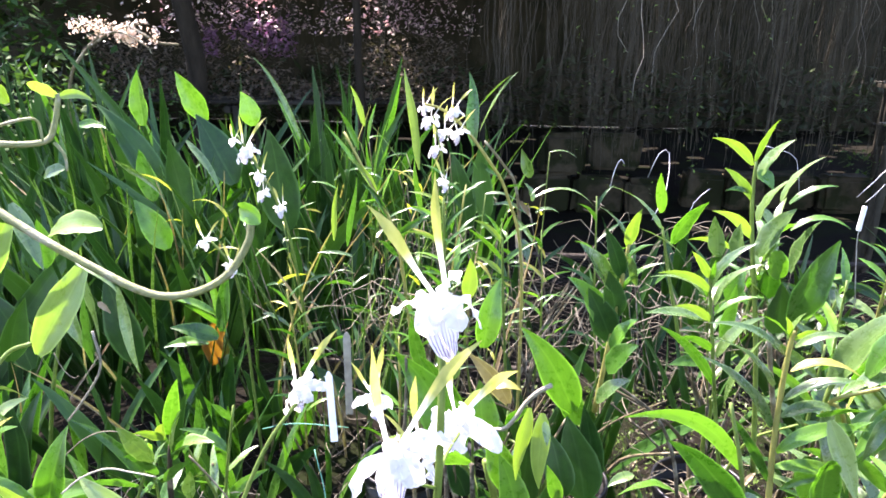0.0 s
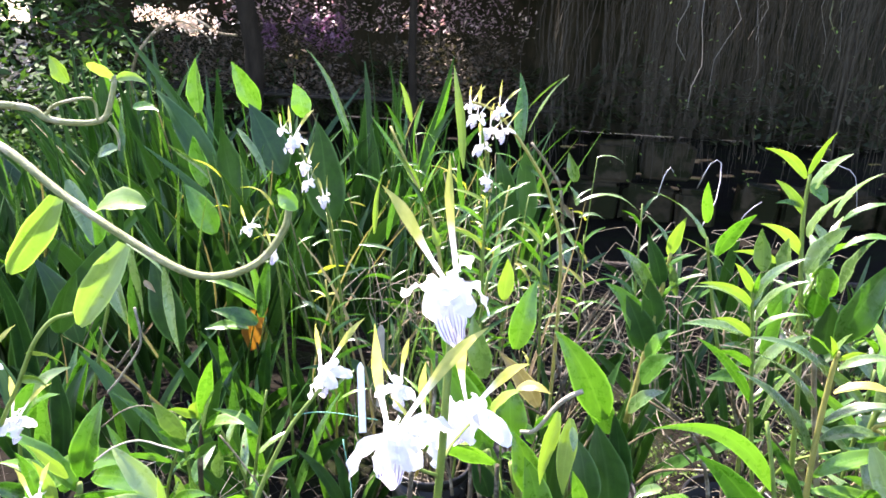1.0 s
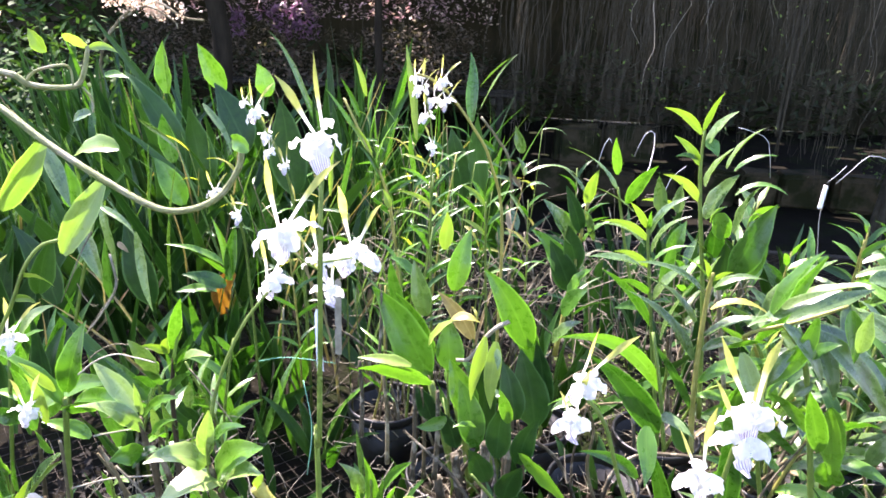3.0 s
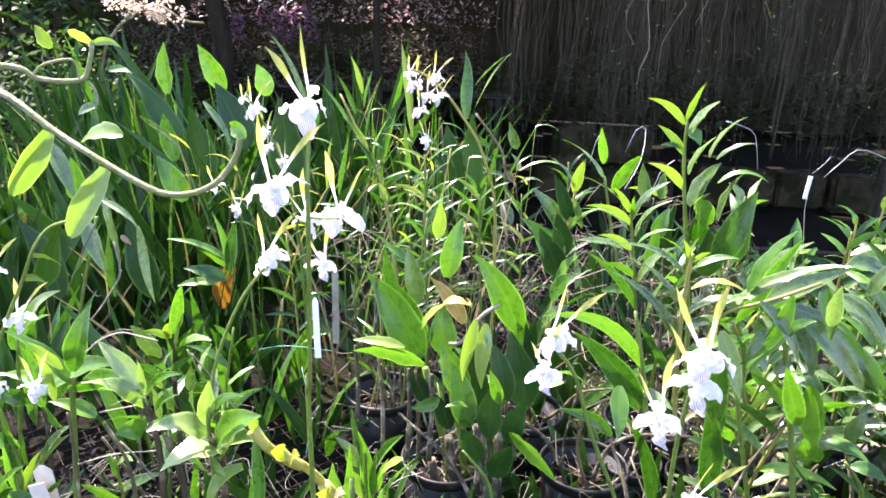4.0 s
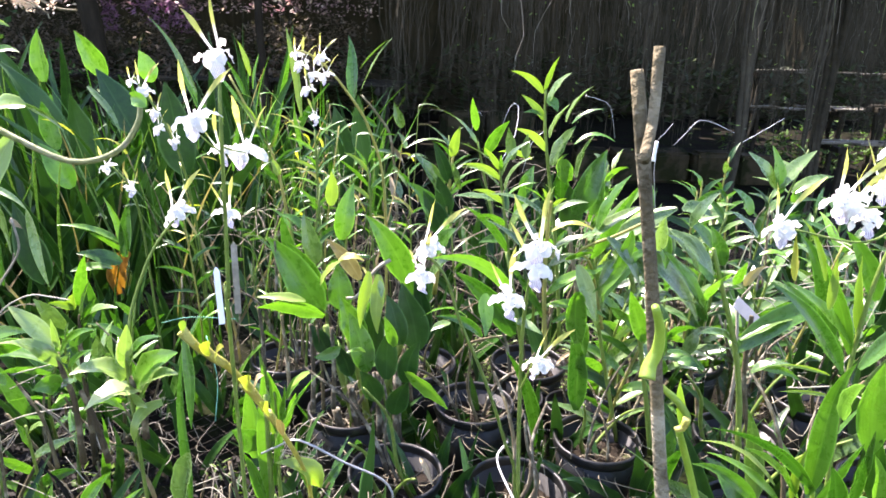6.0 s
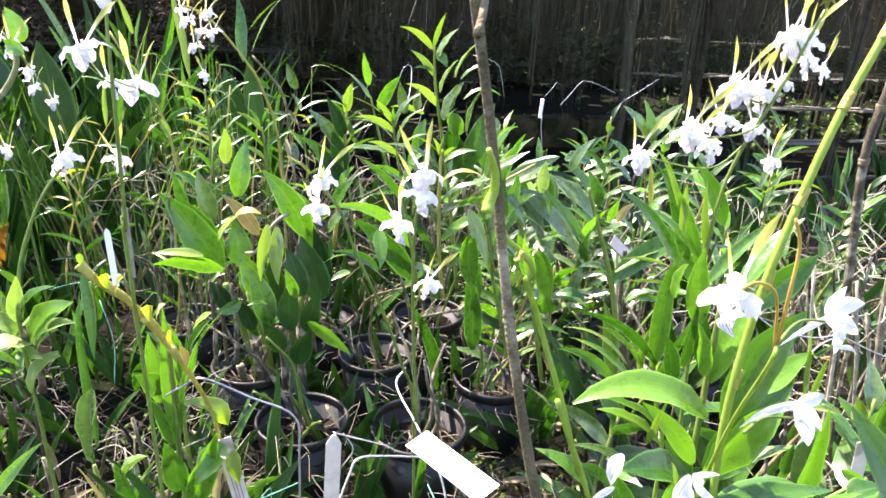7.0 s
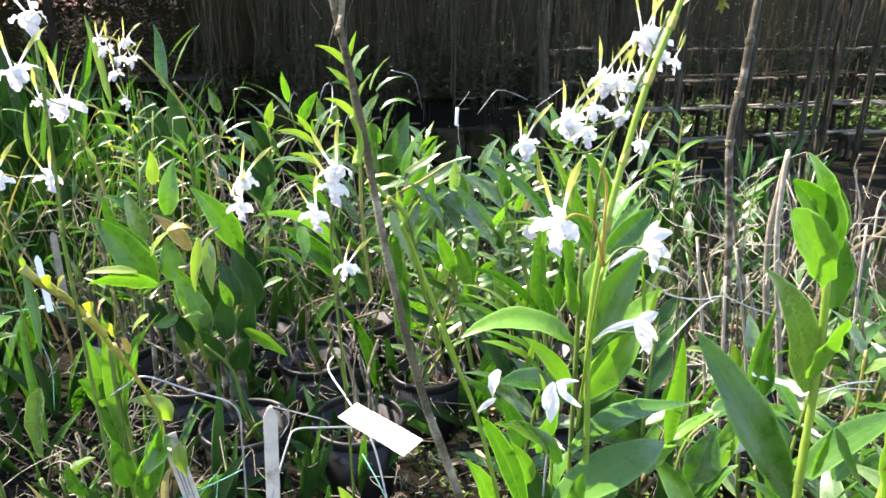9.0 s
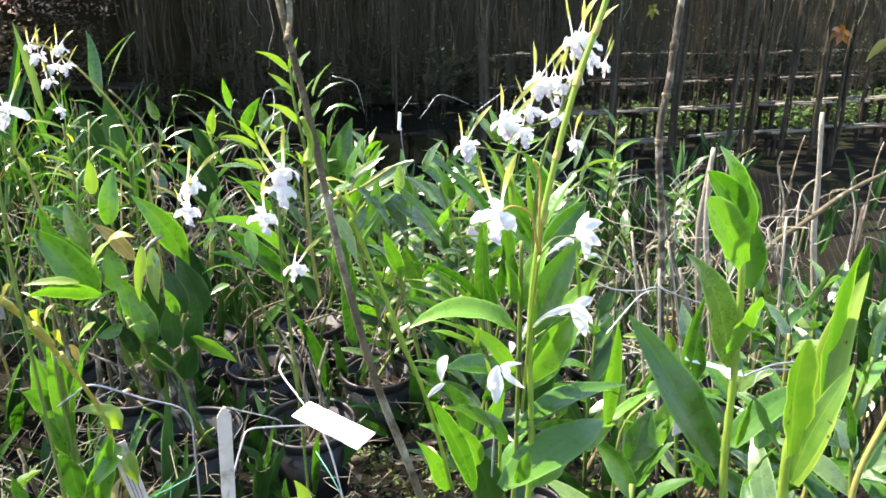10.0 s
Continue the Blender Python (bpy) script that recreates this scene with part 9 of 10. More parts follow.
q = thing("dendrobium_orchid", (-0.102, 1.600, 0.200), "leaning yellow-green orchid stem with upright narrow leaves", "orchid", "potted orchids")
stem(q, "cane", CANE_YELLOW, [(-0.080, 1.610, 0.200), (-0.090, 1.600, 0.475), (-0.128, 1.600, 0.773), (-0.183, 1.600, 0.903), (-0.253, 1.620, 1.033)], 0.0063, 0.0032, nodes_every=0.035)
lf(q, LIME, (-0.175, 1.600, 0.893), (-0.233, 1.600, 0.984), 0.0160, 0.05, fold=0.28, roll=-15, face=(0.41, -0.96, 0.38))
lf(q, GREEN, (-0.183, 1.600, 0.911), (-0.139, 1.600, 1.090), 0.0125, 0.05, fold=0.51, roll=3, face=(-0.04, -0.97, 0.53))
lf(q, BRIGHT, (-0.163, 1.600, 0.878), (-0.114, 1.600, 0.989), 0.0137, 0.08, fold=0.32, roll=-27, face=(-0.05, -0.97, 0.41))
lf(q, GREEN, (-0.206, 1.600, 0.937), (-0.297, 1.600, 1.058), 0.0102, 0.05, fold=0.37, roll=-11, face=(0.05, -0.96, 0.38))
lf(q, LIME, (-0.255, 1.900, 1.009), (-0.286, 1.900, 1.117), 0.0186, 0.05, fold=0.22, roll=34, face=(0.20, -0.97, 0.57))
lf(q, GREEN, (-0.253, 1.800, 0.960), (-0.303, 1.800, 1.072), 0.0152, 0.05, fold=0.39, roll=1, face=(0.48, -0.97, 0.52))
lf(q, BRIGHT, (-0.227, 1.800, 0.978), (-0.205, 1.800, 1.084), 0.0127, 0.05, fold=0.60, roll=-23, face=(0.17, -0.97, 0.24))
lf(q, GREEN, (-0.152, 1.600, 0.835), (-0.201, 1.580, 0.928), 0.0136, 0.08, fold=0.57, roll=-18, face=(0.11, -0.96, 0.38))
lf(q, LIME, (-0.259, 1.500, 0.804), (-0.247, 1.500, 0.938), 0.0129, 0.02, fold=0.58, roll=18, face=(0.16, -0.95, 0.36))
lf(q, GREEN, (-0.229, 1.500, 0.791), (-0.206, 1.500, 0.954), 0.0129, 0.02, fold=0.26, roll=-25, face=(0.37, -0.95, 0.44))
lf(q, BRIGHT, (-0.269, 1.600, 0.899), (-0.331, 1.600, 0.919), 0.0114, 0.1, fold=0.37, roll=-29, face=(0.17, -0.95, 0.40))
lf(q, GREEN, (-0.118, 1.550, 0.809), (-0.048, 1.530, 0.855), 0.0154, 0.1, fold=0.24, roll=9, face=(0.10, -0.96, 0.73))
lf(q, LIME, (-0.118, 1.550, 0.770), (-0.134, 1.550, 0.816), 0.0199, 0.1, fold=0.40, roll=-6, face=(0.25, -0.95, 0.66))
lf(q, GREEN, (-0.118, 1.550, 0.754), (-0.165, 1.550, 0.798), 0.0177, 0.1, fold=0.40, roll=38, face=(0.31, -0.95, 0.65))
lf(q, BRIGHT, (-0.089, 1.800, 0.799), (-0.109, 1.800, 0.950), 0.0177, 0.03, fold=0.24, roll=29, face=(0.40, -0.97, 0.64))
lf(q, GREEN, (0.018, 1.700, 0.759), (0.016, 1.600, 0.669), 0.0140, 0.02, fold=0.20, roll=31, face=(0.03, -0.96, 0.66))
lf(q, LIME, (-0.113, 2.000, 0.870), (-0.148, 2.050, 1.160), 0.0338, 0.02, fold=0.44, roll=22, face=(0.19, -0.98, 0.43))
q = thing("strap_leaved_orchid", (0.218, 2.200, 0.200), "half-withered orchid with grey twisted leaves", "orchid", "potted orchids")
stem(q, "stem", CANE_DRY, [(0.213, 2.200, 0.260), (0.205, 2.200, 0.569), (0.182, 2.200, 0.775), (0.138, 2.200, 0.853), (0.075, 2.200, 0.928)], 0.0063, 0.0042)
lf(q, GREY, (0.241, 2.300, 0.718), (0.456, 2.300, 0.717), 0.0198, 0.36, fold=0.32, roll=-4, face=(-0.29, -0.98, 0.73))
lf(q, GREY, (0.224, 2.200, 0.813), (0.194, 2.200, 0.906), 0.0381, 0.05, fold=0.44, roll=9, face=(0.11, -0.99, 0.55))
lf(q, GREY, (0.237, 2.200, 0.737), (0.209, 2.200, 0.800), 0.0381, 0.05, fold=0.30, roll=-36, face=(0.00, -0.98, 0.80))
lf(q, STRAW, (0.195, 2.200, 0.735), (0.238, 2.150, 0.687), 0.0209, 0.1, fold=0.52, roll=-29, face=(-0.14, -0.98, 0.36))
lf(q, GREY, (0.217, 2.200, 0.695), (0.104, 2.200, 0.730), 0.0169, 0.2, fold=0.37, roll=5, face=(-0.02, -0.98, 0.45))
lf(q, GREY, (0.188, 2.200, 0.673), (0.264, 2.100, 0.599), 0.0186, 0.1, fold=0.37, roll=5, face=(-0.05, -0.97, 0.49))
lf(q, GREY, (0.203, 2.100, 0.636), (0.222, 2.050, 0.570), 0.0321, -0.05, fold=0.50, roll=36, face=(0.12, -0.97, 0.61))
lf(q, STRAW, (0.182, 2.100, 0.655), (0.211, 2.000, 0.544), 0.0178, 0.05, fold=0.30, roll=21, face=(0.01, -0.96, 0.55))
lf(q, GREY, (0.247, 2.200, 0.697), (0.327, 2.200, 0.701), 0.0169, 0.3, fold=0.50, roll=-32, face=(0.21, -0.98, 0.58))
lf(q, GREEN, (0.130, 2.200, 0.813), (0.042, 2.200, 0.868), 0.0211, 0.1, fold=0.53, roll=-30, face=(0.04, -0.99, 0.79))
lf(q, DARK, (0.087, 2.200, 0.667), (0.055, 2.200, 0.928), 0.0685, 0.02, fold=0.30, roll=-7, face=(-0.01, -0.98, 0.46))
lf(q, DARK, (0.027, 2.200, 0.643), (-0.023, 2.200, 0.885), 0.0913, 0.02, fold=0.23, roll=28, face=(0.07, -0.98, 0.54))
lf(q, GREEN, (0.041, 2.300, 0.895), (0.022, 2.350, 1.135), 0.0445, 0.01, fold=0.51, roll=-27, face=(-0.02, -0.99, 0.39))
lf(q, GREY, (0.056, 2.500, 0.915), (0.166, 2.500, 1.135), 0.0214, 0.03, fold=0.24, roll=29, face=(-0.08, -1.00, 0.26))
lf(q, GREY, (0.052, 2.500, 1.001), (0.164, 2.500, 1.121), 0.0167, 0.03, fold=0.57, roll=35, face=(0.20, -1.00, 0.57))

# small hanging flowers at the far right
q = thing("hanging_orchid", (7.121, 4.850, 2.690), "orange-brown small flowers on a long hanging stem", "flowers")
stem(q, "stem", CANE_DRY, [(7.121, 4.850, 2.690), (7.151, 4.850, 1.885), (7.121, 4.850, 1.080)], 0.004, 0.003)
lf(q, ORANGE, (7.121, 4.850, 1.080), (6.914, 4.820, 1.012), 0.0618, 0.1, fold=0.38, roll=-33, face=(-0.71, -0.62, 0.42))
lf(q, ORANGE, (7.121, 4.850, 1.080), (7.268, 4.820, 1.034), 0.0618, 0.1, fold=0.59, roll=13, face=(-0.97, -0.61, 0.17))
lf(q, ORANGE, (7.121, 4.850, 1.080), (7.052, 4.820, 0.941), 0.0618, 0.1, fold=0.33, roll=15, face=(-0.82, -0.62, 0.32))
lf(q, ORANGE, (7.121, 4.850, 1.080), (7.221, 4.820, 0.952), 0.0618, 0.1, fold=0.49, roll=-37, face=(-0.55, -0.61, 0.52))
lf(q, ORANGE, (7.121, 4.850, 1.080), (7.057, 4.820, 1.172), 0.0618, 0.1, fold=0.40, roll=-13, face=(-0.99, -0.62, 0.54))
lf(q, ORANGE, (7.121, 4.850, 1.080), (6.918, 4.820, 1.126), 0.0618, 0.1, fold=0.22, roll=-20, face=(-0.79, -0.62, 0.24))
q = thing("hanging_orchid", (4.586, 4.850, 2.690), "yellow small flowers on a long hanging stem", "flowers")
stem(q, "stem", CANE_DRY, [(4.586, 4.850, 2.690), (4.616, 4.850, 1.986), (4.586, 4.850, 1.282)], 0.004, 0.003)
lf(q, YELLOW, (4.586, 4.850, 1.282), (4.491, 4.820, 1.231), 0.0463, 0.1, fold=0.22, roll=-10, face=(-0.69, -0.78, 0.43))
lf(q, YELLOW, (4.586, 4.850, 1.282), (4.645, 4.820, 1.242), 0.0463, 0.1, fold=0.37, roll=9, face=(-0.46, -0.78, 0.25))
lf(q, YELLOW, (4.586, 4.850, 1.282), (4.573, 4.820, 1.192), 0.0463, 0.1, fold=0.47, roll=-12, face=(-0.61, -0.78, 0.40))
lf(q, YELLOW, (4.586, 4.850, 1.282), (4.517, 4.820, 1.329), 0.0463, 0.1, fold=0.33, roll=19, face=(-0.78, -0.78, 0.15))
lf(q, YELLOW, (4.586, 4.850, 1.282), (4.607, 4.820, 1.331), 0.0463, 0.1, fold=0.28, roll=-2, face=(-0.70, -0.78, 0.18))
q = thing("hanging_orchid", (7.884, 4.850, 2.690), "yellow-green leaves on a long hanging stem", "plant")
stem(q, "stem", CANE_DRY, [(7.884, 4.850, 2.690), (7.914, 4.850, 1.848), (7.884, 4.850, 1.007)], 0.004, 0.003)
lf(q, YELLOW, (7.884, 4.850, 1.007), (7.576, 4.820, 0.769), 0.1030, 0.1, fold=0.47, roll=17, face=(-1.03, -0.58, 0.29))
lf(q, YELLOW, (7.884, 4.850, 1.007), (7.993, 4.820, 0.824), 0.1030, 0.1, fold=0.23, roll=0, face=(-0.76, -0.57, 0.65))

# more leaves low at the front
q = thing("dendrobium_orchid", (-0.028, 0.350, 0.100), "orchid with one broad pale upright leaf", "orchid", "potted orchids")
lf(q, GREY, (-0.026, 0.350, 0.614), (-0.015, 0.350, 0.717), 0.0321, 0.02, "strap", fold=0.54, roll=-3, face=(0.11, -0.76, 1.11))
lf(q, GREEN, (-0.024, 0.370, 0.622), (-0.030, 0.400, 0.820), 0.0138, 0.02, fold=0.44, roll=-24, face=(0.36, -0.80, 0.79))
lf(q, BRIGHT, (0.042, 0.500, 0.513), (0.033, 0.520, 0.746), 0.0207, 0.03, fold=0.23, roll=-17, face=(0.04, -0.81, 0.95))
lf(q, BRIGHT, (0.052, 0.500, 0.552), (0.102, 0.500, 0.740), 0.0267, 0.1, fold=0.39, roll=1, face=(0.16, -0.82, 0.93))
lf(q, BRIGHT, (0.034, 0.500, 0.523), (0.009, 0.500, 0.610), 0.0175, 0.05, fold=0.57, roll=15, face=(0.05, -0.78, 0.99))
lf(q, LIME, (0.104, 0.500, 0.736), (0.074, 0.500, 0.709), 0.0116, 0.1, fold=0.32, roll=13, face=(0.12, -0.86, 1.04))
stem(q, "cane", CANE, [(0.053, 0.510, 0.200), (0.043, 0.500, 0.452), (0.044, 0.500, 0.562), (0.043, 0.500, 0.701)], 0.0051, 0.0036, nodes_every=0.035)
q = thing("dendrobium_orchid", (-0.292, 0.720, 0.062), "orchid with pale two-toned pointed leaves", "orchid", "potted orchids")
stem(q, "cane", CANE_SHEATH, [(-0.329, 0.720, 0.435), (-0.328, 0.720, 0.552), (-0.339, 0.720, 0.610), (-0.344, 0.720, 0.649)], 0.0064, 0.0041, nodes_every=0.035)
stem(q, "cane", CANE_SHEATH, [(-0.285, 0.720, 0.435), (-0.299, 0.720, 0.519), (-0.315, 0.720, 0.577)], 0.0066, 0.0047, nodes_every=0.035)
stem(q, "cane", CANE_DRY, [(-0.375, 0.720, 0.423), (-0.386, 0.720, 0.521), (-0.416, 0.720, 0.590)], 0.0043, 0.0028, nodes_every=0.035)
stem(q, "root", ROOT_PALE, [(-0.432, 0.720, 0.713), (-0.403, 0.720, 0.738), (-0.369, 0.720, 0.753), (-0.339, 0.720, 0.750), (-0.309, 0.720, 0.745)], 0.0013, 0.0009)
stem(q, "root", ROOT_PALE, [(-0.422, 0.720, 0.608), (-0.386, 0.720, 0.619), (-0.355, 0.720, 0.628)], 0.0014, 0.0009)
stem(q, "root", ROOT_PALE, [(-0.472, 0.720, 0.505), (-0.407, 0.720, 0.531), (-0.329, 0.720, 0.547)], 0.0014, 0.0009)
stem(q, "root", ROOT, [(-0.393, 0.720, 0.557), (-0.364, 0.720, 0.524), (-0.342, 0.720, 0.489)], 0.0019, 0.0014)
lf(q, PALE_LEAF, (-0.340, 0.720, 0.624), (-0.410, 0.680, 0.694), 0.0290, 0.22, fold=0.19, roll=-11, face=(-0.43, -0.52, 0.70), twist=-18)
lf(q, PALE_LEAF, (-0.344, 0.720, 0.660), (-0.420, 0.740, 0.726), 0.0321, 0.12, fold=0.33, roll=3, face=(-0.32, -0.52, 0.75), twist=4)
lf(q, BRIGHT, (-0.337, 0.720, 0.650), (-0.271, 0.700, 0.706), 0.0172, 0.20, fold=0.26, roll=-4, face=(-0.37, -0.52, 0.72), twist=-7)
lf(q, BRIGHT, (-0.334, 0.700, 0.602), (-0.359, 0.660, 0.616), 0.0337, 0.12, fold=0.31, roll=1, face=(-0.09, -0.85, 0.35), twist=1)
lf(q, PALE_LEAF, (-0.339, 0.720, 0.655), (-0.336, 0.700, 0.721), 0.0133, 0.05, fold=0.39, roll=9, face=(0.17, -0.95, -0.18), twist=14)
lf(q, GREY, (-0.327, 0.720, 0.668), (-0.306, 0.700, 0.718), 0.0126, 0.10, fold=0.27, roll=-3, face=(-0.37, -0.52, 0.73), twist=-5)
lf(q, GREEN, (-0.324, 0.720, 0.600), (-0.340, 0.680, 0.588), 0.0181, 0.20, fold=0.19, roll=-10, face=(-0.19, -0.85, 0.31), twist=-17)
lf(q, GREEN, (-0.327, 0.720, 0.622), (-0.275, 0.700, 0.667), 0.0117, 0.15, fold=0.41, roll=11, face=(-0.01, -0.85, 0.40), twist=18)

# canes and leaves behind the middle flower stems
q = thing("dendrobium_orchid", (0.835, 1.000, 0.200), "orchid with long drooping sunlit leaves", "orchid", "potted orchids")
stem(q, "cane", CANE, [(0.819, 1.000, 0.244), (0.775, 1.000, 0.452), (0.718, 1.000, 0.687), (0.670, 1.000, 0.761)], 0.0074, 0.0042, nodes_every=0.035)
lf(q, BRIGHT, (0.626, 1.000, 0.730), (0.714, 1.000, 0.891), 0.0341, 0.04, fold=0.45, roll=-37, face=(-0.43, -0.89, 0.61))
lf(q, GREY, (0.651, 1.000, 0.759), (0.799, 1.000, 0.840), 0.0364, 0.08, fold=0.31, roll=-29, face=(-0.48, -0.88, 0.65))
lf(q, GREY, (0.711, 0.980, 0.767), (0.862, 0.950, 0.613), 0.0375, 0.1, fold=0.27, roll=-16, face=(-0.46, -0.83, 0.83))
lf(q, GREY, (0.780, 0.980, 0.799), (0.864, 0.950, 0.723), 0.0287, 0.1, fold=0.49, roll=14, face=(-0.31, -0.84, 0.48))
lf(q, BRIGHT, (0.760, 0.980, 0.808), (0.776, 0.960, 0.722), 0.0288, 0.02, fold=0.58, roll=-23, face=(-0.43, -0.85, 0.70))
lf(q, GREEN, (0.702, 0.970, 0.743), (0.641, 0.950, 0.660), 0.0244, 0.1, fold=0.25, roll=6, face=(-0.21, -0.86, 0.60))
lf(q, GREY, (0.617, 0.970, 0.737), (0.644, 0.950, 0.603), 0.0285, -0.02, fold=0.42, roll=-9, face=(-0.43, -0.86, 0.57))
lf(q, BRIGHT, (0.781, 0.950, 0.511), (0.754, 0.950, 0.639), 0.0305, 0.02, "strap", fold=0.37, roll=-35, face=(-0.39, -0.80, 0.90))
q = thing("dendrobium_orchid", (0.800, 0.750, 0.200), "orchid with long arching pale green leaves", "orchid", "potted orchids")
stem(q, "cane", CANE, [(0.878, 0.750, 0.427), (0.858, 0.750, 0.551), (0.831, 0.750, 0.656), (0.785, 0.750, 0.776), (0.761, 0.750, 0.839)], 0.0067, 0.0041, nodes_every=0.035)
stem(q, "cane", CANE_DRY, [(0.937, 0.800, 0.391), (0.892, 0.800, 0.546), (0.882, 0.800, 0.690)], 0.0071, 0.0049, nodes_every=0.035)
lf(q, GREEN, (0.834, 0.750, 0.642), (1.015, 0.730, 0.778), 0.0420, 0.12, fold=0.33, roll=3, face=(-0.10, -0.75, 0.55), twist=5)
lf(q, GREY, (0.840, 0.750, 0.665), (0.945, 0.730, 0.726), 0.0286, 0.12, fold=0.36, roll=5, face=(-0.35, -0.28, 0.88), twist=9)
lf(q, GREEN, (0.891, 0.550, 0.719), (0.769, 0.550, 0.864), 0.0307, 0.05, fold=0.24, roll=-5, face=(-0.15, -0.85, 0.33), twist=-9)
lf(q, GREEN, (0.762, 0.750, 0.731), (0.659, 0.730, 0.846), 0.0340, 0.06, fold=0.31, roll=1, face=(-0.39, -0.28, 0.86), twist=2)
lf(q, BRIGHT, (0.755, 0.750, 0.737), (0.797, 0.730, 0.807), 0.0260, 0.12, fold=0.17, roll=-12, face=(0.00, -0.95, -0.27), twist=-20)
lf(q, GREY, (0.742, 0.750, 0.795), (0.670, 0.730, 0.876), 0.0236, 0.08, fold=0.36, roll=5, face=(-0.35, -0.28, 0.88), twist=9)
lf(q, GREY, (0.747, 0.750, 0.736), (0.667, 0.730, 0.747), 0.0180, 0.12, fold=0.20, roll=-10, face=(-0.48, -0.28, 0.82), twist=-16)
lf(q, GREY, (0.834, 0.750, 0.654), (0.749, 0.730, 0.694), 0.0225, 0.20, fold=0.36, roll=5, face=(-0.35, -0.28, 0.88), twist=9)
lf(q, BRIGHT, (0.846, 0.750, 0.827), (0.893, 0.730, 0.825), 0.0157, 0.35, fold=0.40, roll=10, face=(-0.32, -0.28, 0.90), twist=16)
lf(q, STRAW, (0.829, 0.750, 0.770), (0.845, 0.730, 0.818), 0.0159, 0.10, fold=0.38, roll=8, face=(-0.04, -0.85, 0.38), twist=13)
lf(q, BRIGHT, (0.811, 0.750, 0.772), (0.814, 0.730, 0.822), 0.0198, 0.05, fold=0.33, roll=3, face=(0.13, -0.95, -0.21), twist=5)
lf(q, GREY, (0.784, 0.900, 0.832), (0.818, 0.880, 0.909), 0.0240, 0.10, fold=0.20, roll=-10, face=(-0.48, -0.28, 0.82), twist=-16)
lf(q, PALE_LEAF, (0.687, 0.800, 0.816), (0.690, 0.800, 0.880), 0.0243, 0.03, fold=0.38, roll=8, face=(0.16, -0.95, -0.19), twist=13)
lf(q, GREY, (1.171, 1.300, 0.819), (1.089, 1.300, 0.912), 0.0401, 0.05, fold=0.38, roll=8, face=(-0.34, -0.28, 0.89), twist=13)
lf(q, GREY, (1.177, 1.300, 0.819), (1.256, 1.300, 0.919), 0.0401, 0.10, fold=0.17, roll=-12, face=(-0.50, -0.28, 0.81), twist=-20)
lf(q, GREEN, (1.188, 1.300, 0.807), (1.155, 1.300, 0.931), 0.0345, 0.02, fold=0.17, roll=-12, face=(-0.20, -0.85, 0.30), twist=-20)
lf(q, GREY, (1.218, 1.300, 0.808), (1.313, 1.300, 0.860), 0.0316, 0.12, fold=0.22, roll=-8, face=(-0.46, -0.28, 0.83), twist=-13)
lf(q, BRIGHT, (1.222, 1.300, 0.784), (1.237, 1.300, 0.829), 0.0260, 0.05, fold=0.38, roll=8, face=(0.16, -0.95, -0.19), twist=13)
lf(q, GREEN, (1.066, 1.200, 0.777), (1.012, 1.200, 0.845), 0.0326, 0.10, fold=0.27, roll=-3, face=(-0.43, -0.28, 0.85), twist=-5)
lf(q, GREEN, (0.708, 0.700, 0.648), (0.750, 0.680, 0.646), 0.0196, 0.20, fold=0.22, roll=-8, face=(-0.46, -0.28, 0.83), twist=-13)
lf(q, GREY, (0.873, 0.750, 0.598), (0.931, 0.730, 0.633), 0.0208, 0.20, fold=0.36, roll=5, face=(-0.35, -0.28, 0.88), twist=9)
lf(q, BRIGHT, (0.882, 0.750, 0.610), (0.960, 0.730, 0.596), 0.0145, 0.15, fold=0.40, roll=10, face=(0.18, -0.95, -0.18), twist=16)
lf(q, GREEN, (0.836, 0.850, 0.772), (0.804, 0.850, 0.850), 0.0279, 0.05, fold=0.24, roll=-5, face=(-0.45, -0.28, 0.84), twist=-9)
lf(q, GREY, (0.977, 1.000, 0.782), (0.906, 1.000, 0.841), 0.0263, 0.10, fold=0.27, roll=-3, face=(-0.43, -0.28, 0.85), twist=-5)
lf(q, GREEN, (0.858, 0.950, 0.772), (0.789, 0.950, 0.843), 0.0277, 0.10, fold=0.40, roll=10, face=(-0.32, -0.28, 0.90), twist=16)
MORE_POTS = [(0.18, 1.63), (0.06, 0.34), (-0.17, 0.61), (0.39, 0.43), (0.69, 1.24), (0.54, 1.28), (0.59, 0.07), (0.83, 0.43), (0.78, -0.06), (0.81, 0.15), (0.64, -0.27), (1.07, -0.04), (1.34, 0.60), (1.57, 0.65), (0.01, 1.56), (0.05, 0.51), (-0.11, 0.62)]

# ---- pots and the leafy canes that fill the bench ----
POTS = [(0.22, 0.92), (0.475, 0.86), (0.70, 1.04), (0.84, 1.28), (0.10, 1.18), (-0.05, 0.72),
        (0.42, 1.20), (0.60, 1.42), (1.05, 1.05), (1.08, 1.45), (0.95, 0.78), (1.30, 0.85), (1.34, 1.22), (0.28, 1.42), (-0.10, 1.45)]
for k, (x, y) in enumerate(POTS):
    pot(x, y, 0.205 + 0.01 * (k % 2), 0.2, seed=k) if x > 0.03 or y > 1.3 else pot(x, y, 0.13, 0.09, seed=k)
for k, (x, y) in enumerate(MORE_POTS):
    pot(x, y, 0.13 + 0.012 * (k % 3), 0.17, seed=100 + k) if x > 0.03 or y > 1.3 else pot(x, y, 0.11, 0.085, seed=100 + k)
rnd = random.Random(31)


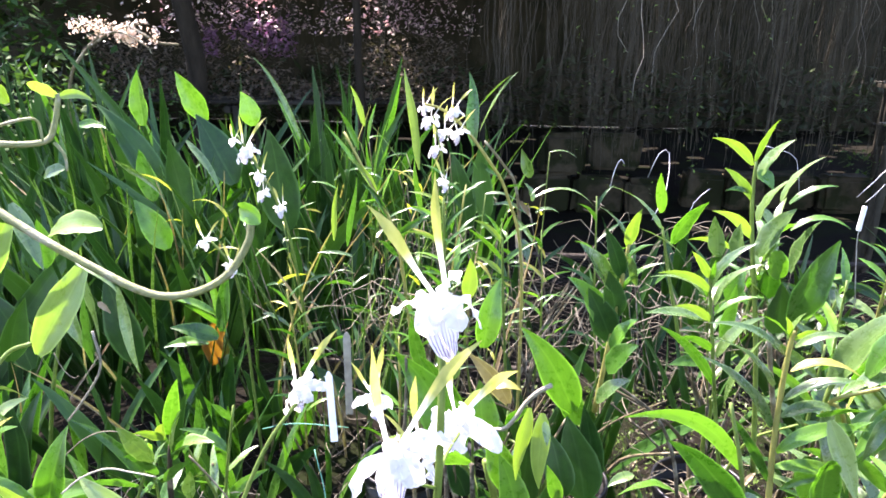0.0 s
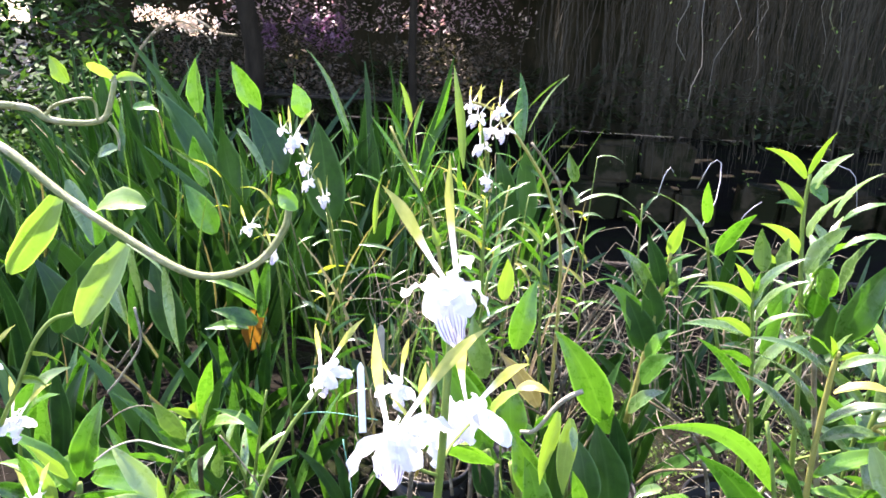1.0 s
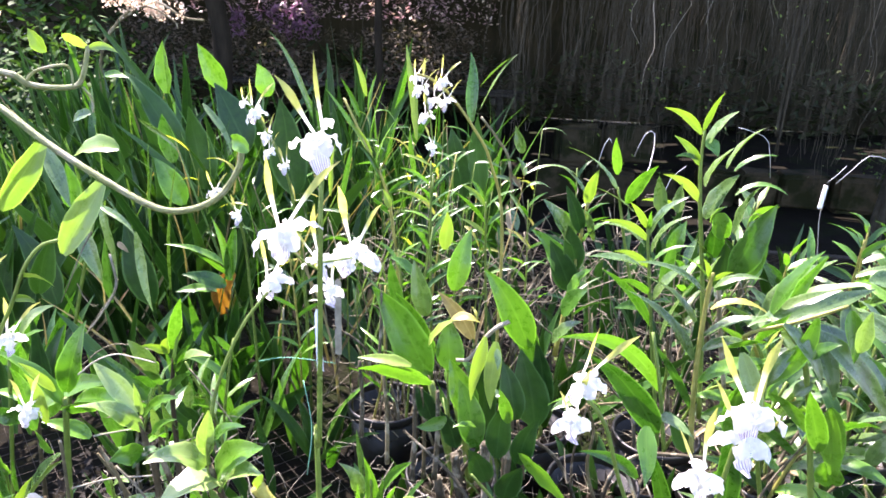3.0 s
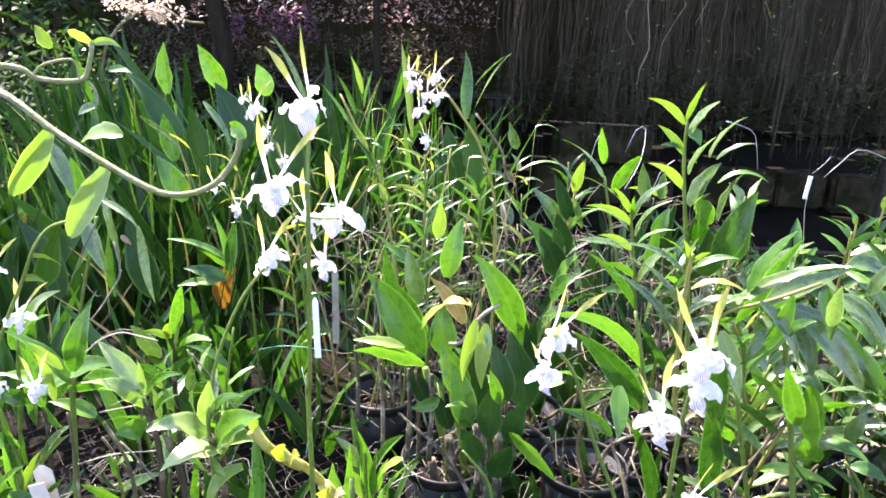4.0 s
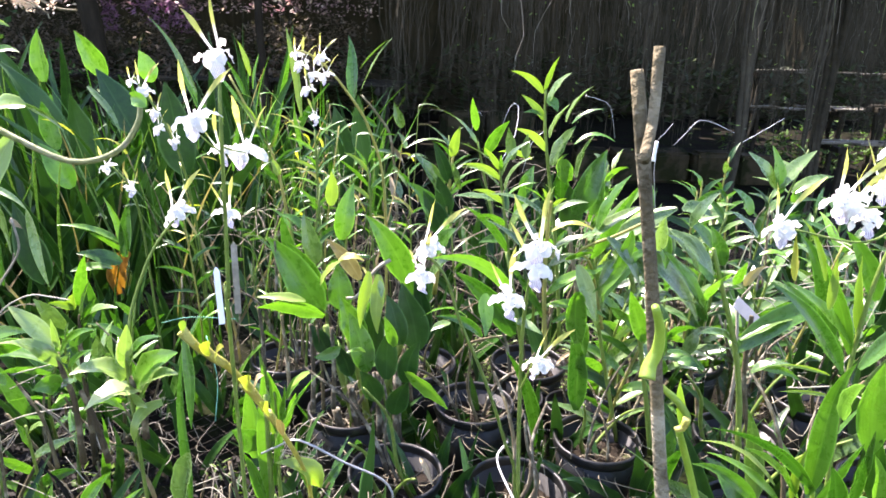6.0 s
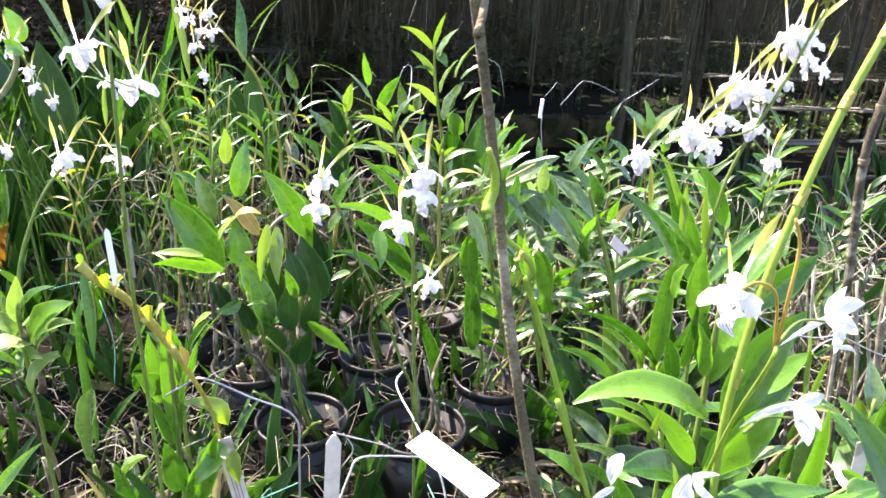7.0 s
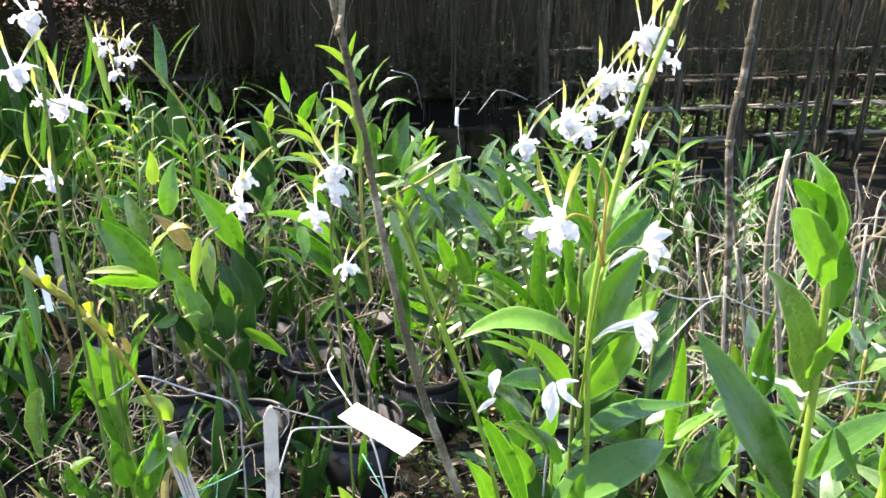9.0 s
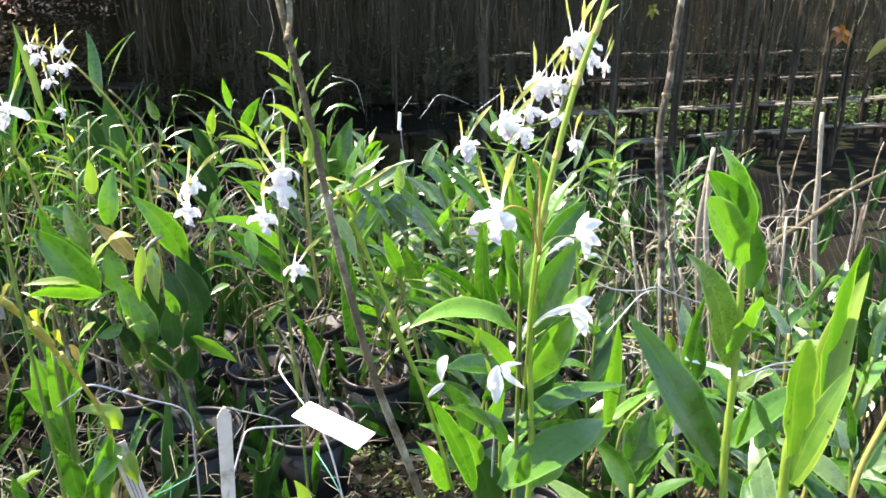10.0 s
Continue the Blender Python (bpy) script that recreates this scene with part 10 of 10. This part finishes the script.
def clear_of_middle(x, y):
    """Keeps the fillers away from the plants that are built one by one."""
    return not (-0.12 < x < 0.56 and 0.3 < y < 1.28) and not (0.3 < x < 0.7 and y < 0.5)


for k in range(38):
    x, y = rnd.uniform(0.75, 2.4), rnd.uniform(1.15, 2.6)
    cane_orchid((x, y, BENCH + 0.02), 0.08 + rnd.uniform(0.24, 0.5) + 0.06 * (y - 0.9), (rnd.uniform(-0.1, 0.1), rnd.uniform(-0.08, 0.02)), 13, 0.155, 0.025, (GREY, GREEN, GREY, BRIGHT, DARK), rnd.uniform(0, 180), 0.2, 3, k)
for k in range(9):
    x, y = rnd.uniform(-0.5, 0.5), rnd.uniform(1.32, 2.0)
    cane_orchid((x, y, BENCH + 0.02), 0.13 + rnd.uniform(0.36, 0.70), (rnd.uniform(-0.08, 0.08), 0), 11, 0.11, 0.0105, (GREEN, GREEN, DARK, BRIGHT), rnd.uniform(-30, 30), 0.4, 2, 50 + k, 0.004, shape="narrow",
                label="slender cane orchid with narrow leaves")
for k in range(10):
    x, y = rnd.uniform(-0.85, 0.3), rnd.uniform(0.72, 1.4)
    if clear_of_middle(x, y):
        cane_orchid((x, y, BENCH + 0.02), 0.16 + rnd.uniform(0.14, 0.34), (rnd.uniform(-0.08, 0.08), 0), 8, 0.11, 0.024, (GREEN, BRIGHT, GREEN, GREY), rnd.uniform(0, 180), 0.2, 2, 90 + k, 0.005)
for k in range(4):
    x, y = rnd.uniform(-0.75, -0.16), rnd.uniform(0.42, 0.78)
    cane_orchid((x, y, BENCH + 0.02), 0.16 + rnd.uniform(0.16, 0.36), (rnd.uniform(-0.06, 0.06), 0), 9, 0.12, 0.024, (LIME, BRIGHT, BRIGHT, GREEN), rnd.uniform(0, 180), 0.3, 3, 130 + k, 0.005)
for k in range(30):
    x, y = rnd.uniform(0.62, 2.0), rnd.uniform(-0.05, 0.75)
    if x < 0.8 and y > 0.3:
        continue
    cane_orchid((x, y, BENCH + 0.02), 0.13 + rnd.uniform(0.16, 0.36), (rnd.uniform(-0.06, 0.06), 0), 9, 0.16, 0.034, (GREEN, DARK, GREEN, GREY), rnd.uniform(0, 180), 0.25, 3, 160 + k, 0.006)
# low filler clumps whose shade-dark green closes the gaps behind and between the pots
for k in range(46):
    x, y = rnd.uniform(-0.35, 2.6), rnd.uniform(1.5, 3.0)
    strap_clump((x, y, BENCH + 0.01), 6, rnd.uniform(0.3, 0.52), rnd.uniform(0.03, 0.055), (DARK, DARK, DARK, DARK), 300 + k, 1.1, "low filler clump with shade put into its dark green")
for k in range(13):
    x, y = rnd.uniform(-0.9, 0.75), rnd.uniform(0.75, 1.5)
    strap_clump((x, y, BENCH + 0.01), 5, rnd.uniform(0.2, 0.34), rnd.uniform(0.025, 0.04), (DARK, DARK, GREEN), 400 + k, 1.2, "low filler clump between the pots, coloured dark for shade")
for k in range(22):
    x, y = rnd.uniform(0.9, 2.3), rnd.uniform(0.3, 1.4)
    strap_clump((x, y, BENCH + 0.01), 6, rnd.uniform(0.28, 0.5), rnd.uniform(0.025, 0.045), (DARK, DARK, DARK, GREY), 500 + k, 1.0, "low filler clump with shade put into its dark green")
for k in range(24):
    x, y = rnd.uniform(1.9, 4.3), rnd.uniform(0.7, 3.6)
    strap_clump((x, y, BENCH + 0.01), 6, rnd.uniform(0.18, 0.36), rnd.uniform(0.03, 0.055), (DARK, DARK, DARK, DARK), 600 + k, 0.9, "low filler clump with shade put into its dark green")
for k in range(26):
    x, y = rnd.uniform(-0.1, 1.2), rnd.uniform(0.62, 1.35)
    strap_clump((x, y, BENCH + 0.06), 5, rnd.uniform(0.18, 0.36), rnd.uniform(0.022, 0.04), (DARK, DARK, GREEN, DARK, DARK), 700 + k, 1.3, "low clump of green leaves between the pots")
# bare old canes standing in the pots
for x, y in POTS:
    if x < 0.0 and y < 1.2:
        continue
    c = thing("old_orchid_cane", (x, y, BENCH + 0.03), "bare brown old orchid canes standing in a pot", "cane", "old canes in pots")
    for i in range(5):
        a, r, h = rnd.uniform(0, 6.28), rnd.uniform(0.01, 0.07), rnd.uniform(0.14, 0.38)
        p = np.array((x + r * math.cos(a), y + r * math.sin(a), BENCH + 0.12))
        lean = np.array((rnd.gauss(0, 0.07), rnd.gauss(0, 0.05), 0))
        bend = np.array((rnd.gauss(0, 0.02), rnd.gauss(0, 0.02), 0))
        thick = rnd.uniform(0.003, 0.0075)
        stem(c, "cane", rnd.choice((CANE_OLD, CANE_OLD, CANE_DRY, CANE)), [p, p + lean * 0.3 + bend + np.array((0, 0, h * 0.4)), p + lean * 0.7 + np.array((0, 0, h * 0.75)), p + lean * 1.5 - bend + np.array((0, 0, h))], thick, thick * 0.45, 7, 4, 0.045)


def tangle(name, x0, x1, y0, y1, z0, z1, count, long, r, material, seed, label):
    """Loose dry roots and twigs caught among the pots."""
    rnd = random.Random(seed)
    vs, fs = [], []
    for k in range(count):
        p = np.array((rnd.uniform(x0, x1), rnd.uniform(y0, y1), rnd.uniform(z0, z1)))
        d = unit((rnd.gauss(0, 1), rnd.gauss(0, 0.7), rnd.gauss(0, 0.6)))
        l = long * rnd.uniform(0.4, 1.5)
        bend = np.array((rnd.gauss(0, 1), rnd.gauss(0, 1), rnd.gauss(0, 1))) * l * 0.3
        turn = np.array((rnd.gauss(0, 1), rnd.gauss(0, 1), rnd.gauss(0, 1))) * l * 0.25
        tv, tf = tube([p - d * l / 2, p - d * l / 6 + bend, p + d * l / 6 + turn, p + d * l / 2 - np.array((0, 0, abs(bend[2])))], r * rnd.uniform(0.6, 1.4), r * 0.6, 4, 3, close=False)
        fs += [tuple(i + len(vs) for i in t) for t in tf]
        vs += tv
    return tagged(sheet(name, vs, fs, material), label, "roots", kind="stuff")


tangle("dry_roots", 0.0, 1.9, 0.55, 2.1, BENCH + 0.02, 0.36, 240, 0.08, 0.0010, ROOT, 61, "tangle of pale dry roots and twigs among the pots")
tangle("dry_roots", -0.1, 1.3, 0.25, 1.35, 0.12, 0.28, 300, 0.045, 0.0006, ROOT_PALE, 65, "fine pale roots and bits of fibre in the pots")
tangle("dry_roots", 0.95, 2.2, 0.45, 1.4, 0.2, 0.72, 190, 0.11, 0.0013, ROOT_PALE, 62, "pale dry aerial roots round dead canes")
for k in range(15):
    x, y = rnd.uniform(0.95, 3.2), rnd.uniform(0.5, 2.0)
    c = thing("old_orchid_cane", (x, y, BENCH), "bare grey dead orchid canes with dry roots", "cane")
    for i in range(4):
        a, b = rnd.uniform(-0.05, 0.05), rnd.gauss(0, 0.10)
        h = rnd.uniform(0.25, 0.62)
        stem(c, "cane", (CANE_OLD, CANE_PALE, CANE_OLD, CANE_DRY)[(i + k) % 4], [(x + a, y, BENCH), (x + a + b * 0.2, y, BENCH + h * 0.55), (x + a + b * 0.7, y + 0.03, BENCH + h * 0.85), (x + a + b * 1.3, y + rnd.uniform(-0.1, 0.1), BENCH + h)], 0.0058, 0.003, 6, 5, 0.05)
# fallen dry leaves
for k in range(7):
    x, y = rnd.uniform(-0.35, 0.75), rnd.uniform(1.5, 2.2)
    c = thing("old_orchid_cane", (x, y, BENCH), "bare dark old orchid canes and withered stalks", "cane")
    for i in range(4):
        a, b, h = rnd.uniform(-0.05, 0.05), rnd.gauss(0, 0.16), rnd.uniform(0.35, 0.7)
        stem(c, "cane", CANE_OLD, [(x + a, y, BENCH), (x + a + b * 0.3, y, BENCH + h * 0.5), (x + a + b, y + rnd.uniform(-0.06, 0.06), BENCH + h)], 0.0045, 0.002, 6, 5, 0.05)
tangle("dry_roots", -0.3, 0.9, 1.45, 2.3, 0.25, 0.7, 170, 0.14, 0.0013, ROOT, 63, "pale dry aerial roots among withered orchids")
leaf_bank("moss", 0.22, 2.6, 0.25, 2.2, BENCH - 0.005, BENCH + 0.045, 16000, 0.016, MOSSY, 91, "low green moss and tiny weeds growing through the wire mesh", category="moss")
leaf_bank("plant_debris", 0.12, 2.6, 0.25, 2.2, BENCH, BENCH + 0.06, 6000, 0.028, DEBRIS, 92, "brown plant debris on the wire mesh, darkened for shade", category="debris")
litter = thing("leaf_litter", (0.4, 1.0, BENCH), "scattered dry straw-coloured fallen leaves", "leaf litter", kind="stuff")
for k in range(34):
    p = np.array((rnd.uniform(0.1, 1.8), rnd.uniform(0.4, 1.7), rnd.uniform(0.1, 0.3)))
    a = rnd.uniform(0, 6.3)
    lf(litter, STRAW, p, p + np.array((math.cos(a), math.sin(a), rnd.uniform(-0.7, 0.5))) * rnd.uniform(0.04, 0.11), rnd.uniform(0.008, 0.018), rnd.uniform(-0.2, 0.3), fold=0.5, name="dry_leaf")

# withered strands caught among the strap leaves, and low leaves at the front edge
for k in range(26):
    x, y = rnd.uniform(-1.35, -0.1), rnd.uniform(1.55, 2.2)
    w = thing("thin_blade", (x, y, BENCH), "thin withered grey leaf leaning among strap leaves", "leaf")
    b = np.array((x, y, rnd.uniform(0.06, 0.3)))
    lf(w, rnd.choice((GREY, GREY, STRAW)), b, b + np.array((rnd.gauss(0, 0.16), rnd.uniform(-0.1, 0.05), rnd.uniform(0.22, 0.42))), rnd.uniform(0.006, 0.013), rnd.uniform(-0.1, 0.15), "narrow", 0.5)
# Thin blades: dry leaves, and strap-edge sheen built as grey leaves
for k in range(110):
    x, y = rnd.uniform(-1.7, 0.1), rnd.uniform(1.7, 3.0)
    w = thing("thin_blade", (x, y, BENCH), "thin grey-green blade added for sheen on strap leaf edges", "leaf")
    b = np.array((x, y, BENCH))
    lean = rnd.gauss(0, 0.22)
    lf(w, rnd.choice((GREY, GREY, GREEN, DARK, GREY, STRAW)), b, b + np.array((lean, rnd.uniform(-0.12, 0.02), rnd.uniform(0.55, 0.82) + 0.12 * (y - 1.7))), rnd.uniform(0.012, 0.026), rnd.uniform(-0.05, 0.12), "narrow", 0.5, face=(-0.6, -0.6, 0.4), twist=60)
for k in range(12):
    x, y = rnd.uniform(-0.6, 0.15), rnd.uniform(0.58, 0.95)
    strap_clump((x, y, BENCH + 0.01), 6, rnd.uniform(0.2, 0.33), rnd.uniform(0.02, 0.034), (DARK, DARK, GREEN, STRAW), 800 + k, 1.3, "low filler clump between the pots, coloured dark for shade")

# withered canes, sheaths and strings low at the left
rnd = random.Random(57)
for k in range(20):
    x, y = rnd.uniform(-0.62, 0.04), rnd.uniform(0.50, 0.95)
    c = thing("old_orchid_cane", (x, y, BENCH), "short withered brown orchid canes with papery sheaths", "cane", "withered canes")
    for i in range(4):
        b = np.array((x + rnd.gauss(0, 0.03), y + rnd.gauss(0, 0.03), BENCH))
        lean, h, thick = rnd.gauss(0, 0.06), rnd.uniform(0.12, 0.34), rnd.uniform(0.0035, 0.0075)
        top = b + np.array((lean, rnd.gauss(0, 0.03), h))
        stem(c, "cane", rnd.choice((CANE_SHEATH, CANE_SHEATH, CANE_DRY, CANE)), [b, (b + top) / 2 + np.array((rnd.gauss(0, 0.012), 0, 0)), top], thick, thick * 0.5, 7, 4, 0.035)
        lf(c, rnd.choice((DEBRIS, DEBRIS, STRAW, DEBRIS, GREEN)), (b + top) / 2, top + np.array((rnd.gauss(0, 0.04), rnd.gauss(0, 0.03), rnd.uniform(-0.05, 0.03))), rnd.uniform(0.008, 0.018), rnd.uniform(0.05, 0.35), fold=0.5, name="sheath")
    for i in range(2):
        b = np.array((x, y, BENCH + rnd.uniform(0.02, 0.25)))
        e = b + np.array((rnd.gauss(0, 0.10), rnd.gauss(0, 0.05), rnd.uniform(-0.02, 0.16)))
        stem(c, "dry_root", ROOT_PALE, [b, (b + e) / 2 + np.array((0, 0, rnd.uniform(0.0, 0.04))), e], 0.0011, 0.0007, 5, 4)
tangle("dry_roots", -0.75, 0.1, 0.5, 1.3, BENCH + 0.02, 0.34, 150, 0.10, 0.0009, ROOT_PALE, 64, "thin pale dry roots and strings among withered canes")
leaf_bank("plant_debris", -0.9, 0.12, 0.35, 1.5, BENCH, BENCH + 0.05, 2600, 0.03, DEBRIS, 93, "brown plant debris on the wire mesh, darkened for shade", category="debris")
leaf_bank("weeds", -0.75, 0.12, 0.4, 1.2, BENCH, BENCH + 0.10, 900, 0.022, MOSSY, 94, "tiny green weeds growing through the wire mesh", category="weeds")
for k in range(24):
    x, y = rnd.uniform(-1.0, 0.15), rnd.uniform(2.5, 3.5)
    strap_clump((x, y, BENCH + 0.01), 6, rnd.uniform(0.62, 0.86), rnd.uniform(0.02, 0.042), (DARK, DARK, GREEN, DARK), 900 + k, 0.6, "clump of slender strap leaves coloured dark for shade")
for k in range(34):
    x, y = rnd.uniform(-0.75, 0.2), rnd.uniform(1.65, 2.5)
    w = thing("withered_stalk", (x, y, BENCH), "thin yellowish dry stalk with withered leaves", "stalk")
    b = np.array((x, y, BENCH))
    top = b + np.array((rnd.gauss(0, 0.12), rnd.uniform(-0.08, 0.04), rnd.uniform(0.5, 0.86)))
    mid = (b + top) / 2 + np.array((rnd.gauss(0, 0.03), 0, 0))
    stem(w, "stalk", rnd.choice((CANE_DRY, CANE_DRY, CANE)), [b, mid, top], 0.0026, 0.0014, 6, 5)
    for i in range(4):
        p = mid + (top - mid) * (i + 1) / 4
        a = rnd.uniform(0, 6.28)
        lf(w, rnd.choice((GREEN, GREEN, YELLOW, GREY)), p, p + np.array((math.cos(a) * 0.09, math.sin(a) * 0.05, rnd.uniform(-0.05, 0.07))), rnd.uniform(0.007, 0.013), rnd.uniform(0.1, 0.35), "narrow", 0.4)
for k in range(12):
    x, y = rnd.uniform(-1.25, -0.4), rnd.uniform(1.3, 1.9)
    strap_clump((x, y, BENCH + 0.01), 6, rnd.uniform(0.28, 0.46), rnd.uniform(0.035, 0.06), (DARK, DARK, DARK, GREEN), 950 + k, 0.9, "low clump of strap leaves coloured dark for shade")
